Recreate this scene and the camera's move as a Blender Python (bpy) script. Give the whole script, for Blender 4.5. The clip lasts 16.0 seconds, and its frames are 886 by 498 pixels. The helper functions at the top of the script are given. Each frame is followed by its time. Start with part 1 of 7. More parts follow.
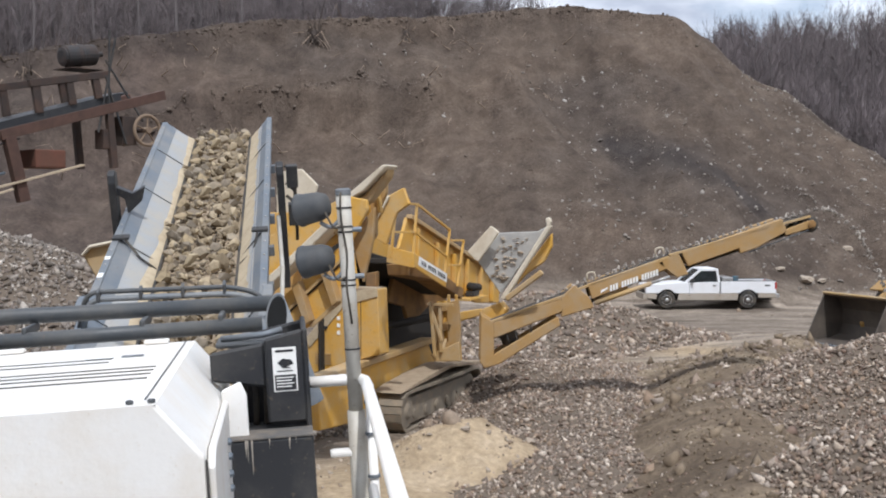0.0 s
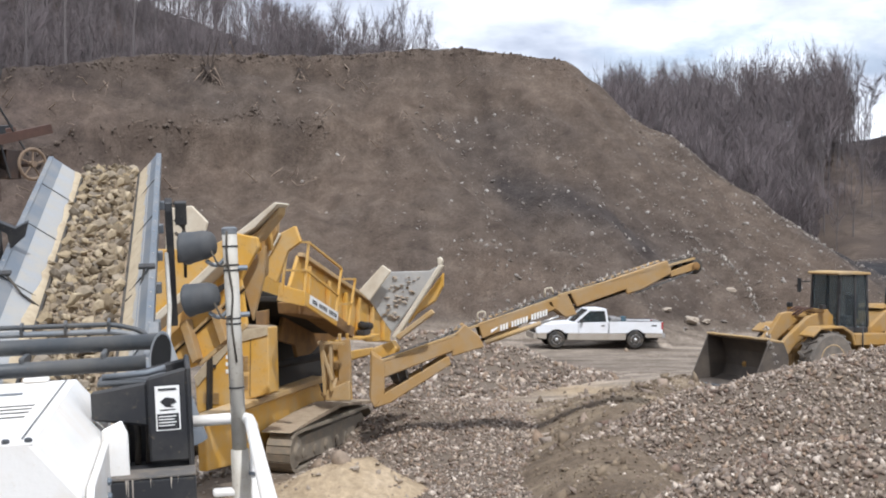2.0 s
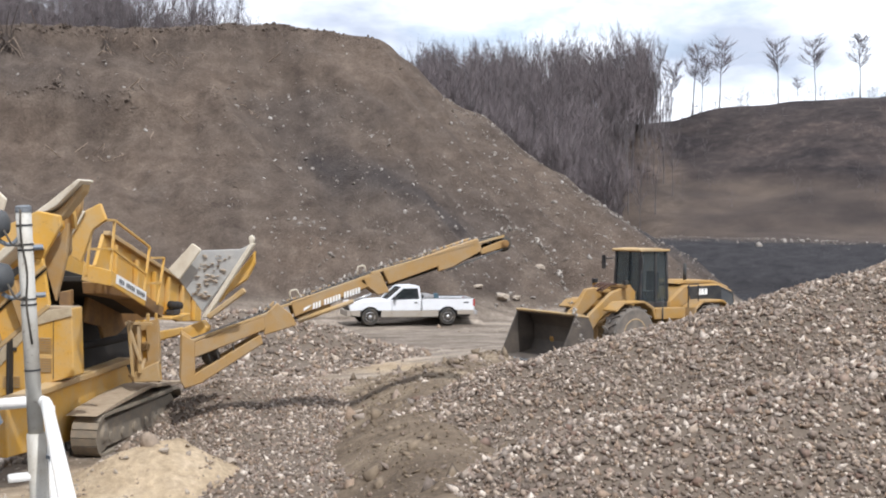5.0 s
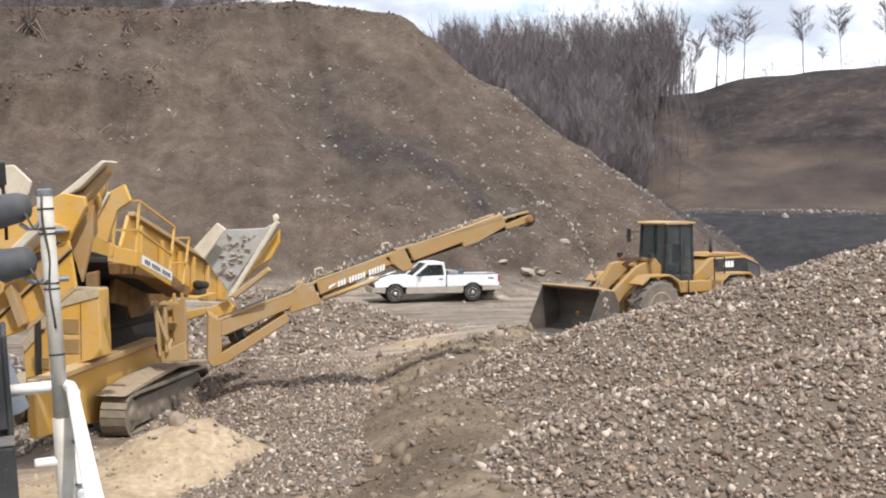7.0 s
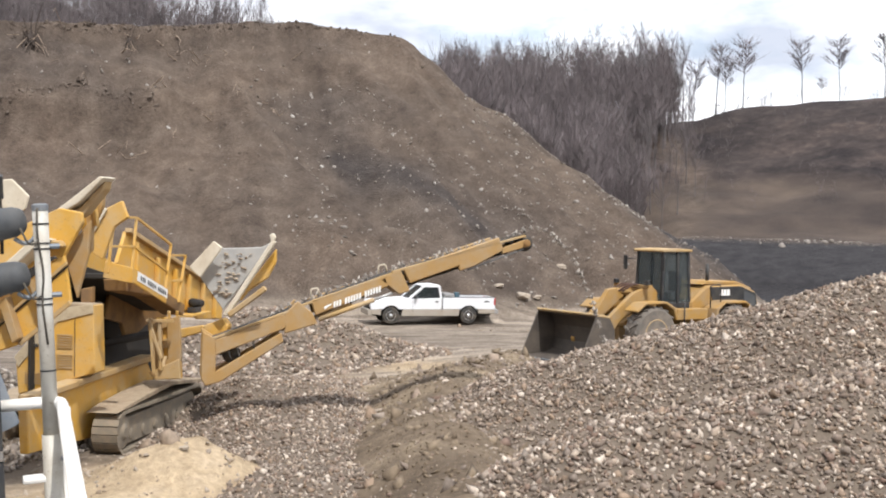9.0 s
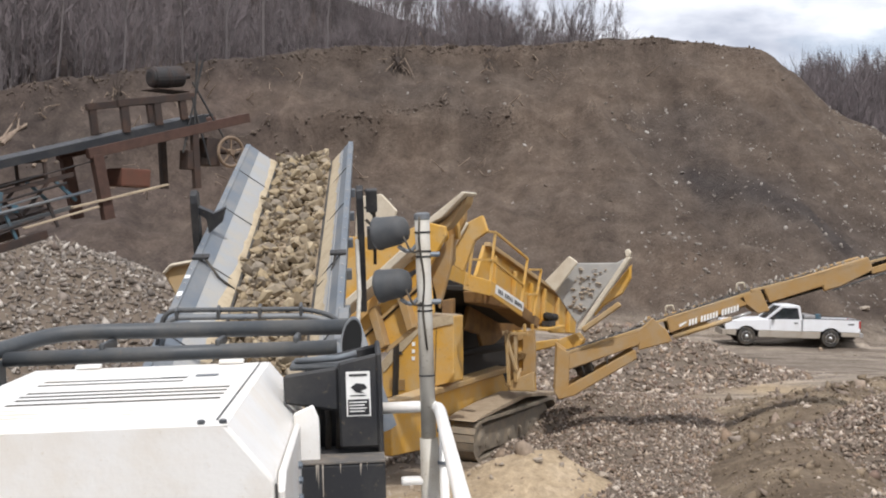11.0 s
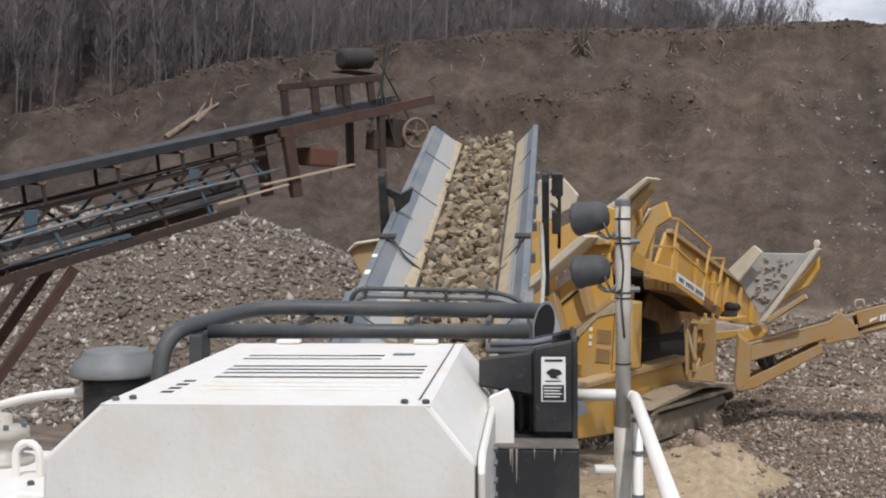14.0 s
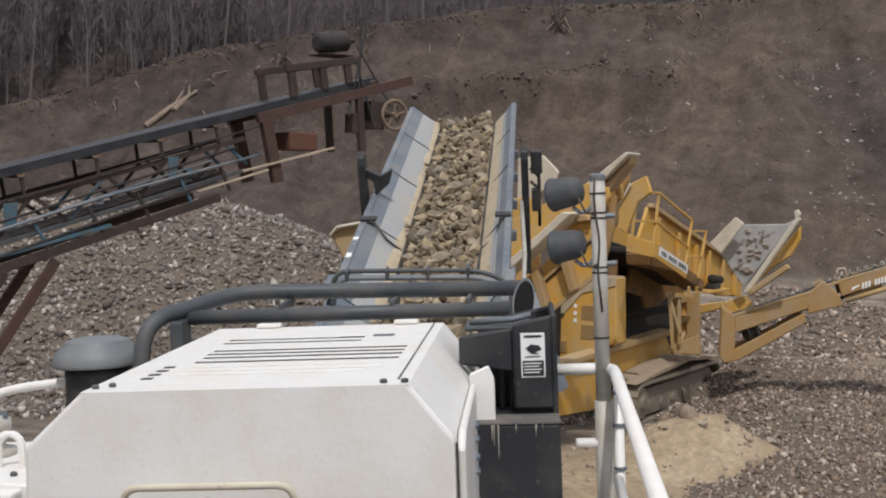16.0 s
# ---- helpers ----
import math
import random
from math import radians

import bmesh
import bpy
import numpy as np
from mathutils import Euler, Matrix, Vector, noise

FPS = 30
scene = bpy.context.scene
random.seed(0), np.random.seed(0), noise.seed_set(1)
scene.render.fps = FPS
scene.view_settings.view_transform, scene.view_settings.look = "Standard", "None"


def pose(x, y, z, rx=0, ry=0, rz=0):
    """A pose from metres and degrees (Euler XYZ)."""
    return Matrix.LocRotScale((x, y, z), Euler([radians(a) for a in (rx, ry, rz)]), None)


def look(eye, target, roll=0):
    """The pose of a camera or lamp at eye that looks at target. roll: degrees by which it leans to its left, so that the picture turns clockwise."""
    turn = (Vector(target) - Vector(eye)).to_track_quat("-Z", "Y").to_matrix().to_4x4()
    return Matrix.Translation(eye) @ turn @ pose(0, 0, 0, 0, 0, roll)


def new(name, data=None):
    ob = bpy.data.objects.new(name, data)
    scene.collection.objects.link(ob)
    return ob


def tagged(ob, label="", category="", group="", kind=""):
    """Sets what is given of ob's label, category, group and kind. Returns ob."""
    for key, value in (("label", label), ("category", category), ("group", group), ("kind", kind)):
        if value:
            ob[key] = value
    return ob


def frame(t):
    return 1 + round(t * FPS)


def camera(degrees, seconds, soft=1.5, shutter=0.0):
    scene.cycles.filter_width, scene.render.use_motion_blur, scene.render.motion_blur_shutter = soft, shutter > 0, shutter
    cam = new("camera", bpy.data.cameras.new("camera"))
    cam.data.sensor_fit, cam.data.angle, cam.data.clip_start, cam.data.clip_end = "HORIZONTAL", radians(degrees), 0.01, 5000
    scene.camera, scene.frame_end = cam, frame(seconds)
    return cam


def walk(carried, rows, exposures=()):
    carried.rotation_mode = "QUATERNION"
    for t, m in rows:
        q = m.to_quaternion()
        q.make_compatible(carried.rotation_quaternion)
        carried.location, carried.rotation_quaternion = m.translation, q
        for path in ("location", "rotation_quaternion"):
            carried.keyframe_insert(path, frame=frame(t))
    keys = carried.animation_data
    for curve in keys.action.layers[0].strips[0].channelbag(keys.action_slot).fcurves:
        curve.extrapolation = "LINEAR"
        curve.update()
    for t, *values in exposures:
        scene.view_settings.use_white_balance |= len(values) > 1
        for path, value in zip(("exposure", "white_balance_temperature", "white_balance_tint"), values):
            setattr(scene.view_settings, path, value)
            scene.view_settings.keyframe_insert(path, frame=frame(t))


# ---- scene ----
cam = camera(40.0, 16.0, soft=2.0)
PATH = [
    (0, (0.004, 0.001, 4.702), (0.004, 9.995, 4.356), 0.00),
    (0.5, (0.004, 0.013, 4.702), (-0.036, 10.007, 4.333), -0.27),
    (1, (0.009, 0.012, 4.704), (0.078, 10.008, 4.432), 0.49),
    (1.5, (0.017, -0.026, 4.704), (0.285, 9.970, 4.614), 0.49),
    (2, (0.029, -0.058, 4.707), (0.905, 9.904, 4.685), 0.62),
    (2.5, (0.041, -0.075, 4.703), (1.777, 9.773, 4.679), 1.37),
    (3, (0.045, -0.089, 4.702), (2.068, 9.704, 4.764), 1.97),
    (3.5, (0.060, -0.087, 4.702), (1.961, 9.731, 4.648), 0.81),
    (4, (0.062, -0.101, 4.703), (2.115, 9.685, 4.625), 0.26),
    (4.2, (0.059, -0.127, 4.704), (2.384, 9.598, 4.565), 0.93),
    (6.3, (0.067, -0.045, 4.720), (2.394, 9.678, 4.479), 0.14),
    (6.5, (0.067, -0.037, 4.713), (2.311, 9.704, 4.414), -0.02),
    (7, (0.073, -0.053, 4.718), (2.255, 9.698, 4.331), -0.22),
    (7.5, (0.065, -0.028, 4.717), (1.987, 9.784, 4.517), -0.55),
    (8, (0.083, -0.098, 4.722), (2.335, 9.643, 4.516), 0.11),
    (8.5, (0.086, -0.087, 4.718), (2.456, 9.625, 4.507), 1.04),
    (9, (0.079, -0.036, 4.719), (2.287, 9.715, 4.519), 0.93),
    (9.5, (0.055, 0.055, 4.714), (1.681, 9.918, 4.443), 1.59),
    (10, (0.038, 0.092, 4.701), (0.550, 10.077, 4.544), 0.96),
    (10.2, (0.028, 0.090, 4.696), (0.068, 10.089, 4.542), 0.63),
    (12.3, (-0.062, 0.045, 4.694), (-1.349, 9.961, 4.603), 4.35),
    (12.5, (-0.077, 0.050, 4.693), (-1.431, 9.955, 4.483), 5.72),
    (13, (-0.098, 0.059, 4.692), (-1.585, 9.947, 4.524), 5.34),
    (13.5, (-0.104, 0.086, 4.701), (-1.933, 9.911, 4.343), 2.96),
    (14, (-0.090, 0.075, 4.698), (-2.143, 9.857, 4.376), 2.92),
    (14.5, (-0.080, 0.077, 4.697), (-2.218, 9.839, 4.330), 2.56),
    (15, (-0.074, 0.078, 4.694), (-2.146, 9.852, 4.277), 2.47),
    (15.5, (-0.076, 0.075, 4.693), (-2.078, 9.864, 4.291), 2.50),
    (16, (-0.060, 0.067, 4.693), (-1.979, 9.869, 4.221), 1.26),
]
walk(cam, [(t, look(eye, target, roll)) for t, eye, target, roll in PATH],
     exposures=[(0, -0.04, 5850, 11), (2, 0.14, 5850, 11), (4.2, 0.24, 5850, 11), (6.3, 0.34, 6080, 11), (9.0, 0.40, 6200, 11), (10.2, 0.15, 6200, 12), (12.3, -0.17, 6080, 12), (13.5, -0.28, 6080, 12), (16, -0.48, 6100, 12)])

# ---- world and light ----
SUN_EL, SUN_AZ = 57.0, 170.0   # degrees; azimuth clockwise from +y
world = bpy.data.worlds.new("sky")
scene.world = world
world.use_nodes = True
wn, wl = world.node_tree.nodes, world.node_tree.links
bg = wn["Background"]
sky = wn.new("ShaderNodeTexSky")
sky.sky_type, sky.sun_disc = "NISHITA", False
sky.sun_elevation, sky.sun_rotation = radians(SUN_EL), radians(SUN_AZ)
sky.air_density, sky.dust_density = 1.0, 1.5
wtc = wn.new("ShaderNodeTexCoord")
wmap = wn.new("ShaderNodeMapping")
wmap.inputs["Scale"].default_value = (1.0, 1.0, 2.6)
wl.new(wtc.outputs["Generated"], wmap.inputs["Vector"])
wns = wn.new("ShaderNodeTexNoise")
wns.inputs["Scale"].default_value, wns.inputs["Detail"].default_value = 3.1, 8.0
wns.inputs["Roughness"].default_value = 0.58
wl.new(wmap.outputs["Vector"], wns.inputs["Vector"])
wr = wn.new("ShaderNodeValToRGB")
wr.color_ramp.elements[0].position, wr.color_ramp.elements[1].position = 0.29, 0.47
wl.new(wns.outputs["Fac"], wr.inputs["Fac"])
wns2 = wn.new("ShaderNodeTexNoise")
wns2.inputs["Scale"].default_value, wns2.inputs["Detail"].default_value = 5.5, 6.0
wl.new(wmap.outputs["Vector"], wns2.inputs["Vector"])
wr2 = wn.new("ShaderNodeValToRGB")
wr2.color_ramp.elements[0].position, wr2.color_ramp.elements[1].position = 0.36, 0.56
wr2.color_ramp.elements[0].color = (5.9, 6.2, 6.9, 1)
wr2.color_ramp.elements[1].color = (13.0, 13.0, 13.0, 1)
wl.new(wns2.outputs["Fac"], wr2.inputs["Fac"])
wmix = wn.new("ShaderNodeMixRGB")
wl.new(wr.outputs["Color"], wmix.inputs["Fac"])
wl.new(sky.outputs["Color"], wmix.inputs["Color1"])
wl.new(wr2.outputs["Color"], wmix.inputs["Color2"])
wl.new(wmix.outputs["Color"], bg.inputs["Color"])
bg.inputs["Strength"].default_value = 0.10

sun = new("sun", bpy.data.lights.new("sun", "SUN"))
sun.data.energy, sun.data.angle, sun.data.color = 3.3, radians(1.2), (1.0, 0.95, 0.87)
_a = radians(SUN_AZ)
_d = Vector((math.sin(_a) * math.cos(radians(SUN_EL)), math.cos(_a) * math.cos(radians(SUN_EL)), math.sin(radians(SUN_EL))))
sun.rotation_euler = _d.to_track_quat("Z", "Y").to_euler()


# ---- materials ----
def material(name, rough=0.8, metal=0.0, spec=0.3):
    m = bpy.data.materials.new(name)
    m.use_nodes = True
    b = m.node_tree.nodes["Principled BSDF"]
    b.inputs["Roughness"].default_value, b.inputs["Metallic"].default_value = rough, metal
    b.inputs["Specular IOR Level"].default_value = spec
    return m, m.node_tree.nodes, m.node_tree.links, b


def noise_node(n, l, scale, detail=5.0, rough=0.6, coords="Object", vec=None):
    t = n.new("ShaderNodeTexNoise")
    t.inputs["Scale"].default_value, t.inputs["Detail"].default_value, t.inputs["Roughness"].default_value = scale, detail, rough
    if vec is None:
        c = n.new("ShaderNodeTexCoord")
        vec = c.outputs[coords]
    l.new(vec, t.inputs["Vector"])
    return t


def ramp(n, l, src, stops):
    r = n.new("ShaderNodeValToRGB")
    e = r.color_ramp.elements
    while len(e) < len(stops):
        e.new(0.5)
    for k, (p, c) in zip(e, stops):
        k.position, k.color = p, (*c, 1)
    l.new(src, r.inputs["Fac"])
    return r


def mix(n, l, fac, a, b, mode="MIX"):
    m = n.new("ShaderNodeMixRGB")
    m.blend_type = mode
    for key, v in (("Fac", fac), ("Color1", a), ("Color2", b)):
        if isinstance(v, (int, float)):
            m.inputs[key].default_value = v
        elif isinstance(v, tuple):
            m.inputs[key].default_value = (*v, 1)
        else:
            l.new(v, m.inputs[key])
    return m


def bump(n, l, b, height, strength, dist):
    k = n.new("ShaderNodeBump")
    k.inputs["Strength"].default_value, k.inputs["Distance"].default_value = strength, dist
    l.new(height, k.inputs["Height"])
    l.new(k.outputs["Normal"], b.inputs["Normal"])


def painted(name, base, dirt, amount=0.5, rough=0.5, scale=2.0, metal=0.0, grime=(0.16, 0.12, 0.08)):
    """Worn paint: broad dusty patches, fine chips, small relief."""
    m, n, l, b = material(name, rough, metal, 0.4)
    big = noise_node(n, l, scale, 6, 0.65)
    fine = noise_node(n, l, scale * 14, 4, 0.6)
    r1 = ramp(n, l, big.outputs["Fac"], [(0.42, (0, 0, 0)), (0.72, (amount,) * 3)])
    c1 = mix(n, l, r1.outputs["Color"], base, dirt)
    r2 = ramp(n, l, fine.outputs["Fac"], [(0.62, (0, 0, 0)), (0.75, (amount * 0.8,) * 3)])
    c2 = mix(n, l, r2.outputs["Color"], c1.outputs["Color"], grime)
    l.new(c2.outputs["Color"], b.inputs["Base Color"])
    rr = ramp(n, l, big.outputs["Fac"], [(0.35, (rough * 0.85,) * 3), (0.75, (min(1, rough * 1.4),) * 3)])
    l.new(rr.outputs["Color"], b.inputs["Roughness"])
    bump(n, l, b, fine.outputs["Fac"], 0.12, 0.01)
    return m


def stony(name, colours, rough=0.9, scale=30.0):
    """Stones: each piece its own tone out of a small palette, with grain."""
    m, n, l, b = material(name, rough, 0, 0.25)
    g = n.new("ShaderNodeNewGeometry")
    r = ramp(n, l, g.outputs["Random Per Island"], [(i / max(1, len(colours) - 1), c) for i, c in enumerate(colours)])
    f = noise_node(n, l, scale, 5, 0.65)
    v = ramp(n, l, f.outputs["Fac"], [(0.3, (0.72,) * 3), (0.7, (1.12,) * 3)])
    c = mix(n, l, 1.0, r.outputs["Color"], v.outputs["Color"], "MULTIPLY")
    l.new(c.outputs["Color"], b.inputs["Base Color"])
    bump(n, l, b, f.outputs["Fac"], 0.3, 0.01)
    return m


def earth():
    """Ground: zones stored on the sheet (floor, forest litter, dark shale), each with grain at three scales."""
    m, n, l, b = material("earth", 0.95, 0, 0.15)
    big = noise_node(n, l, 0.09, 6, 0.6)
    mid = noise_node(n, l, 0.8, 7, 0.68)
    fine = noise_node(n, l, 7.0, 6, 0.7)
    tc = n.new("ShaderNodeTexCoord")
    mp = n.new("ShaderNodeMapping")
    mp.inputs["Scale"].default_value = (1.0, 0.16, 0.16)
    mp.inputs["Rotation"].default_value = (0, 0, radians(9))
    l.new(tc.outputs["Object"], mp.inputs["Vector"])
    streak = noise_node(n, l, 0.55, 6, 0.62, vec=mp.outputs["Vector"])
    spots = noise_node(n, l, 2.6, 4, 0.75)
    bank = ramp(n, l, mid.outputs["Fac"], [(0.28, (0.070, 0.054, 0.044)), (0.5, (0.110, 0.087, 0.071)), (0.72, (0.154, 0.125, 0.103))])
    bank2 = ramp(n, l, big.outputs["Fac"], [(0.36, (0.80, 0.81, 0.83)), (0.52, (1.0, 0.98, 0.95)), (0.66, (1.16, 1.11, 1.05))])
    bankc = mix(n, l, 1.0, bank.outputs["Color"], bank2.outputs["Color"], "MULTIPLY")
    st = ramp(n, l, streak.outputs["Fac"], [(0.32, (0.80, 0.79, 0.79)), (0.5, (1.0, 0.99, 0.98)), (0.68, (1.16, 1.15, 1.13))])
    bankc = mix(n, l, 1.0, bankc.outputs["Color"], st.outputs["Color"], "MULTIPLY")
    sp = ramp(n, l, spots.outputs["Fac"], [(0.68, (0, 0, 0)), (0.76, (0.35, 0.35, 0.35))])
    bankc = mix(n, l, sp.outputs["Color"], bankc.outputs["Color"], (0.30, 0.27, 0.24))
    floor = ramp(n, l, mid.outputs["Fac"], [(0.28, (0.19, 0.157, 0.125)), (0.5, (0.30, 0.255, 0.208)), (0.72, (0.40, 0.345, 0.288))])
    mp2 = n.new("ShaderNodeMapping")
    mp2.inputs["Scale"].default_value = (0.10, 1.0, 1.0)
    mp2.inputs["Rotation"].default_value = (0, 0, radians(-14))
    l.new(tc.outputs["Object"], mp2.inputs["Vector"])
    rut = noise_node(n, l, 1.6, 5, 0.6, vec=mp2.outputs["Vector"])
    rr = ramp(n, l, rut.outputs["Fac"], [(0.38, (0.58, 0.55, 0.53)), (0.5, (1.0, 0.98, 0.96)), (0.62, (1.22, 1.2, 1.16))])
    floor = mix(n, l, 1.0, floor.outputs["Color"], rr.outputs["Color"], "MULTIPLY")
    litter = ramp(n, l, mid.outputs["Fac"], [(0.3, (0.029, 0.024, 0.023)), (0.55, (0.053, 0.043, 0.040)), (0.75, (0.090, 0.073, 0.064))])
    patch = noise_node(n, l, 0.045, 5, 0.7)
    pr = ramp(n, l, patch.outputs["Fac"], [(0.40, (0.50, 0.50, 0.54)), (0.5, (0.95, 0.93, 0.92)), (0.60, (1.5, 1.4, 1.32))])
    litter = mix(n, l, 1.0, litter.outputs["Color"], pr.outputs["Color"], "MULTIPLY")
    terr = noise_node(n, l, 0.05, 5, 0.6)
    tr = ramp(n, l, terr.outputs["Fac"], [(0.38, (0.040, 0.032, 0.029)), (0.5, (0.070, 0.054, 0.045)), (0.62, (0.112, 0.086, 0.067))])
    shale = ramp(n, l, mid.outputs["Fac"], [(0.3, (0.022, 0.021, 0.023)), (0.7, (0.055, 0.052, 0.054))])
    at = {}
    for k in ("floor", "litter", "shale", "sand", "terrace"):
        at[k] = n.new("ShaderNodeAttribute")
        at[k].attribute_name = k
    c = mix(n, l, at["floor"].outputs["Fac"], bankc.outputs["Color"], floor.outputs["Color"])
    dirt = ramp(n, l, mid.outputs["Fac"], [(0.3, (0.33, 0.245, 0.15)), (0.55, (0.48, 0.37, 0.24)), (0.75, (0.58, 0.46, 0.32))])
    c = mix(n, l, at["sand"].outputs["Fac"], c.outputs["Color"], dirt.outputs["Color"])
    litter = mix(n, l, at["terrace"].outputs["Fac"], litter.outputs["Color"], tr.outputs["Color"])
    c = mix(n, l, at["litter"].outputs["Fac"], c.outputs["Color"], litter.outputs["Color"])
    c = mix(n, l, at["shale"].outputs["Fac"], c.outputs["Color"], shale.outputs["Color"])
    v = ramp(n, l, fine.outputs["Fac"], [(0.3, (0.70,) * 3), (0.72, (1.22,) * 3)])
    c = mix(n, l, 1.0, c.outputs["Color"], v.outputs["Color"], "MULTIPLY")
    l.new(c.outputs["Color"], b.inputs["Base Color"])
    add = n.new("ShaderNodeMath")
    add.operation = "ADD"
    l.new(mid.outputs["Fac"], add.inputs[0])
    l.new(fine.outputs["Fac"], add.inputs[1])
    # coarse relief on bare soil, soft where leaves lie
    rough = n.new("ShaderNodeMath")
    rough.operation = "MULTIPLY_ADD"
    rough.inputs[1].default_value, rough.inputs[2].default_value = -0.4, 0.62
    l.new(at["litter"].outputs["Fac"], rough.inputs[0])
    clod = noise_node(n, l, 1.9, 6, 0.72)
    more = n.new("ShaderNodeMath")
    more.operation = "ADD"
    l.new(add.outputs["Value"], more.inputs[0])
    l.new(clod.outputs["Fac"], more.inputs[1])
    bp = n.new("ShaderNodeBump")
    bp.inputs["Distance"].default_value = 0.22
    l.new(rough.outputs["Value"], bp.inputs["Strength"])
    l.new(more.outputs["Value"], bp.inputs["Height"])
    l.new(bp.outputs["Normal"], b.inputs["Normal"])
    return m


M_EARTH = earth()
M_GRAVEL = stony("grey_gravel", [(0.105, 0.08, 0.063), (0.27, 0.213, 0.17), (0.165, 0.134, 0.11), (0.66, 0.567, 0.474), (0.13, 0.095, 0.069), (0.33, 0.241, 0.17), (0.22, 0.179, 0.147), (0.45, 0.368, 0.286), (0.179, 0.118, 0.089), (0.3, 0.246, 0.201)])
M_GREYSTONE = stony("coarse_grey_gravel", [(0.092, 0.077, 0.066), (0.238, 0.204, 0.175), (0.147, 0.128, 0.112), (0.597, 0.539, 0.473), (0.111, 0.092, 0.075), (0.282, 0.232, 0.187), (0.196, 0.171, 0.149), (0.399, 0.35, 0.296), (0.151, 0.117, 0.098), (0.267, 0.235, 0.204)])
M_FINES = stony("gravel_bed", [(0.145, 0.115, 0.088)] * 2, 0.95, 22.0)
M_ROCK = stony("pale_rock", [(0.34, 0.27, 0.20), (0.24, 0.18, 0.13), (0.44, 0.37, 0.29), (0.30, 0.25, 0.20)], 0.9, 12.0)
M_BANKROCK = stony("bank_stone", [(0.21, 0.18, 0.15), (0.30, 0.27, 0.24), (0.185, 0.155, 0.13), (0.40, 0.37, 0.335)], 0.92, 9.0)
M_LOAD = stony("quarried_rock", [(0.33, 0.26, 0.165), (0.21, 0.165, 0.11), (0.46, 0.375, 0.25), (0.26, 0.22, 0.17), (0.16, 0.128, 0.092), (0.37, 0.29, 0.175)], 0.9, 18.0)
M_BARK = stony("grey_bark", [(0.118, 0.102, 0.101), (0.155, 0.137, 0.135), (0.135, 0.118, 0.117), (0.18, 0.162, 0.156)], 0.95, 3.0)
M_TWIG = stony("twigs", [(0.160, 0.134, 0.136), (0.20, 0.17, 0.17)], 0.95, 3.0)


# ---- building helpers ----
def link_mesh(name, verts, faces, mat, smooth=False):
    me = bpy.data.meshes.new(name)
    me.from_pydata(verts, [], faces)
    me.materials.append(mat)
    if smooth:
        me.polygons.foreach_set("use_smooth", [True] * len(me.polygons))
    return new(name, me)


def part(name, bm, mat, parent=None, label="", smooth=False):
    me = bpy.data.meshes.new(name)
    bmesh.ops.recalc_face_normals(bm, faces=bm.faces)
    bm.to_mesh(me)
    bm.free()
    me.materials.append(mat)
    if smooth:
        me.polygons.foreach_set("use_smooth", [True] * len(me.polygons))
    ob = new(name, me)
    ob.parent = parent
    if label:
        ob["label"] = label
    return ob


def thing(name, m, label, category, group=""):
    ob = new(name)
    ob.matrix_basis = m
    ob.empty_display_size = 0.2
    return tagged(ob, label, category, group)


def box(bm, lo, hi, bev=0.0, m=None):
    """A box between two corners, with bevelled edges, in bm."""
    v = [bm.verts.new((x, y, z)) for z in (lo[2], hi[2]) for y in (lo[1], hi[1]) for x in (lo[0], hi[0])]
    f = [bm.faces.new([v[i] for i in q]) for q in ((0, 2, 3, 1), (4, 5, 7, 6), (0, 1, 5, 4), (2, 6, 7, 3), (0, 4, 6, 2), (1, 3, 7, 5))]
    if m is not None:
        bmesh.ops.transform(bm, matrix=m, verts=v)
    if bev:
        bmesh.ops.bevel(bm, geom=list({e for k in f for e in k.edges}), offset=bev, segments=2, affect="EDGES", profile=0.6)
    return bm


def slab(bm, pts, axis, a, b, bev=0.0):
    """A polygon in the plane across axis ('x', 'y' or 'z'), given by its two other coordinates, thick from a to b."""
    def at(p, w):
        return {"x": (w, p[0], p[1]), "y": (p[0], w, p[1]), "z": (p[0], p[1], w)}[axis]
    lo = [bm.verts.new(at(p, a)) for p in pts]
    hi = [bm.verts.new(at(p, b)) for p in pts]
    n = len(pts)
    f = [bm.faces.new(lo), bm.faces.new(hi[::-1])]
    f += [bm.faces.new((lo[i], hi[i], hi[(i + 1) % n], lo[(i + 1) % n])) for i in range(n)]
    if bev:
        bmesh.ops.recalc_face_normals(bm, faces=f)
        bmesh.ops.bevel(bm, geom=list({e for k in f for e in k.edges}), offset=bev, segments=1, affect="EDGES")
    return bm


def tube(bm, pts, r, sides=10, r_end=None, caps=True):
    """A round bar along points, mitred at the bends."""
    pts = [Vector(p) for p in pts]
    rings, up = [], None
    for i, p in enumerate(pts):
        d = (pts[min(i + 1, len(pts) - 1)] - pts[max(i - 1, 0)]).normalized()
        if up is None:
            up = d.orthogonal().normalized()
        up = (up - d * up.dot(d)).normalized()
        side = d.cross(up)
        rr = r if r_end is None else r + (r_end - r) * i / (len(pts) - 1)
        rings.append([bm.verts.new(p + rr * (math.cos(k) * up + math.sin(k) * side)) for k in (2 * math.pi * j / sides for j in range(sides))])
    for a, b in zip(rings, rings[1:]):
        for j in range(sides):
            bm.faces.new((a[j], a[(j + 1) % sides], b[(j + 1) % sides], b[j]))
    if caps:
        bm.faces.new(rings[0][::-1])
        bm.faces.new(rings[-1])
    return bm


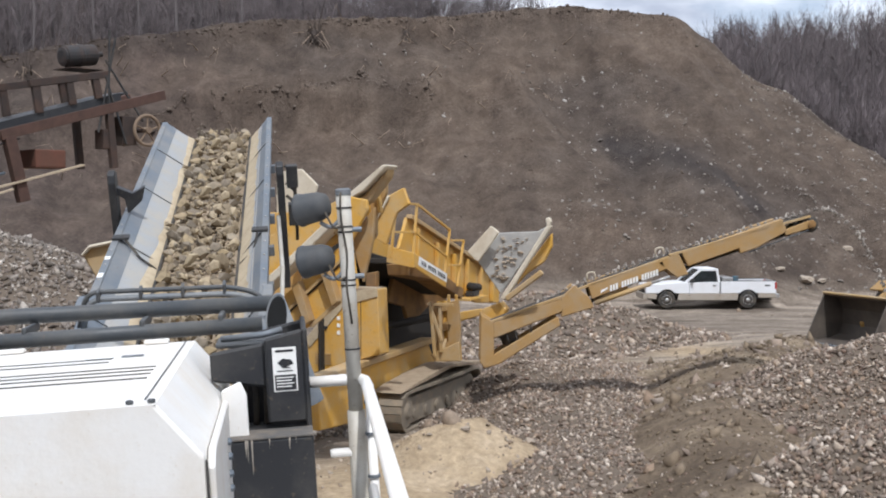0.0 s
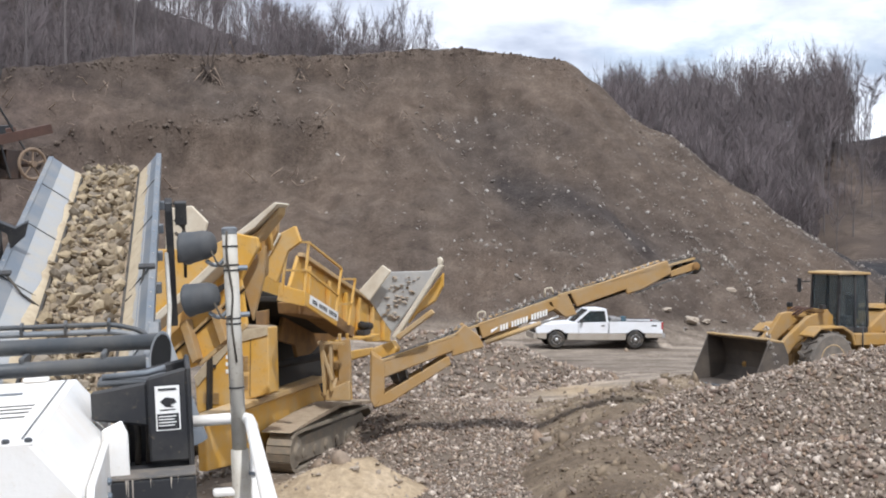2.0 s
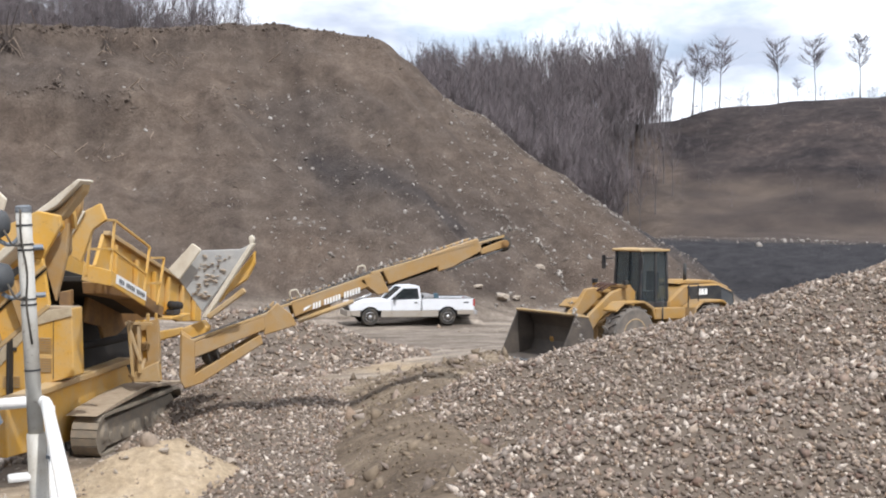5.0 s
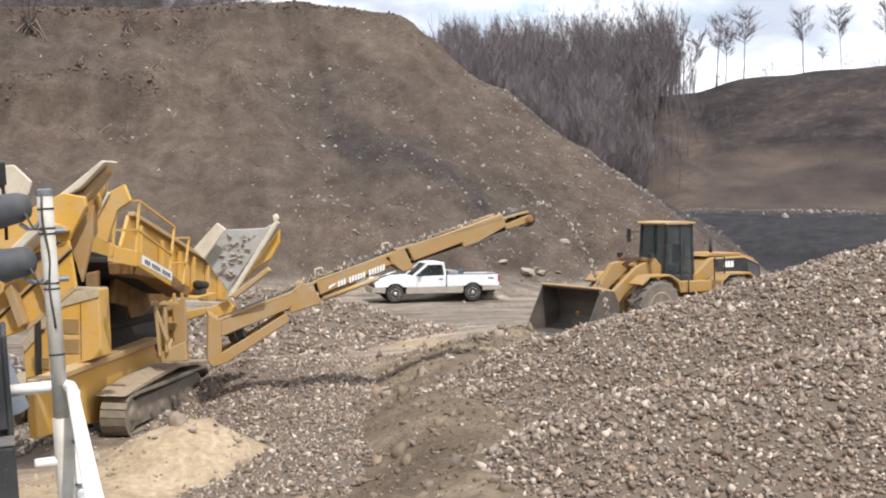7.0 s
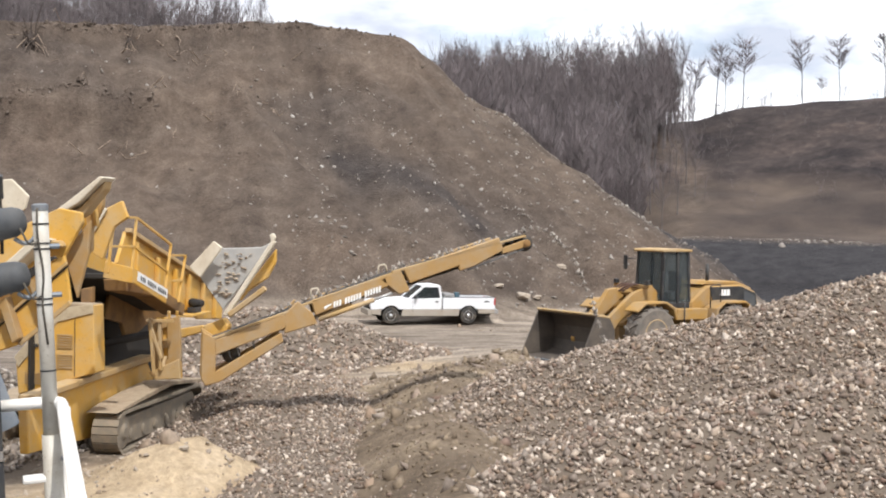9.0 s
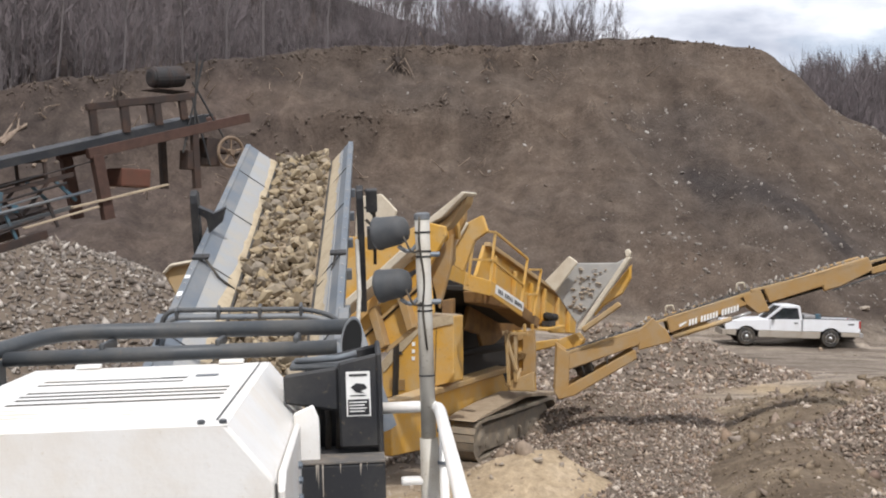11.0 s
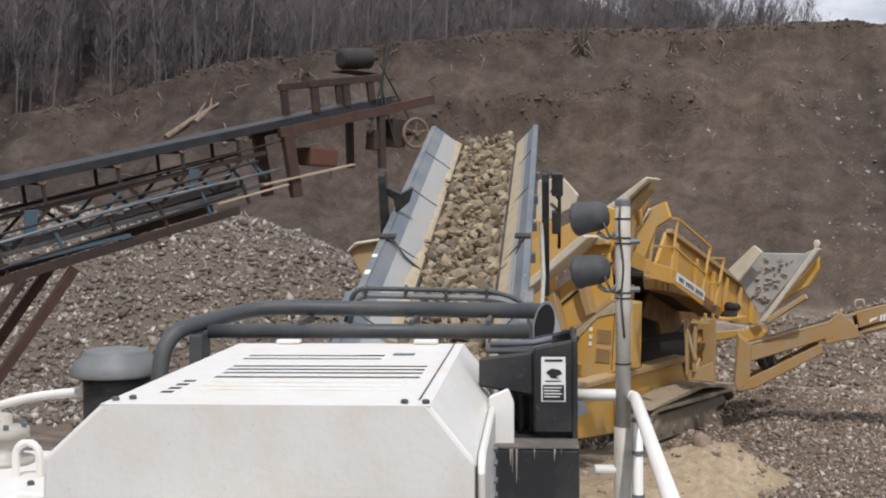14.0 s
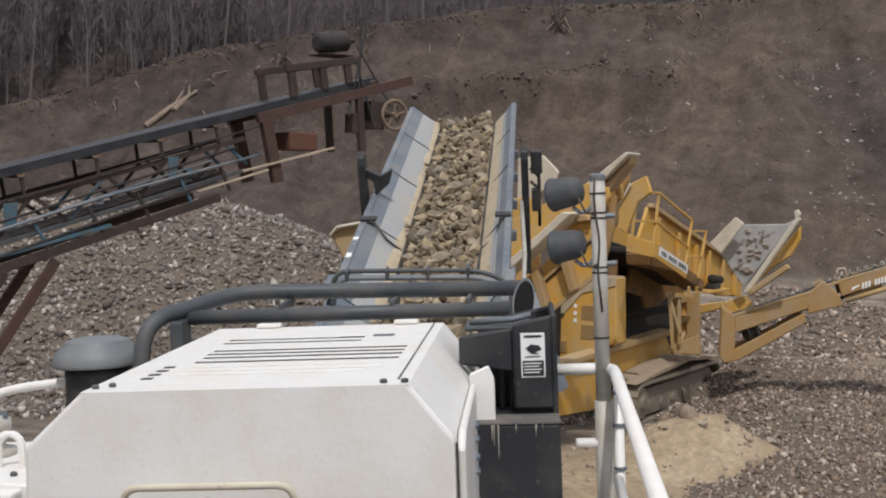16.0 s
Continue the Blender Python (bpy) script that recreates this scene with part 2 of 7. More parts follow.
def beam(bm, a, b, w, h, up=(0, 0, 1), bev=0.0):
    """A straight bar of rectangular section from a to b."""
    a, b = Vector(a), Vector(b)
    d = (b - a).normalized()
    s = d.cross(Vector(up)).normalized()
    u = s.cross(d)
    m = Matrix((s, d, u)).transposed().to_4x4()
    m.translation = a
    return box(bm, (-w / 2, 0, -h / 2), (w / 2, (b - a).length, h / 2), bev, m)


def bend(pts, r, n=5):
    """Points with the inner corners rounded to radius r."""
    pts = [Vector(p) for p in pts]
    out = [pts[0]]
    for a, p, b in zip(pts, pts[1:], pts[2:]):
        u, v = (a - p).normalized(), (b - p).normalized()
        for i in range(n + 1):
            k = i / n
            out.append(p + u * r * (1 - k) ** 2 + v * r * k ** 2)
    return out + [pts[-1]]


def lathe(bm, profile, sides=20, m=None):
    """A turned body from (radius, height) rows, round z."""
    rings, made = [], []
    for r, z in profile:
        ring = [bm.verts.new((r * math.cos(2 * math.pi * j / sides), r * math.sin(2 * math.pi * j / sides), z)) for j in range(sides)]
        rings.append(ring)
        made += ring
    for a, b in zip(rings, rings[1:]):
        for j in range(sides):
            bm.faces.new((a[j], a[(j + 1) % sides], b[(j + 1) % sides], b[j]))
    bm.faces.new(rings[0][::-1])
    bm.faces.new(rings[-1])
    if m is not None:
        bmesh.ops.transform(bm, matrix=m, verts=made)
    return bm


def rock_base(seed, rough=0.28, flat=0.72, cuts=0):
    """A small angular stone of radius about 1: vertices, triangles."""
    rng = np.random.default_rng(seed)
    bm = bmesh.new()
    bmesh.ops.create_icosphere(bm, subdivisions=1 + cuts, radius=1.0)
    v = np.array([p.co for p in bm.verts])
    f = np.array([[p.index for p in q.verts] for q in bm.faces])
    bm.free()
    v = v * (1 + rng.uniform(-rough, rough, (len(v), 1))) + rng.uniform(-0.08, 0.08, v.shape)
    v[:, 2] *= flat
    for _ in range(4):
        d = rng.normal(size=3)
        d /= np.linalg.norm(d)
        cut = rng.uniform(0.5, 0.75)
        over = np.maximum(v @ d - cut, 0)
        v = v - over[:, None] * d
    return v, f


def pebble_base(seed):
    """A stone of eight triangles."""
    rng = np.random.default_rng(seed)
    v = np.array([(1, 0, 0), (-1, 0, 0), (0, 1, 0), (0, -1, 0), (0, 0, 1), (0, 0, -1)], float)
    v = v * rng.uniform(0.6, 1.25, (6, 1)) + rng.uniform(-0.38, 0.38, (6, 3))
    v[:, 2] *= 0.58
    f = np.array([(0, 2, 4), (2, 1, 4), (1, 3, 4), (3, 0, 4), (2, 0, 5), (1, 2, 5), (3, 1, 5), (0, 3, 5)])
    return v, f


def turns(rng, n):
    """n random turning matrices."""
    q = rng.normal(size=(n, 4))
    q /= np.linalg.norm(q, axis=1)[:, None]
    w, x, y, z = q.T
    return np.stack([1 - 2 * (y * y + z * z), 2 * (x * y - z * w), 2 * (x * z + y * w), 2 * (x * y + z * w), 1 - 2 * (x * x + z * z), 2 * (y * z - x * w),
                     2 * (x * z - y * w), 2 * (y * z + x * w), 1 - 2 * (x * x + y * y)], 1).reshape(n, 3, 3)


def scatter(name, places, sizes, mat, bases, seed=1):
    """Many stones as one mesh."""
    rng = np.random.default_rng(seed)
    places, sizes = np.asarray(places, float), np.asarray(sizes, float)
    pick = rng.integers(0, len(bases), len(places))
    vs, fs, at = [], [], 0
    for k, (v, f) in enumerate(bases):
        i = np.flatnonzero(pick == k)
        if not len(i):
            continue
        stretch = rng.uniform(0.75, 1.3, (len(i), 1, 3))
        w = np.einsum("nij,nvj->nvi", turns(rng, len(i)), v[None] * stretch * sizes[i, None, None]) + places[i, None]
        vs.append(w.reshape(-1, 3))
        fs.append((f[None] + (at + np.arange(len(i)) * len(v))[:, None, None]).reshape(-1, 3))
        at += len(i) * len(v)
    vs, fs = np.concatenate(vs), np.concatenate(fs)
    me = bpy.data.meshes.new(name)
    me.vertices.add(len(vs))
    me.vertices.foreach_set("co", vs.ravel())
    me.loops.add(fs.size)
    me.loops.foreach_set("vertex_index", fs.ravel().astype(np.int32))
    me.polygons.add(len(fs))
    me.polygons.foreach_set("loop_start", np.arange(0, fs.size, 3, dtype=np.int32))
    me.update(calc_edges=True)
    me.materials.append(mat)
    return new(name, me)


PEBBLES = [pebble_base(s) for s in range(10)]
ROCKS = [rock_base(s, 0.42, 0.5) for s in range(20, 30)]
SLABS = [rock_base(s, 0.45, 0.30) for s in range(70, 80)]


# ---- the ground: pit floor, spoil bank, wooded slopes, in one sheet ----
def fbm(x, y, s, octaves=4, seed=0.0):
    """Smooth value noise on arrays, about -1 to 1."""
    out, amp = np.zeros_like(x), 1.0
    for o in range(octaves):
        u, v = x * s + 17.3 * o + seed, y * s - 9.1 * o + seed * 1.7
        iu, iv = np.floor(u), np.floor(v)
        fu, fv = u - iu, v - iv
        fu, fv = fu * fu * (3 - 2 * fu), fv * fv * (3 - 2 * fv)

        def h(a, b):
            k = np.sin(a * 127.1 + b * 311.7 + seed * 3.3) * 43758.5453
            return 2 * (k - np.floor(k)) - 1
        out += amp * ((h(iu, iv) * (1 - fu) + h(iu + 1, iv) * fu) * (1 - fv) + (h(iu, iv + 1) * (1 - fu) + h(iu + 1, iv + 1) * fu) * fv)
        amp, s = amp * 0.5, s * 2.03
    return out / 1.9


def smooth(a, b, v):
    k = np.clip((v - a) / (b - a), 0, 1)
    return k * k * (3 - 2 * k)


# Rim of the bank: x, y, height
RIM = np.array([(-90, 40, 4.0), (-62, 55, 6.0), (-44, 68, 8.6), (-37, 69, 10.2), (-29, 71, 13.1), (-19, 75, 15.3), (-9, 79, 16.8), (-3, 80, 17.1), (5.5, 81, 17.9), (10.5, 82, 18.0), (15.3, 80, 17.0)])


def rim(x):
    return np.interp(x, RIM[:, 0], RIM[:, 1]), np.interp(x, RIM[:, 0], RIM[:, 2])


def height(x, y):
    """Height of the ground and the shares of floor, litter and shale."""
    ry, rz = rim(x)
    n1 = fbm(x, y, 0.16, 4, 2.0)
    n2 = fbm(x, y, 0.55, 4, 5.0)
    # distance in front of the rim, with a rounded end past its last point
    ex = np.maximum(x - 15.3, 0)
    front = np.where(x > 15.3, np.hypot(ex, np.maximum(80 - y, 0)), (ry - y) * 0.97)
    front = np.where((x > 15.3) & (y > 80), ex, front)
    warp = 1.3 * fbm(x, y * 0.3, 0.22, 3, 8.0) * smooth(0, 6, front)
    lean = 0.2 + 0.45 * smooth(-6, 12, x)
    rills = 0.85 * fbm(x + lean * (y - 70), y * 0.10, 0.50, 4, 4.0) + 1.25 * fbm(x + lean * (y - 70), y * 0.22, 0.20, 3, 14.0) + 0.20 * fbm(x, y, 1.0, 3, 9.0)
    ribs = 0.95 * np.abs(fbm(x + 0.25 * (y - 74), y * 0.05, 0.34, 3, 51.0)) * smooth(0.2, 2.0, front) * smooth(13, 6, front)
    slope = 0.80 - 0.10 * smooth(8, 26, front)
    edge = 0.9 * smooth(0.15, 0.7, front + 0.5 * n2) * smooth(14, 4, x)
    bank = rz + (0.35 * n1 + 0.22 * fbm(x, y, 1.2, 3, 16.0)) * smooth(6, 0, front) - edge - np.maximum(front + warp, 0) * slope + rills * smooth(0.3, 3, front) * smooth(30, 18, front)
    scarp = 1.9 * smooth(5.3, 5.75, front + 0.9 * n2 + 0.8 * n1) * smooth(-30, -20, x) * smooth(5, -4, x) * smooth(14, 8, front)
    bank = bank - scarp - ribs
    top = rz + 0.02 * np.maximum(-front, 0) + 0.35 * n1 + 0.22 * fbm(x, y, 1.2, 3, 16.0)
    bank = np.where(front < 0, top, bank)
    r = np.hypot(x, y)
    floor = 0.10 * n1 + 0.05 * n2 + 0.25 * smooth(45, 62, y)
    for mx, my, mw, mh in ((0.3, 21.6, 1.6, 0.85), (-1.7, 19.0, 1.4, 0.35), (14.0, 37.0, 6.0, 0.62)):
        floor = floor + mh * np.exp(-((x - mx) ** 2 + (y - my) ** 2) / mw ** 2) * (1 + 0.30 * n2 + 0.22 * fbm(x, y, 1.7, 3, 33.0))
    # wooded hillside beyond, rising to all sides
    ang = np.degrees(np.arctan2(x, y))
    hill = -1.0 + (20.6 + 2.0 * smooth(22, 32, ang)) * smooth(104, 172, r) - 10 * smooth(175, 260, r)
    left = smooth(12, -14, ang)
    hill = hill * (1 - left) + left * (12 + (6 + 20 * smooth(6, -3, ang) + 8 * smooth(-15, -30, ang)) * smooth(92, 160, r)) * smooth(70, 100, r)
    hill = hill + 2.2 * fbm(x, y, 0.03, 3, 3.0) * smooth(100, 140, r)
    bench = smooth(20, 24, ang) * smooth(84, 88, r)
    hill = hill + 4.9 * bench * smooth(150, 100, r) + 0.9 * bench * fbm(x, y, 0.11, 3, 27.0) * smooth(92, 110, r)
    low = np.where(bank > floor, bank, floor)
    low = np.where((bank > floor - 0.6) & (bank < floor + 0.6), floor + ((bank - floor + 0.6) ** 2) / 2.4, low)
    z = np.maximum(low, hill * smooth(80, 100, r))
    on_hill = smooth(-0.3, 0.6, hill * smooth(80, 100, r) - low)
    is_bank = smooth(0.0, 1.2, low - floor + 0.4 * n2)
    f = (1 - is_bank) * (1 - on_hill)
    lit = np.clip(on_hill + smooth(0.5, 4, -front) * (x < 15), 0, 1)
    road = np.exp(-((ang - 22.5 - 2.0 * np.sin(r * 0.06)) / 0.7) ** 2) * smooth(100, 112, r) * smooth(175, 160, r)
    lit = lit * (1 - 0.7 * road)
    sh = smooth(20, 24, ang) * smooth(70, 80, r) * smooth(99.5, 97.5, r + 0.8 * n2)
    # a seam of dark stone, and brown soil that darkens to the left, on the bank
    k = np.clip(((x - 9.5) * 7 + (y - 70.5) * -6.5) / 91.25, 0, 1)
    seam = np.exp(-(np.hypot(x - 9.5 - 7 * k, y - 70.5 + 6.5 * k) / (1.2 + 0.8 * n2)) ** 2)
    sh = np.clip(sh + 0.6 * seam * is_bank, 0, 1)
    left_dark = 0.85 * smooth(-4, -24, x + 5 * n1) * is_bank * (0.75 + 0.5 * n2)
    lit = np.clip(np.maximum(lit, left_dark * (1 - on_hill)), 0, 1)
    return z, f * (1 - sh), lit * (1 - sh), sh


def sand(x, y):
    """Share of loose tan dirt on the floor near the machines."""
    s = 0 * x
    for mx, my, mw in ((0.5, 21.4, 2.6), (-1.6, 19.0, 2.6), (4.6, 35.0, 1.4), (7.6, 38.0, 1.5)):
        s = s + np.exp(-((x - mx) ** 2 + (y - my) ** 2) / mw ** 2)
    return np.clip(0.95 * s + 0.7 * fbm(x, y, 0.8, 3, 19.0) * np.minimum(1, 2 * s), 0, 0.9)


def terrace(x, y, z):
    """Share of bare brown terraces on the lower part of the cleared slope."""
    n = fbm(x, y, 0.05, 3, 23.0)
    ang = np.degrees(np.arctan2(x, y))
    return smooth(11.5, 8.0, z + 2.0 * n) * smooth(19, 21, ang) * smooth(90, 96, np.hypot(x, y))


def ground_sheet():
    ang = np.radians(np.concatenate([np.arange(-52, 46, 0.3), np.arange(46, 308, 4.0)]))
    rad = np.concatenate([np.arange(0.5, 20, 0.4), np.arange(20, 45, 0.4), np.arange(45, 92, 0.33), np.arange(92, 200, 1.6), np.geomspace(200, 4000, 22)])
    a, r = np.meshgrid(ang, rad)
    x, y = r * np.sin(a), r * np.cos(a)
    z, f, lit, sh = height(x.ravel(), y.ravel())
    v = np.column_stack([x.ravel(), y.ravel(), z])
    nr, na = a.shape
    i, j = np.meshgrid(np.arange(nr - 1), np.arange(na), indexing="ij")
    k = (j + 1) % na
    q = np.stack([i * na + j, i * na + k, (i + 1) * na + k, (i + 1) * na + j], -1).reshape(-1, 4)[:, ::-1]
    me = bpy.data.meshes.new("ground")
    me.vertices.add(len(v))
    me.vertices.foreach_set("co", v.ravel())
    me.loops.add(q.size)
    me.loops.foreach_set("vertex_index", q.ravel().astype(np.int32))
    me.polygons.add(len(q))
    me.polygons.foreach_set("loop_start", np.arange(0, q.size, 4, dtype=np.int32))
    me.update(calc_edges=True)
    for name, w in (("floor", f), ("litter", lit), ("shale", sh), ("sand", sand(x.ravel(), y.ravel())), ("terrace", terrace(x.ravel(), y.ravel(), z))):
        me.attributes.new(name, "FLOAT", "POINT").data.foreach_set("value", w.astype(np.float32))
    me.polygons.foreach_set("use_smooth", [True] * len(me.polygons))
    me.materials.append(M_EARTH)
    return tagged(new("ground", me), "bare brown quarry floor rising into a tall eroded spoil bank", "ground", kind="structure")


ground_sheet()


def ground_z(x, y):
    return height(np.atleast_1d(np.asarray(x, float)), np.atleast_1d(np.asarray(y, float)))[0]


# ---- stones on the bank and the floor ----
def bank_stones():
    rng = np.random.default_rng(3)
    x, y = rng.uniform(-48, 36, 60000), rng.uniform(44, 84, 60000)
    z, f, lit, sh = height(x, y)
    streak = fbm(x + 0.3 * y, y, 0.13, 3, 11.0) + 0.7 * smooth(6, 22, x) - 0.35
    keep = (lit < 0.2) & (f < 0.7) & (rng.uniform(size=len(x)) < np.clip(0.10 + 0.6 * streak, 0.03, 0.8))
    x, y, z = x[keep], y[keep], z[keep]
    s = np.minimum(0.04 * rng.pareto(2.6, len(x)) + 0.03, 0.15)
    # larger pale stones in trains that run down the slope
    for _ in range(150):
        cx, cy = rng.uniform(-14, 27), rng.uniform(58, 79)
        if rng.uniform() > 0.15 + 0.85 * (cx > 5):
            continue
        m = rng.integers(3, 14)
        q = rng.uniform(0, 1, m)
        bx, by = cx + 3.0 * q + rng.normal(0, 0.35, m), cy - 3.6 * q + rng.normal(0, 0.5, m)
        bz, bf, bl, _ = height(bx, by)
        ok = (bl < 0.2) & (bf < 0.6)
        x, y, z = np.r_[x, bx[ok]], np.r_[y, by[ok]], np.r_[z, bz[ok]]
        s = np.r_[s, 0.055 + 0.12 * rng.uniform(size=int(ok.sum())) ** 2.4]
    ob = scatter("bank_stones", np.column_stack([x, y, z + 0.1 * s]), s, M_BANKROCK, SLABS, 4)
    tagged(ob, "pale loose stones strewn over the brown bank", "stones", kind="stuff")


def clods():
    """Lumps of brown soil: along the broken rim, the step below it, and over the slope."""
    rng = np.random.default_rng(15)
    x1 = rng.uniform(-40, 15, 900)
    y1 = rim(x1)[0] - np.abs(rng.normal(0, 0.35, 900))
    x2 = rng.uniform(-26, 0, 500)
    y2 = rim(x2)[0] - 5.2 - 0.8 * fbm(x2, 0 * x2, 0.3, 3, 4.0) + rng.normal(0, 0.22, 500)
    x3, y3 = rng.uniform(-45, 25, 5500), rng.uniform(50, 80, 5500)
    x, y = np.r_[x1, x2, x3], np.r_[y1, y2, y3]
    z, f, lit, sh = height(x, y)
    s = np.r_[rng.uniform(0.05, 0.13, 900), 0.05 + 0.14 * rng.uniform(size=500) ** 3, np.minimum(0.022 + 0.036 * rng.pareto(2.6, 5500), 0.16)]
    lift = np.r_[np.zeros(900), np.full(500, 0.1), np.full(5500, -0.15)]
    k = (f < 0.6) & ((lit < 0.85) | (np.arange(len(x)) < 900))
    ob = scatter("soil_clods", np.column_stack([x, y, z + lift * s])[k], s[k], M_CLOD, SLABS, 16)
    tagged(ob, "lumps of brown soil along the crumbling bank", "soil", kind="stuff")


M_CLOD = stony("soil_clod", [(0.11, 0.086, 0.069), (0.15, 0.119, 0.096), (0.125, 0.099, 0.08)], 0.95, 5.0)


def floor_stones():
    rng = np.random.default_rng(5)
    x, y = rng.uniform(-4, 26, 26000), 16 + 42 * rng.uniform(size=26000) ** 1.4
    dens = np.clip(0.30 + 0.9 * fbm(x, y, 0.22, 3, 7.0), 0.03, 1)
    dens = np.where((y > 33) & (y < 50), dens * 0.15, dens)
    keep = rng.uniform(size=len(x)) < dens
    x, y = x[keep], y[keep]
    s = 0.022 * rng.pareto(2.6, len(x)) + 0.028
    s = np.minimum(s, 0.3)
    ob = scatter("floor_stones", np.column_stack([x, y, ground_z(x, y) + 0.1 * s]), s, M_ROCK, ROCKS, 6)
    tagged(ob, "loose tan stones scattered on the quarry floor", "stones", kind="stuff")


def bench_stones():
    """A pale line of stone along the top of the dark bench."""
    rng = np.random.default_rng(61)
    a, r = np.radians(rng.uniform(20.5, 44, 900)), 99.5 + rng.normal(0, 1.3, 900)
    x, y = r * np.sin(a), r * np.cos(a)
    s = np.minimum(0.06 + 0.05 * rng.pareto(2.2, 900), 0.3) * np.clip(0.6 + fbm(x, y, 0.2, 2, 9.0), 0.3, 1.4)
    ob = scatter("bench_stones", np.column_stack([x, y, ground_z(x, y) + 0.15 * s]), s, M_BANKROCK, SLABS, 62)
    tagged(ob, "pale stones along the top of a dark shale bench", "stones", kind="stuff")


bank_stones()
bench_stones()
clods()
floor_stones()


# ---- gravel heaps: a bed and a skin of stones ----
def heap(name, fn, xs, ys, step, count, size, label, seed, mat=M_GRAVEL):
    """fn gives the height of the heap; its bed is a sheet, its stones lie on it."""
    x, y = np.meshgrid(np.arange(xs[0], xs[1] + step, step), np.arange(ys[0], ys[1] + step, step))
    z = fn(x, y)
    ny, nx = x.shape
    verts = np.column_stack([x.ravel(), y.ravel(), z.ravel()])
    faces = [(i * nx + j, i * nx + j + 1, (i + 1) * nx + j + 1, (i + 1) * nx + j) for i in range(ny - 1) for j in range(nx - 1)
             if max(z[i, j], z[i, j + 1], z[i + 1, j], z[i + 1, j + 1]) > -0.2]
    ob = link_mesh(name, verts.tolist(), faces, M_FINES, True)
    tagged(ob, label, "gravel heap", kind="stuff")
    rng = np.random.default_rng(seed)
    n = count * 4
    d = rng.uniform(size=n)
    px, py = rng.uniform(*xs, n), ys[0] + (ys[1] - ys[0]) * d
    pz = fn(px, py)
    k = np.flatnonzero((pz > 0.02) & (np.abs(px) < 0.74 * py + 1.5) & (py > 9))[:count]
    s = np.minimum(size * rng.lognormal(-0.06, 0.38, len(k)), 2.2 * size)
    st = scatter("gravel", np.column_stack([px[k], py[k], pz[k] + 0.25 * s]), s, mat, PEBBLES, seed)
    st.parent = ob
    tagged(st, "loose crushed grey and tan stones", kind="stuff")
    return ob


def ridge(x, y, a, b, slope, r=0.6):
    """A ridge from a to b, falling off to both sides."""
    ax, ay, az = a
    bx, by, bz = b
    ll = (bx - ax) ** 2 + (by - ay) ** 2
    t = np.clip(((x - ax) * (bx - ax) + (y - ay) * (by - ay)) / ll, 0, 1)
    d = np.hypot(x - ax - t * (bx - ax), y - ay - t * (by - ay))
    return az + t * (bz - az) - slope * (np.sqrt(d * d + r * r) - r)


def soften(z):
    """A heap's foot runs out gently below the ground."""
    return np.where(z > 1.0, z, 1.12 * np.exp(np.minimum(z, 1.0) - 1.0) - 0.12) - 0.10


def right_heap(x, y):
    a = ridge(x, y, (19, 19.5, 5.6), (7.3, 22.7, 2.1), 0.60, 0.9)
    b = ridge(x, y, (19, 14.2, 5.0), (6.4, 15.8, 2.1), 0.60, 0.9)
    return soften(np.maximum(a, b)) + 0.12 * fbm(x, y, 0.5, 3, 1.0) + 0.05 * fbm(x, y, 2.0, 2, 6.0)


def left_heap(x, y):
    a = ridge(x, y, (-26, 33, 4.2), (-12.6, 31.5, 4.3), 0.62, 1.5)
    b = ridge(x, y, (-12.6, 31.5, 4.3), (-8.8, 30.0, 3.5), 0.62, 1.2)
    return soften(np.maximum(a, b)) + 0.18 * fbm(x, y, 0.35, 3, 3.0)


heap("gravel_heap", right_heap, (0.5, 21), (6.5, 29.5), 0.2, 88000, 0.038, "heap of crushed grey and tan gravel beside the loader", 8)
heap("gravel_heap", left_heap, (-32, 0), (21, 38), 0.3, 34000, 0.062, "heap of coarse grey gravel behind the rusty conveyor", 9, M_GREYSTONE)


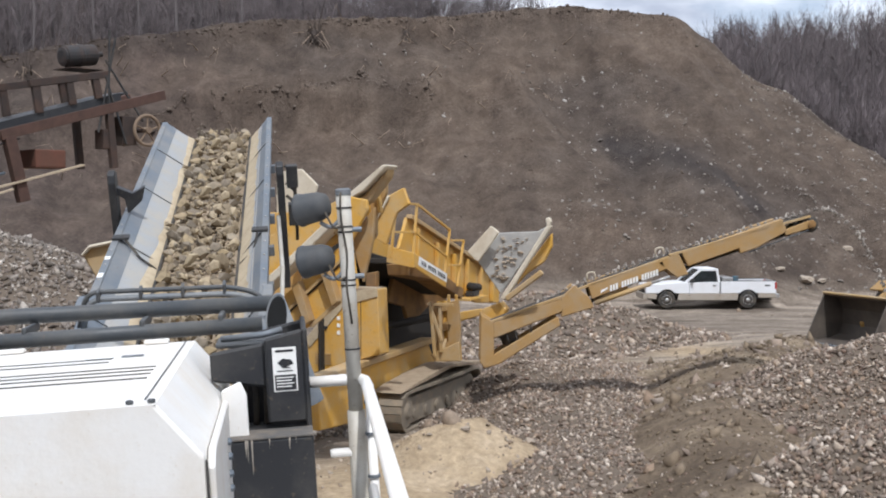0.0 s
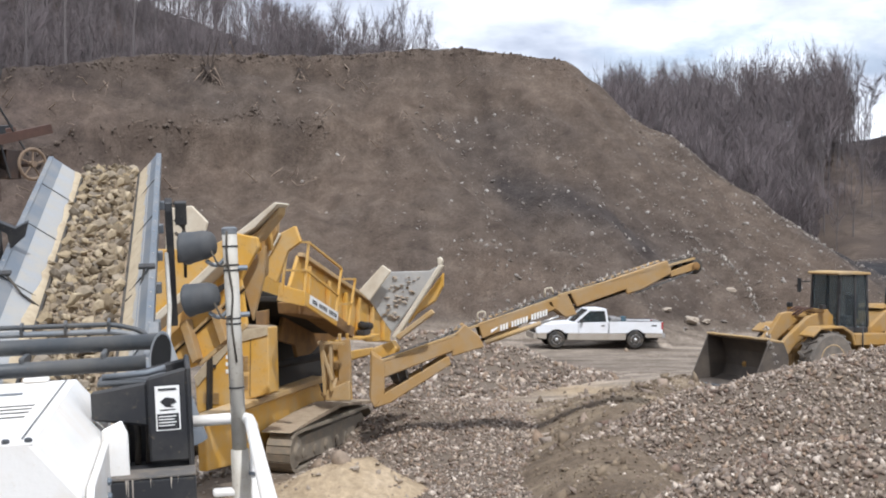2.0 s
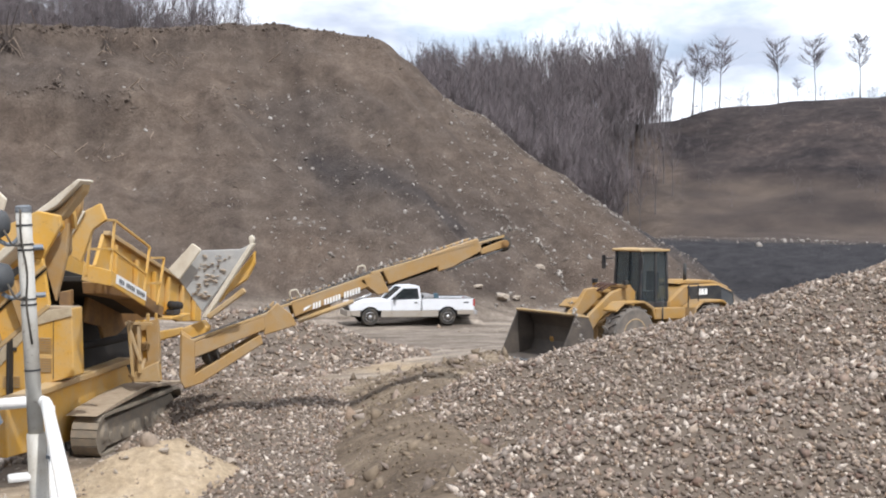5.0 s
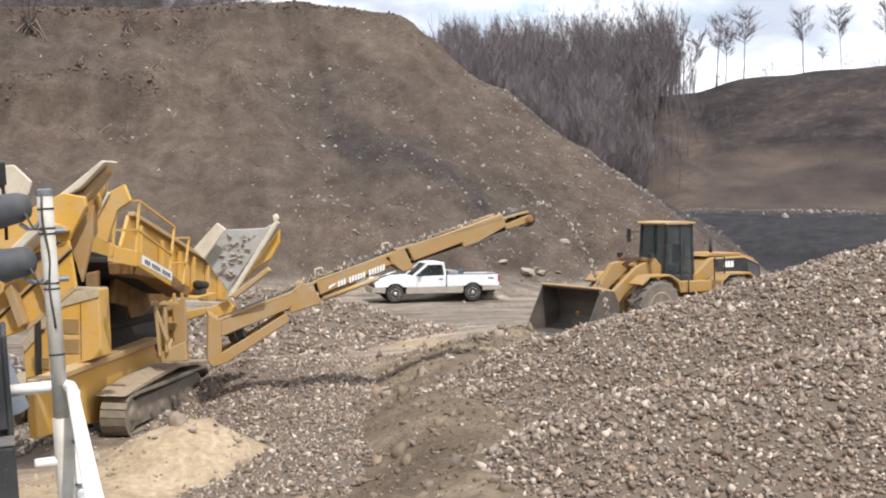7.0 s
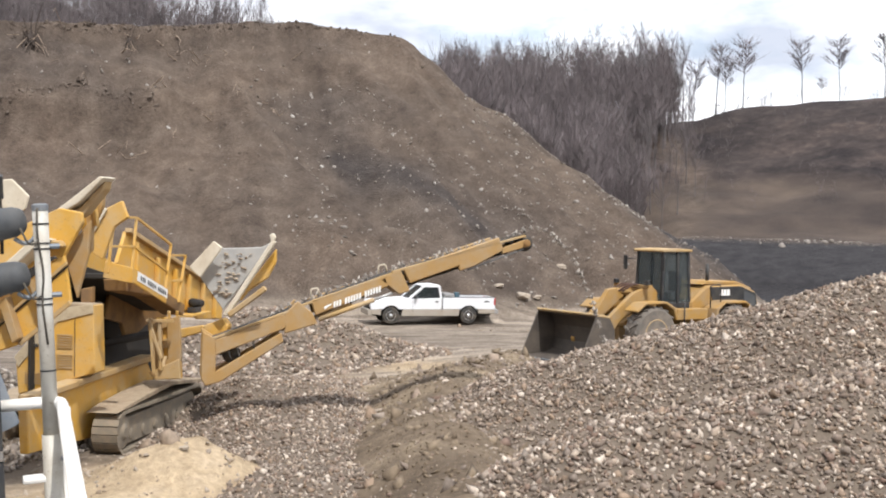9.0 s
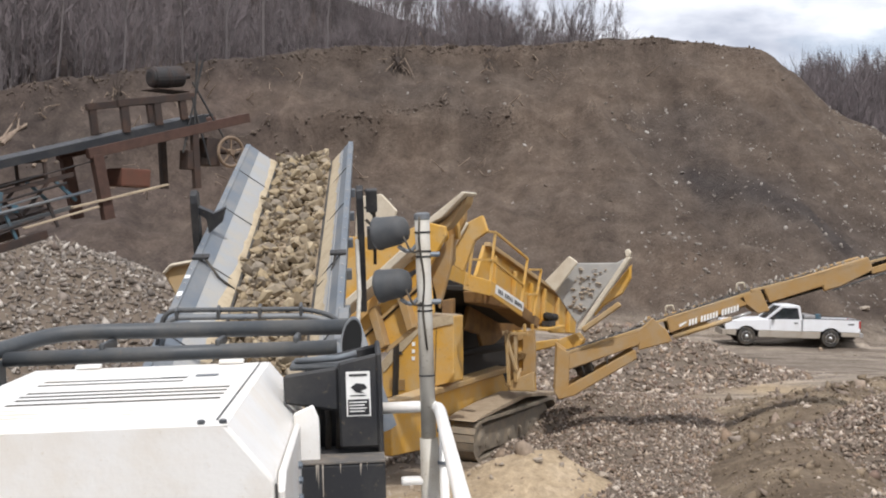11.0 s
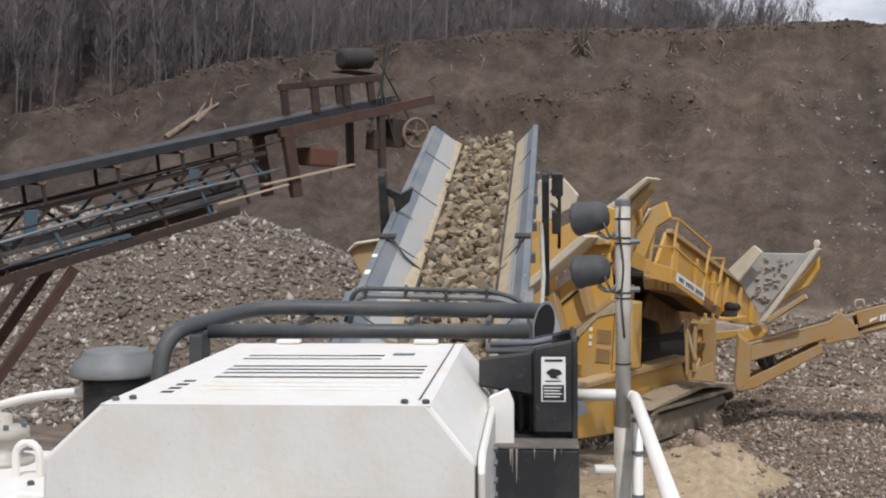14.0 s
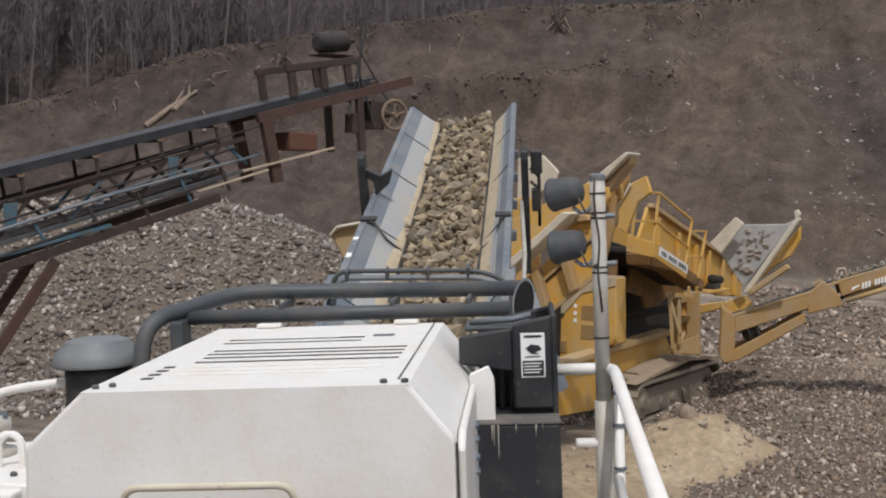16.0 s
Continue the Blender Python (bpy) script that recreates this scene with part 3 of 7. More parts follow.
def soil_berm():
    """A low bank of loose brown soil along the foot of the gravel, with clods and stones in it."""
    def fn(x, y):
        a = ridge(x, y, (4.0, 14.0, 1.15), (5.0, 21.5, 1.25), 0.52, 0.6)
        b = ridge(x, y, (5.0, 21.5, 1.25), (7.4, 30.0, 1.2), 0.50, 0.7)
        c = ridge(x, y, (7.4, 30.0, 1.2), (11.0, 37.0, 0.8), 0.45, 0.8)
        return soften(np.maximum(np.maximum(a, b), c)) + 0.16 * fbm(x, y, 0.7, 3, 41.0) + 0.07 * fbm(x, y, 2.3, 3, 43.0)
    xs, ys, step = (0.5, 15.0), (10.0, 41.0), 0.16
    x, y = np.meshgrid(np.arange(xs[0], xs[1], step), np.arange(ys[0], ys[1], step))
    z = fn(x, y)
    ny, nx = x.shape
    faces = [(i * nx + j, i * nx + j + 1, (i + 1) * nx + j + 1, (i + 1) * nx + j) for i in range(ny - 1) for j in range(nx - 1)
             if max(z[i, j], z[i, j + 1], z[i + 1, j], z[i + 1, j + 1]) > -0.2]
    ob = link_mesh("soil_berm", np.column_stack([x.ravel(), y.ravel(), z.ravel()]).tolist(), faces, M_SOIL, True)
    tagged(ob, "low berm of loose brown soil beside the gravel", "soil berm", kind="stuff")
    rng = np.random.default_rng(44)
    px, py = rng.uniform(*xs, 60000), rng.uniform(*ys, 60000)
    pz = fn(px, py)
    k = np.flatnonzero((pz > 0.02) & (rng.uniform(size=60000) < np.clip(0.45 + 0.55 * fbm(px, py, 0.35, 3, 45.0), 0.08, 1)))
    s = np.minimum(0.020 + 0.022 * rng.pareto(2.2, len(k)), 0.17)
    for name, pick, mat, label in (("soil_lumps", k[::2], M_SOILCLOD, "crumbled lumps of brown soil"), ("berm_stones", k[1::4], M_GRAVEL, "stones lying in the brown soil")):
        st = scatter(name, np.column_stack([px[pick], py[pick], pz[pick]]), s[:len(pick)], mat, PEBBLES, 46)
        st.parent = ob
        tagged(st, label, kind="stuff")


M_SOILCLOD = stony("dark_soil_clod", [(0.13, 0.098, 0.068), (0.19, 0.145, 0.10), (0.25, 0.195, 0.135)], 0.95, 9.0)


def soil():
    """Loose brown soil, drier and tan in patches."""
    m, n, l, b = material("loose_soil", 0.95, 0, 0.15)
    big = noise_node(n, l, 0.45, 5, 0.6)
    fine = noise_node(n, l, 6.0, 6, 0.7)
    c = ramp(n, l, big.outputs["Fac"], [(0.38, (0.125, 0.094, 0.066)), (0.52, (0.185, 0.142, 0.10)), (0.66, (0.29, 0.228, 0.155))])
    v = ramp(n, l, fine.outputs["Fac"], [(0.3, (0.62,) * 3), (0.7, (1.2,) * 3)])
    c = mix(n, l, 1.0, c.outputs["Color"], v.outputs["Color"], "MULTIPLY")
    l.new(c.outputs["Color"], b.inputs["Base Color"])
    bump(n, l, b, fine.outputs["Fac"], 0.8, 0.08)
    return m


M_SOIL = soil()
soil_berm()


# ---- trees ----
def tree_mesh(seed, h, spread, limbs, twigs, rises=(1.1, 2.6), low=0.34):
    """A bare tree: tapered trunk, limbs and fine twigs. Returns vertices and triangles for wood and for twigs."""
    rng = np.random.default_rng(seed)
    wood, fine = [[], []], [[], []]

    def stick(store, pts, r0, r1, sides=3):
        v, f = store
        base = len(v)
        for i, p in enumerate(pts):
            d = np.array(pts[min(i + 1, len(pts) - 1)]) - np.array(pts[max(i - 1, 0)])
            d = d / (np.linalg.norm(d) + 1e-9)
            u = np.cross(d, (0.3, 0.9, 0.1))
            u /= np.linalg.norm(u) + 1e-9
            w = np.cross(d, u)
            r = r0 + (r1 - r0) * i / (len(pts) - 1)
            for j in range(sides):
                c = 2 * math.pi * j / sides
                v.append(np.array(p) + r * (math.cos(c) * u + math.sin(c) * w))
        for i in range(len(pts) - 1):
            for j in range(sides):
                a, b = base + i * sides + j, base + i * sides + (j + 1) % sides
                f.append((a, b, b + sides))
                f.append((a, b + sides, a + sides))

    lean = rng.normal(0, 0.03, 2) * h
    trunk = [np.array((lean[0] * k * k + rng.normal(0, 0.05), lean[1] * k * k + rng.normal(0, 0.05), 0.93 * h * k)) for k in np.linspace(0, 1, 6)]
    trunk[0] = np.array((0, 0, -0.4))
    stick(wood, trunk, 0.0085 * h, 0.002 * h, 4)
    for _ in range(limbs):
        k = rng.uniform(low, 0.92)
        i = min(int(k * 5), 4)
        p = trunk[i] + (trunk[i + 1] - trunk[i]) * (k * 5 - i)
        c, rise = rng.uniform(0, 2 * math.pi), rng.uniform(*rises)
        ln = spread * h * (0.45 + 0.75 * math.sin(math.pi * (k - 0.2) / 0.9)) * rng.uniform(0.6, 1.15)
        d = np.array((math.cos(c), math.sin(c), rise))
        d /= np.linalg.norm(d)
        mid = p + d * ln * 0.5 + rng.normal(0, 0.05 * ln, 3)
        end = p + d * ln + np.array((0, 0, 0.12 * ln)) + rng.normal(0, 0.08 * ln, 3)
        stick(wood, [p, mid, end], 0.004 * h * (1.2 - k) + 0.012, 0.012, 3)
        for _ in range(twigs):
            s = rng.uniform(0.25, 1)
            q = p + (mid - p) * min(1, 2 * s) + (end - mid) * max(0, 2 * s - 1)
            e = d + rng.normal(0, 0.5, 3)
            e[2] = abs(e[2]) + 0.35
            e /= np.linalg.norm(e)
            w = rng.normal(size=3) * 0.022
            v, f = fine
            n0 = len(v)
            t = q + e * ln * rng.uniform(0.35, 0.8)
            v += [q + w, q - w, t]
            f.append((n0, n0 + 1, n0 + 2))
    return wood, fine


TREES = [tree_mesh(40 + i, h, s, 16, 11) for i, (h, s) in enumerate([(13, 0.26), (15, 0.22), (11, 0.3), (16, 0.2), (12, 0.28), (14, 0.24)])]


BUSHES = [tree_mesh(90 + i, 13, 0.38, 10, 9, (0.3, 1.6), 0.05) for i in range(6)]


def plant(name, spots, sizes, mat_w, mat_t, seed, label, shapes=None):
    """Many bare trees as one mesh of stems and twigs."""
    rng = np.random.default_rng(seed)
    vs, fs, mi, at = [], [], [], 0
    for (x, y, z), s in zip(spots, sizes):
        wood, fine = (shapes or TREES)[rng.integers(len(TREES))]
        c = rng.uniform(0, 2 * math.pi)
        rot = np.array(((math.cos(c), -math.sin(c), 0), (math.sin(c), math.cos(c), 0), (0, 0, 1)))
        for k, (v, f) in enumerate((wood, fine)):
            v = np.asarray(v) @ rot.T * s * (1, 1, rng.uniform(0.9, 1.15)) + (x, y, z)
            f = np.asarray(f)
            vs.append(v)
            fs.append(f + at)
            mi.append(np.full(len(f), k))
            at += len(v)
    vs, fs, mi = np.concatenate(vs), np.concatenate(fs), np.concatenate(mi)
    me = bpy.data.meshes.new(name)
    me.vertices.add(len(vs))
    me.vertices.foreach_set("co", vs.ravel())
    me.loops.add(fs.size)
    me.loops.foreach_set("vertex_index", fs.ravel().astype(np.int32))
    me.polygons.add(len(fs))
    me.polygons.foreach_set("loop_start", np.arange(0, fs.size, 3, dtype=np.int32))
    me.update(calc_edges=True)
    me.materials.append(mat_w)
    me.materials.append(mat_t)
    me.polygons.foreach_set("material_index", mi.astype(np.int32))
    ob = new(name, me)
    return tagged(ob, label, "trees", kind="stuff") if label else ob


def woods():
    rng = np.random.default_rng(12)
    # thick wood on the far slope beyond the end of the bank
    a, r = rng.uniform(12.5, 25.5, 1750), rng.uniform(106, 174, 1750)
    k = (a < 21.2 + 1.3 * np.sin(r * 0.33) * np.sin(r * 0.071)) | ((a < 23.6) & (r > 150)) | (rng.uniform(size=len(a)) < 0.08 * smooth(26, 22, a))
    a, r = np.radians(a[k]), r[k]
    x, y = r * np.sin(a), r * np.cos(a)
    z = ground_z(x, y)
    plant("far_wood", np.column_stack([x, y, z]), rng.uniform(0.45, 0.74, len(x)), M_BARK, M_TWIG, 13, "leafless grey-brown wood on the far slope")
    # wood above the rim of the bank
    a, r = np.radians(rng.uniform(-48, 4.8, 2700)), rng.uniform(88, 170, 2700)
    x, y = r * np.sin(a), r * np.cos(a)
    k = y > rim(x)[0] + 12 + 12 * smooth(-20, -8, np.degrees(a)) + 6 * rng.uniform(size=len(x))
    x, y, a = x[k], y[k], np.degrees(a[k])
    z = ground_z(x, y)
    size = rng.uniform(0.40, 0.56, len(x)) * (1 + 0.35 * smooth(-14, -24, a)) * (1 - 0.3 * smooth(1, 6, a))
    plant("rim_wood", np.column_stack([x, y, z]), size, M_BARK, M_TWIG, 14, "leafless brown wood above the spoil bank")
    # scrub on the cleared slope
    a, r = np.radians(rng.uniform(20, 44, 2000)), rng.uniform(104, 172, 2000)
    x, y = r * np.sin(a), r * np.cos(a)
    k = fbm(x, y, 0.06, 3, 21.0) + 0.2 * rng.normal(size=len(x)) > -0.05
    k &= (ground_z(x, y) > 9.5 + 1.5 * rng.normal(size=len(x)))
    x, y = x[k], y[k]
    plant("scrub", np.column_stack([x, y, ground_z(x, y) - 0.5]), rng.uniform(0.07, 0.20, len(x)), M_BARK, M_TWIG, 15, "dark leafless scrub on the cleared slope", BUSHES)


woods()


LONE = [tree_mesh(140 + i, h, s, 34, 18, (0.25, 1.5), 0.46) for i, (h, s) in enumerate([(13, 0.16), (12, 0.20), (14, 0.14)])]


def lone_trees():
    """Single bare trees on the cleared hilltop."""
    for i, (a, r, s) in enumerate([(29.1, 170, 0.72), (30.7, 170, 0.74), (25.3, 166, 0.74), (25.7, 168, 0.62), (26.5, 168, 0.82), (32.6, 171, 0.7), (24.3, 165, 0.68), (29.9, 172, 0.3), (35.5, 172, 0.7)]):
        x, y = r * math.sin(radians(a)), r * math.cos(radians(a))
        top = thing("bare_tree", pose(x, y, float(ground_z(x, y)[0]), 0, 0, 37 * i), "tall leafless tree alone on the cleared hilltop", "tree", "hilltop trees")
        wood, fine = LONE[i % len(LONE)]
        for nm, (v, f), mt in (("trunk", wood, M_BARK), ("crown", fine, M_TWIG)):
            ob = link_mesh(nm, [tuple(p * s * (1.1 if k < 2 else 1.0) for k, p in enumerate(q)) for q in v], f, mt)
            ob.parent = top


lone_trees()


# ---- machine materials ----
M_YEL = painted("yellow_paint", (0.58, 0.325, 0.055), (0.50, 0.37, 0.20), 0.85, 0.6, 1.9)
M_BOOM = painted("worn_boom_yellow", (0.37, 0.225, 0.082), (0.36, 0.275, 0.175), 0.95, 0.7, 2.6)
# Near-black colour for the shaded inside of the exhaust pipe.
M_BORE_SHADE = painted("bore_shade", (0.006, 0.006, 0.006), (0.012, 0.011, 0.010), 0.5, 0.95, 8.0, 0.0, (0.015, 0.014, 0.013))
# Grime colour for seam, shaft and motor; painted shade on the inner plates.
M_GRIME_SHADE = painted("grime_and_shade", (0.022, 0.020, 0.018), (0.05, 0.042, 0.034), 0.7, 0.9, 4.0, 0.0, (0.03, 0.025, 0.02))
M_YELD = painted("dusty_yellow", (0.42, 0.28, 0.12), (0.40, 0.32, 0.22), 0.9, 0.8, 2.2)
M_PALE = painted("pale_steel", (0.62, 0.56, 0.45), (0.46, 0.38, 0.27), 0.8, 0.7, 2.0)
M_TRACK = painted("track_steel", (0.20, 0.17, 0.13), (0.30, 0.24, 0.17), 0.9, 0.85, 5.0, 0.1)
M_BELTBLK = painted("black_belt", (0.022, 0.024, 0.028), (0.06, 0.058, 0.055), 0.6, 0.5, 4.0)
M_LEDGE = painted("dusted_steel", (0.11, 0.105, 0.10), (0.27, 0.22, 0.165), 0.9, 0.8, 14.0)
M_SANDY = painted("sandy_dust", (0.46, 0.38, 0.26), (0.34, 0.27, 0.18), 0.9, 0.95, 7.0)
M_BELT = painted("grey_belt", (0.36, 0.355, 0.34), (0.46, 0.44, 0.40), 0.8, 0.9, 3.0)
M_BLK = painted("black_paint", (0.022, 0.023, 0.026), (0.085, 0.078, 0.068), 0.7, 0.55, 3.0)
M_DARK = painted("dark_grey_paint", (0.060, 0.066, 0.072), (0.15, 0.14, 0.125), 0.6, 0.5, 4.0)
M_STEEL = painted("blue_grey_steel", (0.135, 0.158, 0.185), (0.29, 0.28, 0.26), 0.8, 0.5, 2.2, 0.25)
M_SKIRT = painted("pale_skirt", (0.33, 0.335, 0.335), (0.42, 0.38, 0.31), 0.95, 0.5, 3.4, 0.1, (0.18, 0.165, 0.15))
M_WHITE = painted("white_paint", (0.79, 0.775, 0.745), (0.66, 0.58, 0.47), 0.55, 0.4, 3.2, 0.0, (0.52, 0.42, 0.29))
M_GREYP = painted("grey_plastic", (0.16, 0.17, 0.175), (0.30, 0.28, 0.25), 0.5, 0.5, 5.0)
M_LAMP = painted("charcoal_plastic", (0.055, 0.06, 0.066), (0.12, 0.115, 0.11), 0.6, 0.6, 8.0)
M_POLE = painted("galvanised_pole", (0.50, 0.48, 0.43), (0.36, 0.31, 0.24), 0.8, 0.6, 5.0, 0.2)
M_RUBBER = painted("rubber", (0.030, 0.030, 0.030), (0.14, 0.115, 0.085), 0.85, 0.9, 4.0)
M_RUST = painted("rusty_steel", (0.092, 0.050, 0.038), (0.065, 0.042, 0.034), 0.9, 0.85, 4.0, 0.1, (0.18, 0.095, 0.055))
M_RUSTD = painted("dark_rust", (0.045, 0.034, 0.030), (0.10, 0.060, 0.044), 0.8, 0.85, 4.0, 0.1)
M_BLUE = painted("faded_blue_paint", (0.055, 0.125, 0.17), (0.12, 0.095, 0.075), 0.95, 0.7, 7.0)
M_ORANGE = painted("orange_paint", (0.125, 0.050, 0.032), (0.10, 0.058, 0.042), 0.9, 0.8, 4.0)
# Rusty yellow, darkened to carry the shade below the walkway.
M_UNDER = painted("rust_shade_yellow", (0.26, 0.145, 0.05), (0.16, 0.105, 0.065), 0.9, 0.8, 3.0)
M_MUD = painted("tan_mud", (0.33, 0.26, 0.18), (0.24, 0.18, 0.12), 0.9, 0.9, 6.0)
M_TRUCK = painted("truck_white", (0.74, 0.75, 0.77), (0.55, 0.52, 0.48), 0.35, 0.35, 1.5)
M_TAN = painted("dirty_tan_paint", (0.36, 0.32, 0.27), (0.30, 0.25, 0.19), 0.8, 0.55, 2.0)
M_CHROME = painted("chrome", (0.62, 0.62, 0.62), (0.4, 0.38, 0.35), 0.5, 0.3, 6.0, 0.8)
M_RED = painted("red_lens", (0.36, 0.02, 0.02), (0.25, 0.05, 0.04), 0.4, 0.3, 5.0)
M_PAPER = painted("white_sticker", (0.80, 0.80, 0.78), (0.7, 0.68, 0.62), 0.3, 0.5, 9.0)
M_WOOD = painted("weathered_plank", (0.42, 0.34, 0.24), (0.30, 0.24, 0.17), 0.8, 0.85, 5.0)
M_GLASS, _n, _l, _b = material("cab_glass", 0.06, 0, 0.5)
_b.inputs["Base Color"].default_value = (0.40, 0.45, 0.47, 1)
_b.inputs["Transmission Weight"].default_value = 0.95
_b.inputs["IOR"].default_value = 1.1


def plate(name, axis, a, b, pts, mat, parent, label="", bev=0.02):
    """A flat welded plate: an outline in the plane across axis, thick from a to b."""
    return part(name, slab(bmesh.new(), pts, axis, a, b, min(bev, abs(b - a) * 0.3)), mat, parent, label)


def bar(name, pts, r, mat, parent, label="", sides=10, smooth=True):
    return part(name, tube(bmesh.new(), pts, r, sides), mat, parent, label, smooth)


def block(name, lo, hi, mat, parent, label="", bev=0.01):
    return part(name, box(bmesh.new(), lo, hi, bev), mat, parent, label)


# ---- the crusher on which the camera stands ----
CRUSHER = pose(-1.3, 3.3, 3.0, 0, -3.3, 7.6)


def crusher():
    cr = thing("rock_crusher", CRUSHER, "white rock crusher with a louvred engine hood and dark pipes", "crusher")
    # engine hood: faceted shell open below, louvre slots cut through the top
    prof = [(-0.56, 0.30), (-0.535, 0.965), (-0.365, 1.12), (0.575, 1.12), (0.70, 0.965), (0.70, 0.30)]
    bm = bmesh.new()
    ys = (0.0, 1.63)
    rows = [[bm.verts.new((x, y, z)) for x, z in prof] for y in ys]
    for i in (0, 1, 3, 4):
        bm.faces.new((rows[0][i], rows[0][i + 1], rows[1][i + 1], rows[1][i]))
    for r in rows:
        bm.faces.new(r)
    hood = part("engine_hood", bm, M_WHITE, cr, "white painted hood, dusty")
    mod = hood.modifiers.new("bevel", "BEVEL")
    mod.width, mod.segments = 0.012, 2
    slots = [(0.565, -0.19, 0.49), (0.675, -0.19, 0.49), (0.765, -0.20, 0.49), (0.855, -0.20, 0.49), (1.075, -0.22, 0.30), (1.175, -0.22, 0.30)]
    w = 0.048
    cut = [0.0] + [v for y, _, _ in slots for v in (y, y + w)] + [1.63]
    for k in range(0, len(cut), 2):
        block("top_panel", (-0.365, cut[k], 1.1185), (0.575, cut[k + 1], 1.1215), M_WHITE, hood, bev=0.001)
    for y, x0, x1 in slots:
        for a, b in ((-0.365, x0), (x1, 0.575)):
            block("slot_end", (a, y, 1.1186), (b, y + w, 1.1214), M_WHITE, hood, bev=0)
    for y in (0.28, 0.36, 0.45):
        block("top_rib", (-0.17, y, 1.1217), (0.46, y + 0.03, 1.126), M_WHITE, hood, bev=0.002)
    for y in (0.22, 0.30, 0.38, 0.46):
        block("vent_notch", (-0.26, y, 1.1217), (-0.225, y + 0.03, 1.1235), M_BLK, hood, bev=0)
    # Black tray: the shade below the slots is put into its colour.
    block("louvre_shade_tray", (-0.34, 0.3, 0.90), (0.55, 1.4, 0.94), M_BLK, hood, "black tray standing in for the shade under the louvres")
    for x in (-0.15, 0.42):
        block("hinge", (x - 0.05, 1.585, 1.124), (x + 0.05, 1.635, 1.14), M_WHITE, hood, bev=0.006)
    for x, y in ((0.50, 0.035), (0.56, 0.035), (-0.34, 0.06), (-0.30, 0.09)):
        part("bolt", lathe(bmesh.new(), [(0.011, 0), (0.011, 0.008), (0.007, 0.011)], 8, pose(x, y, 1.123)), M_DARK, hood)
    block("seam", (0.535, 0.09, 1.1235), (0.539, 1.6, 1.126), M_DARK, hood, bev=0)
    block("data_plate", (0.33, 1.20, 1.1235), (0.41, 1.25, 1.125), M_STEEL, hood, bev=0)
    block("sticker", (0.20, 1.20, 1.1235), (0.30, 1.24, 1.125), M_PAPER, hood, bev=0)
    bar("hood_handle", bend([(-0.24, -0.004, 0.70), (-0.24, -0.045, 0.855), (0.245, -0.045, 0.855), (0.245, -0.004, 0.70)], 0.05), 0.011, M_PALE, cr)
    # side door and the flange behind it
    plate("side_door", "x", 0.703, 0.725, [(0.03, 0.3), (0.03, 0.93), (0.12, 0.97), (0.95, 0.97), (0.95, 0.3)], M_WHITE, cr)
    block("door_gap", (0.7005, 0.005, 0.3), (0.706, 0.028, 0.95), M_BLK, cr, bev=0)
    plate("flange", "y", 0.98, 1.0, [(0.70, 0.62), (0.79, 0.62), (0.79, 0.98), (0.77, 1.03), (0.70, 1.0)], M_WHITE, cr)
    for z in (0.70, 0.75, 0.81, 0.86):
        part("bolt", lathe(bmesh.new(), [(0.013, 0), (0.013, 0.01), (0.008, 0.014)], 8, pose(0.725, 0.75, z, 0, 90, 0)), M_STEEL, cr)
    # dark pipes behind the hood
    bar("rear_pipe", bend([(0.90, 2.26, 1.205), (-0.42, 2.26, 1.225), (-0.76, 1.86, 1.14), (-0.80, 1.80, 0.55)], 0.14, 6), 0.037, M_DARK, cr, "dark grey pipe", 14)
    bar("front_pipe", [(0.84, 2.02, 1.135), (-0.60, 2.02, 1.135)], 0.034, M_DARK, cr, "dark grey pipe", 14)
    for x in (-0.18, 0.32, 0.66):
        block("pipe_clamp", (x - 0.012, 2.0, 1.15), (x + 0.012, 2.30, 1.19), M_DARK, cr)
    block("pipe_bracket", (-0.66, 1.9, 0.95), (-0.60, 2.05, 1.13), M_DARK, cr)
    block("pipe_bracket", (-0.72, 1.78, 0.60), (-0.40, 2.1, 0.96), M_BLK, cr)
    bm = bmesh.new()
    way = Vector((-0.30, -0.05, 0.95)).normalized()
    u = way.orthogonal().normalized()
    v = way.cross(u)
    centre, cut_n, rings = Vector((0.905, 1.99, 1.165)), Vector((-0.62, -0.70, 0.36)), []
    for r in (0.064, 0.058):
        foot = [centre - way * 0.42 + r * (math.cos(k) * u + math.sin(k) * v) for k in np.linspace(0, 2 * math.pi, 22, endpoint=False)]
        rim_v = [p + way * ((centre - p).dot(cut_n) / way.dot(cut_n)) for p in foot]
        lo, hi = [bm.verts.new(p) for p in foot], [bm.verts.new(p) for p in rim_v]
        rings.append(hi)
        for j in range(22):
            bm.faces.new((lo[j], lo[(j + 1) % 22], hi[(j + 1) % 22], hi[j]))
    for j in range(22):
        bm.faces.new((rings[0][j], rings[0][(j + 1) % 22], rings[1][(j + 1) % 22], rings[1][j]))
    # Disc just inside the rim, painted near-black as the shade of the bore.
    inner = [v.co.copy() - way * 0.006 for v in rings[1]]
    mouth = bmesh.new()
    mouth.faces.new([mouth.verts.new(p) for p in inner])
    part("mouth_shade_disc", mouth, M_BORE_SHADE, cr, "black disc standing in for the shaded inside of the exhaust")
    part("exhaust_pipe", bm, M_STEEL, cr, "obliquely cut steel exhaust outlet", True)
    # black box on the walkway side, with hoses and a warning label
    plate("box_back", "y", 1.42, 1.45, [(0.72, 0.3), (1.02, 0.3), (1.02, 1.20), (0.72, 1.14)], M_BLK, cr)
    plate("box_front", "y", 1.08, 1.11, [(0.86, 0.85), (1.005, 0.85), (1.005, 1.195), (0.86, 1.165)], M_BLK, cr)
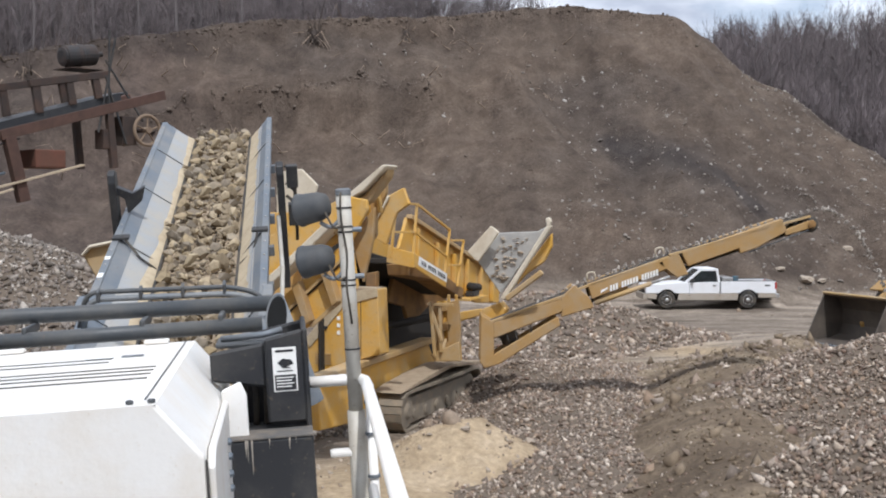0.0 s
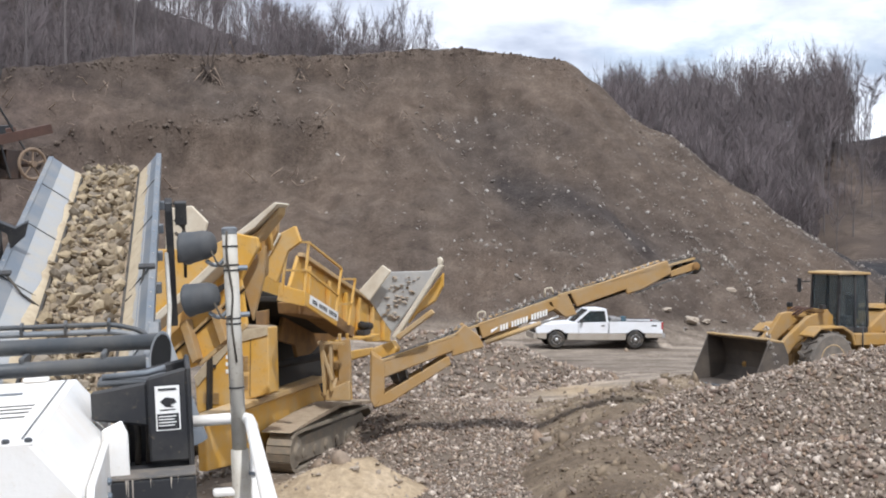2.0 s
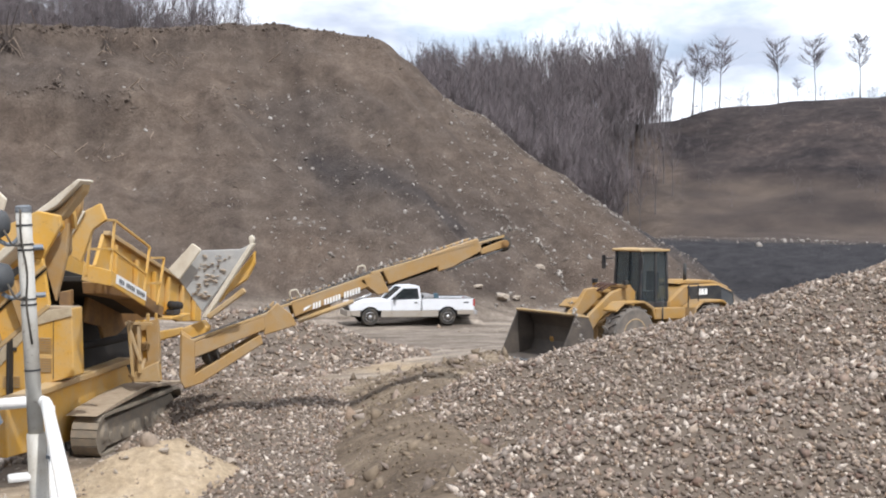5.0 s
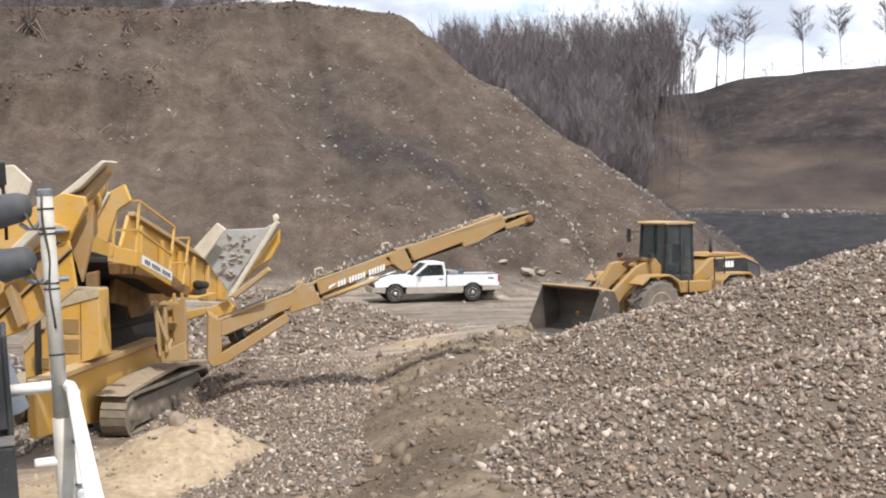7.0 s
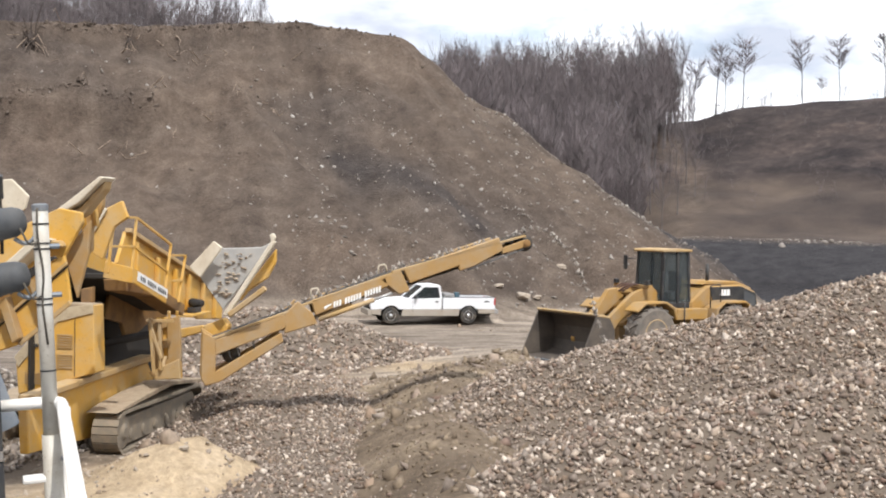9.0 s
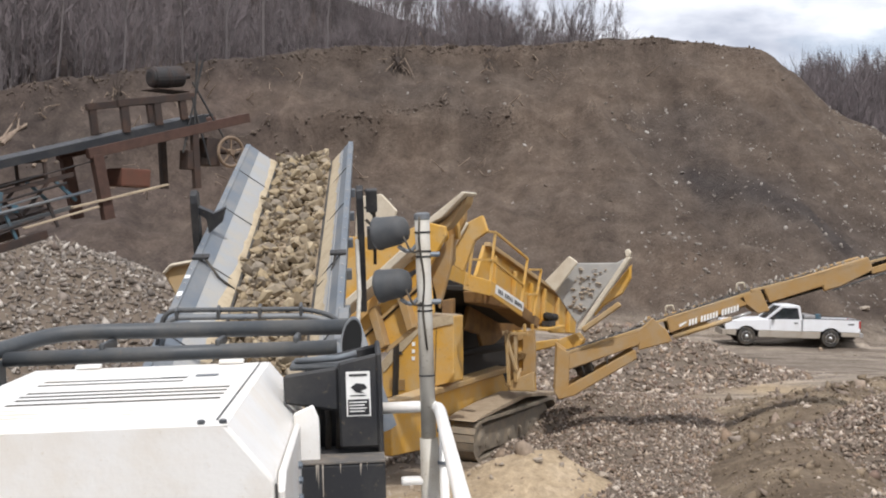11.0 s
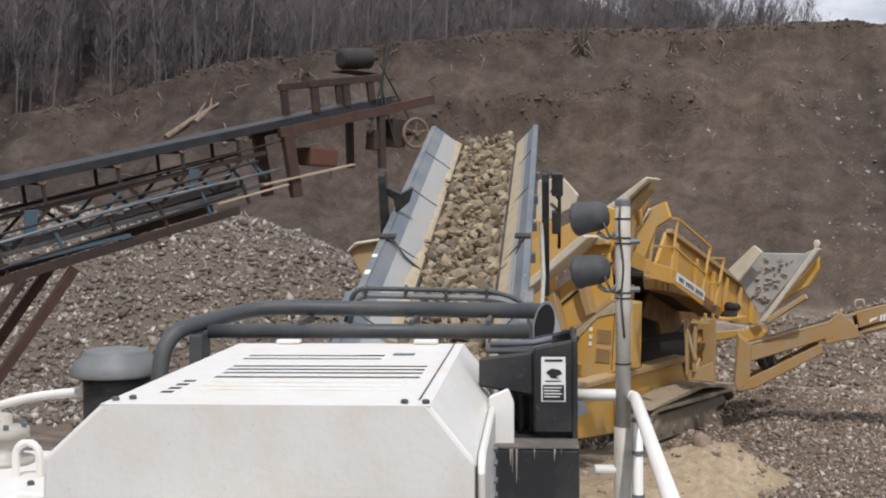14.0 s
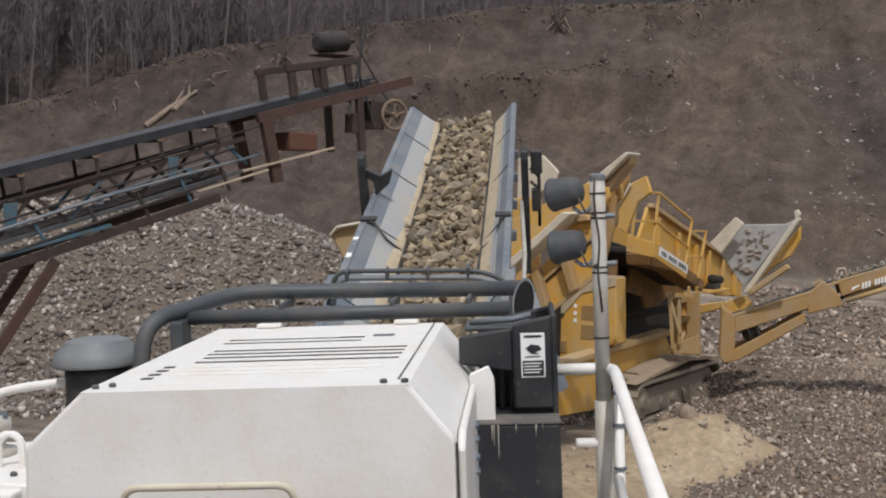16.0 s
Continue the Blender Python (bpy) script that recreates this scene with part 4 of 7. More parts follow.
    plate("box_upper", "y", 1.09, 1.12, [(0.66, 1.02), (0.86, 0.985), (0.86, 1.15), (0.66, 1.125)], M_BLK, cr)
    plate("box_side", "x", 1.0, 1.02, [(1.08, 0.55), (1.45, 0.55), (1.45, 1.21), (1.08, 1.195)], M_BLK, cr)
    block("lower_box", (0.715, 0.92, 0.30), (1.02, 1.30, 0.825), M_BLK, cr, "black steel box streaked with dust")
    block("dust_ledge", (0.715, 0.916, 0.826), (1.02, 1.08, 0.834), M_LEDGE, cr, "tan dust on a dark ledge", 0.002)
    for x, z, w in ((0.775, 0.765, 0.004), (0.783, 0.74, 0.002), (0.797, 0.70, 0.003), (0.86, 0.79, 0.003), (0.93, 0.78, 0.004), (0.955, 0.80, 0.002)):
        plate("drip", "y", 0.9165, 0.9185, [(x, 0.828), (x + w * 2, 0.828), (x + w, z + 0.02), (x + w * 0.8, z), (x + w * 0.3, z + 0.02)], M_TAN, cr, bev=0)
    for x in (0.77, 0.81, 0.85):
        bar("hose", bend([(x, 1.25, 0.80), (x + 0.01, 1.2, 0.98), (x - 0.04, 1.35, 1.08)], 0.06), 0.012, M_RUBBER, cr)
    bar("cover_latch", [(0.70, 1.20, 1.165), (0.86, 1.16, 1.175), (0.93, 1.16, 1.19)], 0.012, M_STEEL, cr)
    block("cover_strip", (0.68, 1.14, 1.135), (0.94, 1.36, 1.155), M_DARK, cr)
    lab = block("warning_label", (0.888, 1.0775, 0.968), (0.976, 1.0795, 1.132), M_PAPER, cr, "black and white warning label", 0)
    block("label_field", (0.893, 1.0755, 0.973), (0.971, 1.0765, 1.030), M_BLK, lab, bev=0)
    for i in range(4):
        block("text_bar", (0.898, 1.0735, 1.018 - 0.011 * i), (0.962 - 0.008 * (i % 2), 1.0745, 1.022 - 0.011 * i), M_PAPER, lab, bev=0)
    block("text_bar", (0.90, 1.0755, 1.115), (0.965, 1.0765, 1.123), M_BLK, lab, bev=0)
    plate("pictogram", "y", 1.0755, 1.0765, [(0.905, 1.075), (0.925, 1.09), (0.955, 1.085), (0.965, 1.07), (0.94, 1.06), (0.955, 1.052), (0.925, 1.055)], M_BLK, lab, bev=0)
    block("pictogram", (0.903, 1.0755, 1.042), (0.96, 1.0765, 1.046), M_BLK, lab, bev=0)
    # body of the machine below
    block("body", (-1.6, 0.35, -2.2), (1.0, 4.2, 0.30), M_WHITE, cr, "white machine body")
    block("walkway", (0.75, -4.0, -0.62), (1.75, 1.0, -0.55), M_STEEL, cr, "steel walkway plate")
    block("side_tank", (-1.75, 0.05, 0.2), (-0.60, 0.85, 0.82), M_WHITE, cr, "white tank beside the hood")
    tc = part("filler_neck", lathe(bmesh.new(), [(0.10, 0), (0.10, 0.02), (0.065, 0.022), (0.065, 0.085), (0.085, 0.087), (0.085, 0.12), (0.07, 0.125), (0.03, 0.13), (0.03, 0.165), (0.02, 0.17)], 20, pose(-0.93, 0.62, 0.82)), M_POLE, cr, "grey steel filler neck", True)
    for k in range(6):
        part("bolt", lathe(bmesh.new(), [(0.010, 0), (0.010, 0.014), (0.006, 0.016)], 6, pose(-0.93 + 0.072 * math.cos(k * 1.05), 0.62 + 0.072 * math.sin(k * 1.05), 0.945)), M_STEEL, tc)
    bm = bmesh.new()
    tube(bm, bend([(-0.80, 0.42, 0.80), (-0.80, 0.42, 0.93), (-0.72, 0.42, 0.93), (-0.72, 0.42, 0.80)], 0.05), 0.013, 8)
    part("lifting_eye", bm, M_WHITE, cr)
    plate("end_plate", "y", 0.12, 0.14, [(-0.86, 0.3), (-0.57, 0.3), (-0.57, 0.83), (-0.66, 0.84), (-0.80, 0.76)], M_WHITE, cr)
    for x, y in ((-0.70, 0.30), (-0.66, 0.5), (-0.68, 0.7), (-1.05, 0.3)):
        part("bolt", lathe(bmesh.new(), [(0.012, 0), (0.012, 0.01), (0.007, 0.013)], 6, pose(x, y, 0.82)), M_DARK, cr)
    # air intake with a mushroom cap
    part("air_cleaner", lathe(bmesh.new(), [(0.150, 0.2), (0.150, 0.90), (0.146, 0.935)], 24, pose(-1.02, 2.0, 0)), M_BLK, cr, "black air cleaner drum", True)
    part("intake_cap", lathe(bmesh.new(), [(0.150, 0.935), (0.205, 0.94), (0.208, 0.955), (0.19, 1.0), (0.15, 1.03), (0.143, 1.045), (0.14, 1.05), (0.10, 1.06), (0.02, 1.062)], 28, pose(-1.02, 2.0, 0)), M_GREYP, cr, "grey mushroom-shaped intake cap", True)
    # white guard rails
    bar("guard_rail", bend([(-2.4, 2.05, 0.42), (-1.75, 2.05, 0.74), (-1.45, 2.05, 0.83), (-1.1, 2.05, 0.865)], 0.12), 0.021, M_WHITE, cr, "white guard rail")
    bar("guard_rail", bend([(1.02, 1.14, 0.985), (1.225, 1.14, 0.985), (1.225, 1.0, 0.985), (1.15, -1.6, 0.985)], 0.07), 0.0215, M_WHITE, cr, "white guard rail")
    bar("lower_rail", [(1.225, 1.0, 0.60), (1.15, -1.6, 0.60)], 0.018, M_WHITE, cr)
    bar("rail_post", [(1.238, 1.08, 0.97), (1.238, 1.08, -0.55)], 0.018, M_WHITE, cr)
    block("rail_bracket", (1.08, 1.10, 0.70), (1.20, 1.16, 0.725), M_WHITE, cr)
    for z in (0.62, 0.78, 0.90):
        part("rail_clamp", tube(bmesh.new(), [(1.238, 1.08, z), (1.238, 1.08, z + 0.012)], 0.024, 10), M_STEEL, cr)
    # lamp mast
    bar("mast", [(1.187, 1.12, 0.86), (1.187, 1.12, 1.695)], 0.0275, M_POLE, cr, "grey galvanised mast", 16)
    bar("mast_foot", [(1.187, 1.12, -0.55), (1.187, 1.12, 0.87)], 0.034, M_POLE, cr, sides=16)
    part("mast_cap", lathe(bmesh.new(), [(0.029, 1.68), (0.029, 1.70), (0.02, 1.706)], 16, pose(1.187, 1.12, 0)), M_STEEL, cr)
    for z in (1.34, 1.36, 1.54, 1.56, 1.63, 1.10):
        part("strap", tube(bmesh.new(), [(1.187, 1.12, z), (1.187, 1.12, z + 0.006)], 0.0295, 14), M_BLK, cr)
    for z in (1.375, 1.55):
        part("clamp_bolt", lathe(bmesh.new(), [(0.010, -0.02), (0.010, 0.03)], 8, pose(1.218, 1.12, z, 0, 90, 0)), M_STEEL, cr)
    bar("cable", bend([(1.176, 1.092, 1.69), (1.170, 1.088, 1.6), (1.19, 1.088, 1.45), (1.176, 1.088, 1.36), (1.19, 1.088, 1.2)], 0.05), 0.004, M_RUBBER, cr)
    for z, tilt, x in ((1.640, -8, 1.075), (1.445, 4, 1.078)):
        lm = lathe(bmesh.new(), [(0.024, 0.062), (0.044, 0.052), (0.054, 0.026), (0.060, -0.046), (0.063, -0.05), (0.063, -0.06), (0.056, -0.062)], 24, pose(x, 1.14, z, 82, tilt, 62))
        lamp = part("work_lamp", lm, M_LAMP, cr, "dark grey bowl-shaped work lamp", True)
        bar("lamp_bracket", bend([(x + 0.02, 1.12, z - 0.055), (x + 0.06, 1.12, z - 0.085), (1.187, 1.12, z - 0.03)], 0.03), 0.008, M_STEEL, lamp)
        bar("lamp_wire", bend([(x + 0.04, 1.09, z - 0.02), (x + 0.07, 1.085, z - 0.09), (1.175, 1.09, z - 0.07)], 0.03), 0.004, M_RUBBER, lamp)
    return cr


crusher()

# ---- discharge conveyor of the crusher ----
CONV = CRUSHER @ pose(0.17, 6.24, 0.90, 15.8, 0, -0.9)
CONV_TOP = 6.65


def discharge_conveyor():
    cv = thing("discharge_conveyor", CONV, "blue-grey inclined belt conveyor with pale flared skirts carrying rock", "conveyor")
    y0, y1 = -3.6, CONV_TOP
    for s in (-1, 1):
        bm = bmesh.new()
        out = 0.0 if s < 0 else 0.115  # the walkway side stands steeper
        prof = [(0.70 - out, 0.10), (0.36, -0.15), (0.36, -0.165), (0.705 - out, 0.085)]
        lo = [bm.verts.new((s * x, y0, z)) for x, z in prof]
        hi = [bm.verts.new((s * x, y1, z)) for x, z in prof]
        for i in range(4):
            bm.faces.new((lo[i], lo[(i + 1) % 4], hi[(i + 1) % 4], hi[i]))
        bm.faces.new(lo)
        bm.faces.new(hi)
        part("skirt", bm, M_SKIRT, cv, "pale flared steel skirt, dusty at its foot")
        bm = bmesh.new()
        k_out = 0.585 - out * 0.66
        up_w = [(0.700 - out, 0.103), (k_out, 0.0185), (k_out + 0.003, 0.0145), (0.703 - out, 0.099)]
        lo = [bm.verts.new((s * x, y0, z)) for x, z in up_w]
        hi = [bm.verts.new((s * x, y1 + 0.01, z)) for x, z in up_w]
        for i in range(4):
            bm.faces.new((lo[i], lo[(i + 1) % 4], hi[(i + 1) % 4], hi[i]))
        bm.faces.new(lo)
        bm.faces.new(hi)
        part("skirt_band", bm, M_STEEL, cv, "bare blue-grey upper edge of the skirt")
        # dust that lies along the foot of the skirt, in uneven drifts
        bm = bmesh.new()
        rng = np.random.default_rng(90 + s)
        ks = np.linspace(y0, y1, 60)
        ws = 0.40 + 0.035 * np.clip(1 + np.cumsum(rng.normal(0, 0.35, 60)) * 0.25 + rng.normal(0, 0.3, 60), 0.2, 2.4)
        ridge_v = [(bm.verts.new((s * 0.355, y, -0.142)), bm.verts.new((s * 0.385, y, -0.112)), bm.verts.new((s * w, y, -0.15 + (w - 0.36) * (0.735 if s < 0 else 1.11) + 0.003))) for y, w in zip(ks, ws)]
        for p, q in zip(ridge_v, ridge_v[1:]):
            bm.faces.new((p[0], q[0], q[1], p[1]))
            bm.faces.new((p[1], q[1], q[2], p[2]))
        part("skirt_dust", bm, M_SANDY, cv, "tan dust along the foot of the skirt", True)
        for y in (-2.4, -0.3, 1.62, 3.5, 5.2):
            part("skirt_seam", beam(bmesh.new(), (s * 0.37, y, -0.138), (s * (0.69 - out), y, 0.098), 0.012, 0.008, (0, 1, 0)), M_DARK, cv)
        block("skirt_rim", (min(s * (0.69 - out), s * (0.755 - out)), y0, 0.02), (max(s * (0.69 - out), s * (0.755 - out)), y1 + 0.03, 0.112), M_STEEL, cv)
        block("side_beam", (min(s * (0.60 - out), s * (0.72 - out)), y0, -0.42), (max(s * (0.60 - out), s * (0.72 - out)), y1 - 0.2, 0.0), M_STEEL, cv)
        block("skirt_rubber", (min(s * 0.335, s * 0.362), y0, -0.19), (max(s * 0.335, s * 0.362), y1, -0.13), M_RUBBER, cv)
        for k in range(26):
            y = y0 + 0.2 + k * 0.39
            part("rivet", lathe(bmesh.new(), [(0.011, 0), (0.011, 0.006), (0.006, 0.009)], 6, pose(s * (0.722 - out), y, 0.112)), M_SKIRT, cv)
        # hinged holder arm that stands beside the skirt
        xp = s * (0.83 - 0.6 * out)
        bm = bmesh.new()
        slab(bm, [(2.42, -0.75), (2.56, -0.75), (2.60, 0.42), (2.57, 0.50), (2.50, 0.53), (2.43, 0.50), (2.40, 0.42)], "x", xp - 0.035, xp + 0.035, 0.008)
        post = part("holder_arm", bm, M_BLK, cv, "black upright holder arm")
        if s < 0:
            slab_b = slab(bmesh.new(), [(xp + 0.02, 0.38), (xp + 0.18, 0.30), (xp + 0.30, 0.36), (xp + 0.26, 0.22), (xp + 0.12, 0.10), (xp + 0.10, 0.25), (xp + 0.02, 0.30)], "y", 2.46, 2.54, 0.005)
            part("arm_bracket", slab_b, M_BLK, post)
        else:
            for dz in (0.0, 0.17, 0.3):
                bar("hydraulic_hose", bend([(xp + 0.05, 2.44, 0.50 - dz), (xp + 0.14, 2.42, 0.42 - dz), (xp + 0.13, 2.42, 0.05 - dz)], 0.05), 0.016, M_RUBBER, post)
            block("valve_block", (xp + 0.06, 2.40, 0.28), (xp + 0.17, 2.50, 0.50), M_BLK, post)
            block("valve_block", (xp + 0.06, 2.40, -0.10), (xp + 0.15, 2.50, 0.12), M_BLK, post)
        block("joint_clamp", (min(s * (0.60 - out), s * (0.75 - out)), 1.55, 0.113), (max(s * (0.60 - out), s * (0.75 - out)), 1.66, 0.14), M_BLK, cv)
        bar("joint_cable", [(s * (0.66 - out), 1.6, 0.14), (s * 0.5, 1.42, -0.02), (s * 0.37, 1.40, -0.13)], 0.012, M_RUBBER, cv)
        block("pivot_lug", (min(s * (0.72 - out), s * (0.80 - out)), -0.25, -0.2), (max(s * (0.72 - out), s * (0.80 - out)), 0.0, 0.16), M_STEEL, cv)
    block("reflector", (-0.745, 0.55, 0.1135), (-0.70, 0.66, 0.117), M_PAPER, cv, bev=0)
    block("reflector", (-0.745, 1.02, 0.1135), (-0.70, 1.10, 0.117), M_PAPER, cv, bev=0)
    block("belt", (-0.42, y0, -0.185), (0.42, y1 + 0.05, -0.17), M_MUD, cv, "dust-caked rubber belt")
    bar("head_drum", [(-0.45, y1 + 0.02, -0.33), (0.45, y1 + 0.02, -0.33)], 0.155, M_RUBBER, cv, sides=18)
    for y in np.arange(-2, 6.4, 1.1):
        block("cross_member", (-0.66, y, -0.40), (0.66, y + 0.08, -0.30), M_STEEL, cv)
    # hose arch over the belt at the foot
    arch = bend([(-0.73, -0.55, 0.06), (-0.64, -0.55, 0.375), (0.40, -0.58, 0.36), (0.62, -0.62, 0.30), (0.72, -0.7, 0.08)], 0.10)
    bar("hose_arch", arch, 0.018, M_DARK, cv)
    bar("hose_arch", [p + Vector((0.02, -0.02, -0.048)) for p in arch], 0.022, M_STEEL, cv)
    for x in (-0.55, -0.25, 0.05, 0.35):
        block("hose_clip", (x - 0.012, -0.62, 0.31), (x + 0.012, -0.52, 0.395), M_DARK, cv)
    bar("strut_rod", [(0.72, -0.4, -0.3), (0.75, 1.1, -0.1), (0.72, 2.4, 0.0)], 0.02, M_POLE, cv)
    return cv


discharge_conveyor()


# ---- the yellow screening machine ----
SCREENER = pose(-0.97, 25.2, 0.0, 0, 0, -21)


def screening_machine():
    sm = thing("screening_machine", SCREENER, "yellow tracked rock screening machine, dusty, with hopper, walkway and short belt", "screening machine")
    plate("engine_house", "y", -0.4, 0.1, [(-1.87, 1.93), (-1.05, 2.9), (-0.24, 3.02), (-0.19, 1.67), (-1.8, 1.19)], M_YEL, sm, "yellow engine enclosure, dusty on top", 0.02)
    plate("chassis_beam", "x", -0.75, -0.57, [(-2.45, 1.4), (3.23, 1.54), (3.66, 1.02), (1.4, 0.64), (0.54, 0.24), (-2.36, 0.41)], M_YEL, sm, "", 0.02)
    plate("beam_flange", "x", -0.8, -0.45, [(-2.35, 1.49), (3.35, 1.64), (3.39, 1.51), (-2.35, 1.36)], M_YELD, sm, "dust-covered top flange", 0.02)
    # Near-black colour on this plate stands in for shade inside the opening.
    plate("back_shade_plate", "x", -2.0, -1.9, [(2.63, 2.87), (7.33, 2.21), (7.33, 0.53), (2.62, 1.09)], M_GRIME_SHADE, sm, "", 0.02)
    plate("column_plate", "y", 2.12, 2.2, [(0.07, 2.59), (0.34, 2.61), (0.36, 1.55), (0.18, 1.41)], M_YEL, sm, "", 0.02)
    for a, b in (((0.10, 1.70, 2.62), (0.20, 1.70, 1.42)), ((0.30, 1.75, 2.60), (0.33, 1.75, 1.50)), ((0.02, 1.72, 2.56), (0.62, 1.72, 2.56)), ((0.10, 1.72, 2.45), (0.36, 1.72, 1.75)), ((0.30, 2.9, 2.5), (0.30, 1.9, 1.5))):
        part("brace", beam(bmesh.new(), a, b, 0.06, 0.07, (0, 1, 0.02), 0.008), M_YELD, sm)
    # feed hopper: stacked wall plates, ledges and the raised wing
    plate("hopper_wall", "y", -4.42, -4.32, [(-1.3, 3.75), (-0.25, 4.33), (0.97, 4.89), (1.35, 4.82), (1.37, 4.66), (1.06, 4.10), (0.82, 4.10), (-0.06, 3.62), (-1.3, 2.95)], M_YEL, sm, "yellow upper hopper wall", 0.015)
    part("hopper_ledge", slab(bmesh.new(), [(-1.25, 2.70), (0.20, 3.91), (0.76, 4.40), (0.95, 4.38), (0.27, 3.78), (-1.2, 2.56)], "y", -4.92, -4.42, 0.02), M_PALE, sm, "pale dusty ledge")
    plate("hopper_lip", "y", -4.60, -4.42, [(0.72, 4.36), (1.06, 4.36), (1.12, 4.26), (0.86, 4.22)], M_YELD, sm)
    plate("hopper_panel", "y", -4.45, -4.37, [(-1.3, 2.30), (0.9, 4.05), (1.08, 4.12), (1.2, 3.35), (0.33, 2.65), (-0.27, 2.44), (-1.3, 1.9)], M_YEL, sm, "yellow lower hopper panel", 0.015)
    part("panel_seam", beam(bmesh.new(), (-1.2, -4.462, 1.93), (1.15, -4.462, 3.95), 0.02, 0.035, (0, 1, 0)), M_GRIME_SHADE, sm)
    part("panel_flange", beam(bmesh.new(), (-1.2, -4.48, 1.97), (1.14, -4.48, 4.0), 0.05, 0.05, (0, 1, 0), 0.006), M_YELD, sm)
    part("panel_flange", beam(bmesh.new(), (0.33, -4.48, 2.65), (1.2, -4.48, 3.35), 0.07, 0.05, (0, 1, 0), 0.006), M_YELD, sm)
    # Ribs in a darker yellow put the ledge's shadow into the panel.
    for x0, z0 in ((0.10, 3.38), (0.62, 3.72), (-0.55, 2.80)):
        part("panel_rib", slab(bmesh.new(), [(x0 - 0.06, z0 - 0.04), (x0 + 0.07, z0 + 0.05), (x0 + 0.30, z0 - 0.62), (x0 + 0.19, z0 - 0.70)], "y", -4.66, -4.45, 0.01), M_BOOM, sm, "stiffening rib in darker yellow, standing in for a cast shadow")
    plate("hopper_wing", "y", -2.22, -2.12, [(0.56, 4.10), (0.54, 4.51), (0.79, 4.91), (1.1, 5.06), (1.22, 4.76), (0.96, 4.58), (0.84, 4.26), (0.75, 3.99)], M_YEL, sm, "yellow folded wing", 0.015)
    part("wing_flange", beam(bmesh.new(), (0.55, -2.26, 4.50), (0.80, -2.26, 4.92), 0.10, 0.05, (0, 1, 0), 0.006), M_PALE, sm)
    plate("wing_bracket", "y", -3.22, -3.10, [(0.8, 4.80), (1.19, 5.16), (1.18, 4.94), (0.98, 4.52), (0.99, 4.2), (0.80, 3.95)], M_BOOM, sm, "", 0.015)
    for x0, z0 in ((0.86, 4.80), (1.06, 5.02)):
        part("bracket_rib", beam(bmesh.new(), (x0, -3.30, z0), (x0 + 0.06, -3.30, z0 - 0.42), 0.05, 0.12, (0, 1, 0), 0.006), M_YEL, sm)
    part("hopper_rim", slab(bmesh.new(), [(0.74, 4.87), (0.94, 5.01), (1.49, 5.43), (1.57, 5.41), (1.11, 4.97), (0.78, 4.80)], "y", -4.05, -3.55, 0.015), M_PALE, sm, "pale worn rim plank")
    plate("rim_beam", "y", -3.9, -3.6, [(0.80, 4.76), (1.10, 4.93), (1.52, 5.36), (1.50, 5.22), (1.16, 4.80), (0.84, 4.62)], M_YELD, sm)
    plate("hopper_back", "y", -2.6, -2.54, [(-1.37, 5.36), (-0.83, 5.42), (-0.49, 5.11), (-0.56, 4.88), (-1.37, 4.43)], M_PALE, sm, "pale dusty far wall", 0.02)
    plate("hopper_brace", "y", -4.2, -4.1, [(0.95, 4.15), (1.40, 4.70), (1.36, 4.10), (1.18, 3.40)], M_BOOM, sm, "", 0.015)
    rng = np.random.default_rng(37)
    for k in range(60):
        u = rng.uniform(0, 1)
        v, f = ROCKS[k % 10]
        px, pz = -0.25 + 1.25 * u, 4.28 + 0.55 * u
        ob = link_mesh("feed_rock", [(px + p[0] * 0.10, -4.1 + rng_y + p[1] * 0.10, pz + p[2] * 0.10) for rng_y in (rng.uniform(0, 0.5),) for p in v * rng.uniform(0.5, 1.2)], [tuple(int(i) for i in q) for q in f], M_LOAD)
        ob.parent = sm
    # upright in front of the rear frame, with two openings
    for name, pts in (("column_post", [(-0.08, 2.48), (0.22, 2.55), (0.28, 1.42), (0.05, 1.27)]), ("column_post", [(0.35, 2.58), (0.62, 2.65), (0.68, 1.69), (0.40, 1.50)]),
                      ("column_bar", [(0.21, 2.55), (0.36, 2.585), (0.36, 2.40), (0.22, 2.36)]), ("column_bar", [(0.24, 2.12), (0.375, 2.16), (0.38, 1.97), (0.25, 1.92)]), ("column_bar", [(0.27, 1.66), (0.40, 1.72), (0.41, 1.50), (0.28, 1.42)])):
        plate(name, "y", 2.02, 2.12, pts, M_BOOM, sm, "", 0.01)
    plate("screen_side", "x", -0.25, -0.17, [(1.02, 4.48), (3.86, 3.71), (5.04, 3.51), (7.38, 2.76), (7.29, 2.17), (5.5, 2.3), (3.97, 2.7), (1.66, 3.41), (0.56, 3.82)], M_YEL, sm, "", 0.02)
    # Deck underside and jaw plate: rust brown with the overhang's shade painted in.
    plate("deck_plate", "x", -0.35, 0.15, [(0.28, 3.51), (1.74, 3.37), (3.7, 2.78), (3.59, 2.54), (1.84, 3.07), (0.36, 3.26)], M_UNDER, sm, "walkway underside, rusty brown darkened for shade", 0.02)
    plate("kick_plate", "x", 0.35, 0.38, [(0.1, 3.75), (1.97, 3.22), (1.91, 2.92), (0.08, 3.46)], M_YEL, sm, "", 0.02)
    plate("end_plate", "y", -1.0, -0.97, [(0.26, 3.92), (0.82, 3.79), (0.8, 3.5), (0.22, 3.6)], M_YEL, sm, "", 0.02)
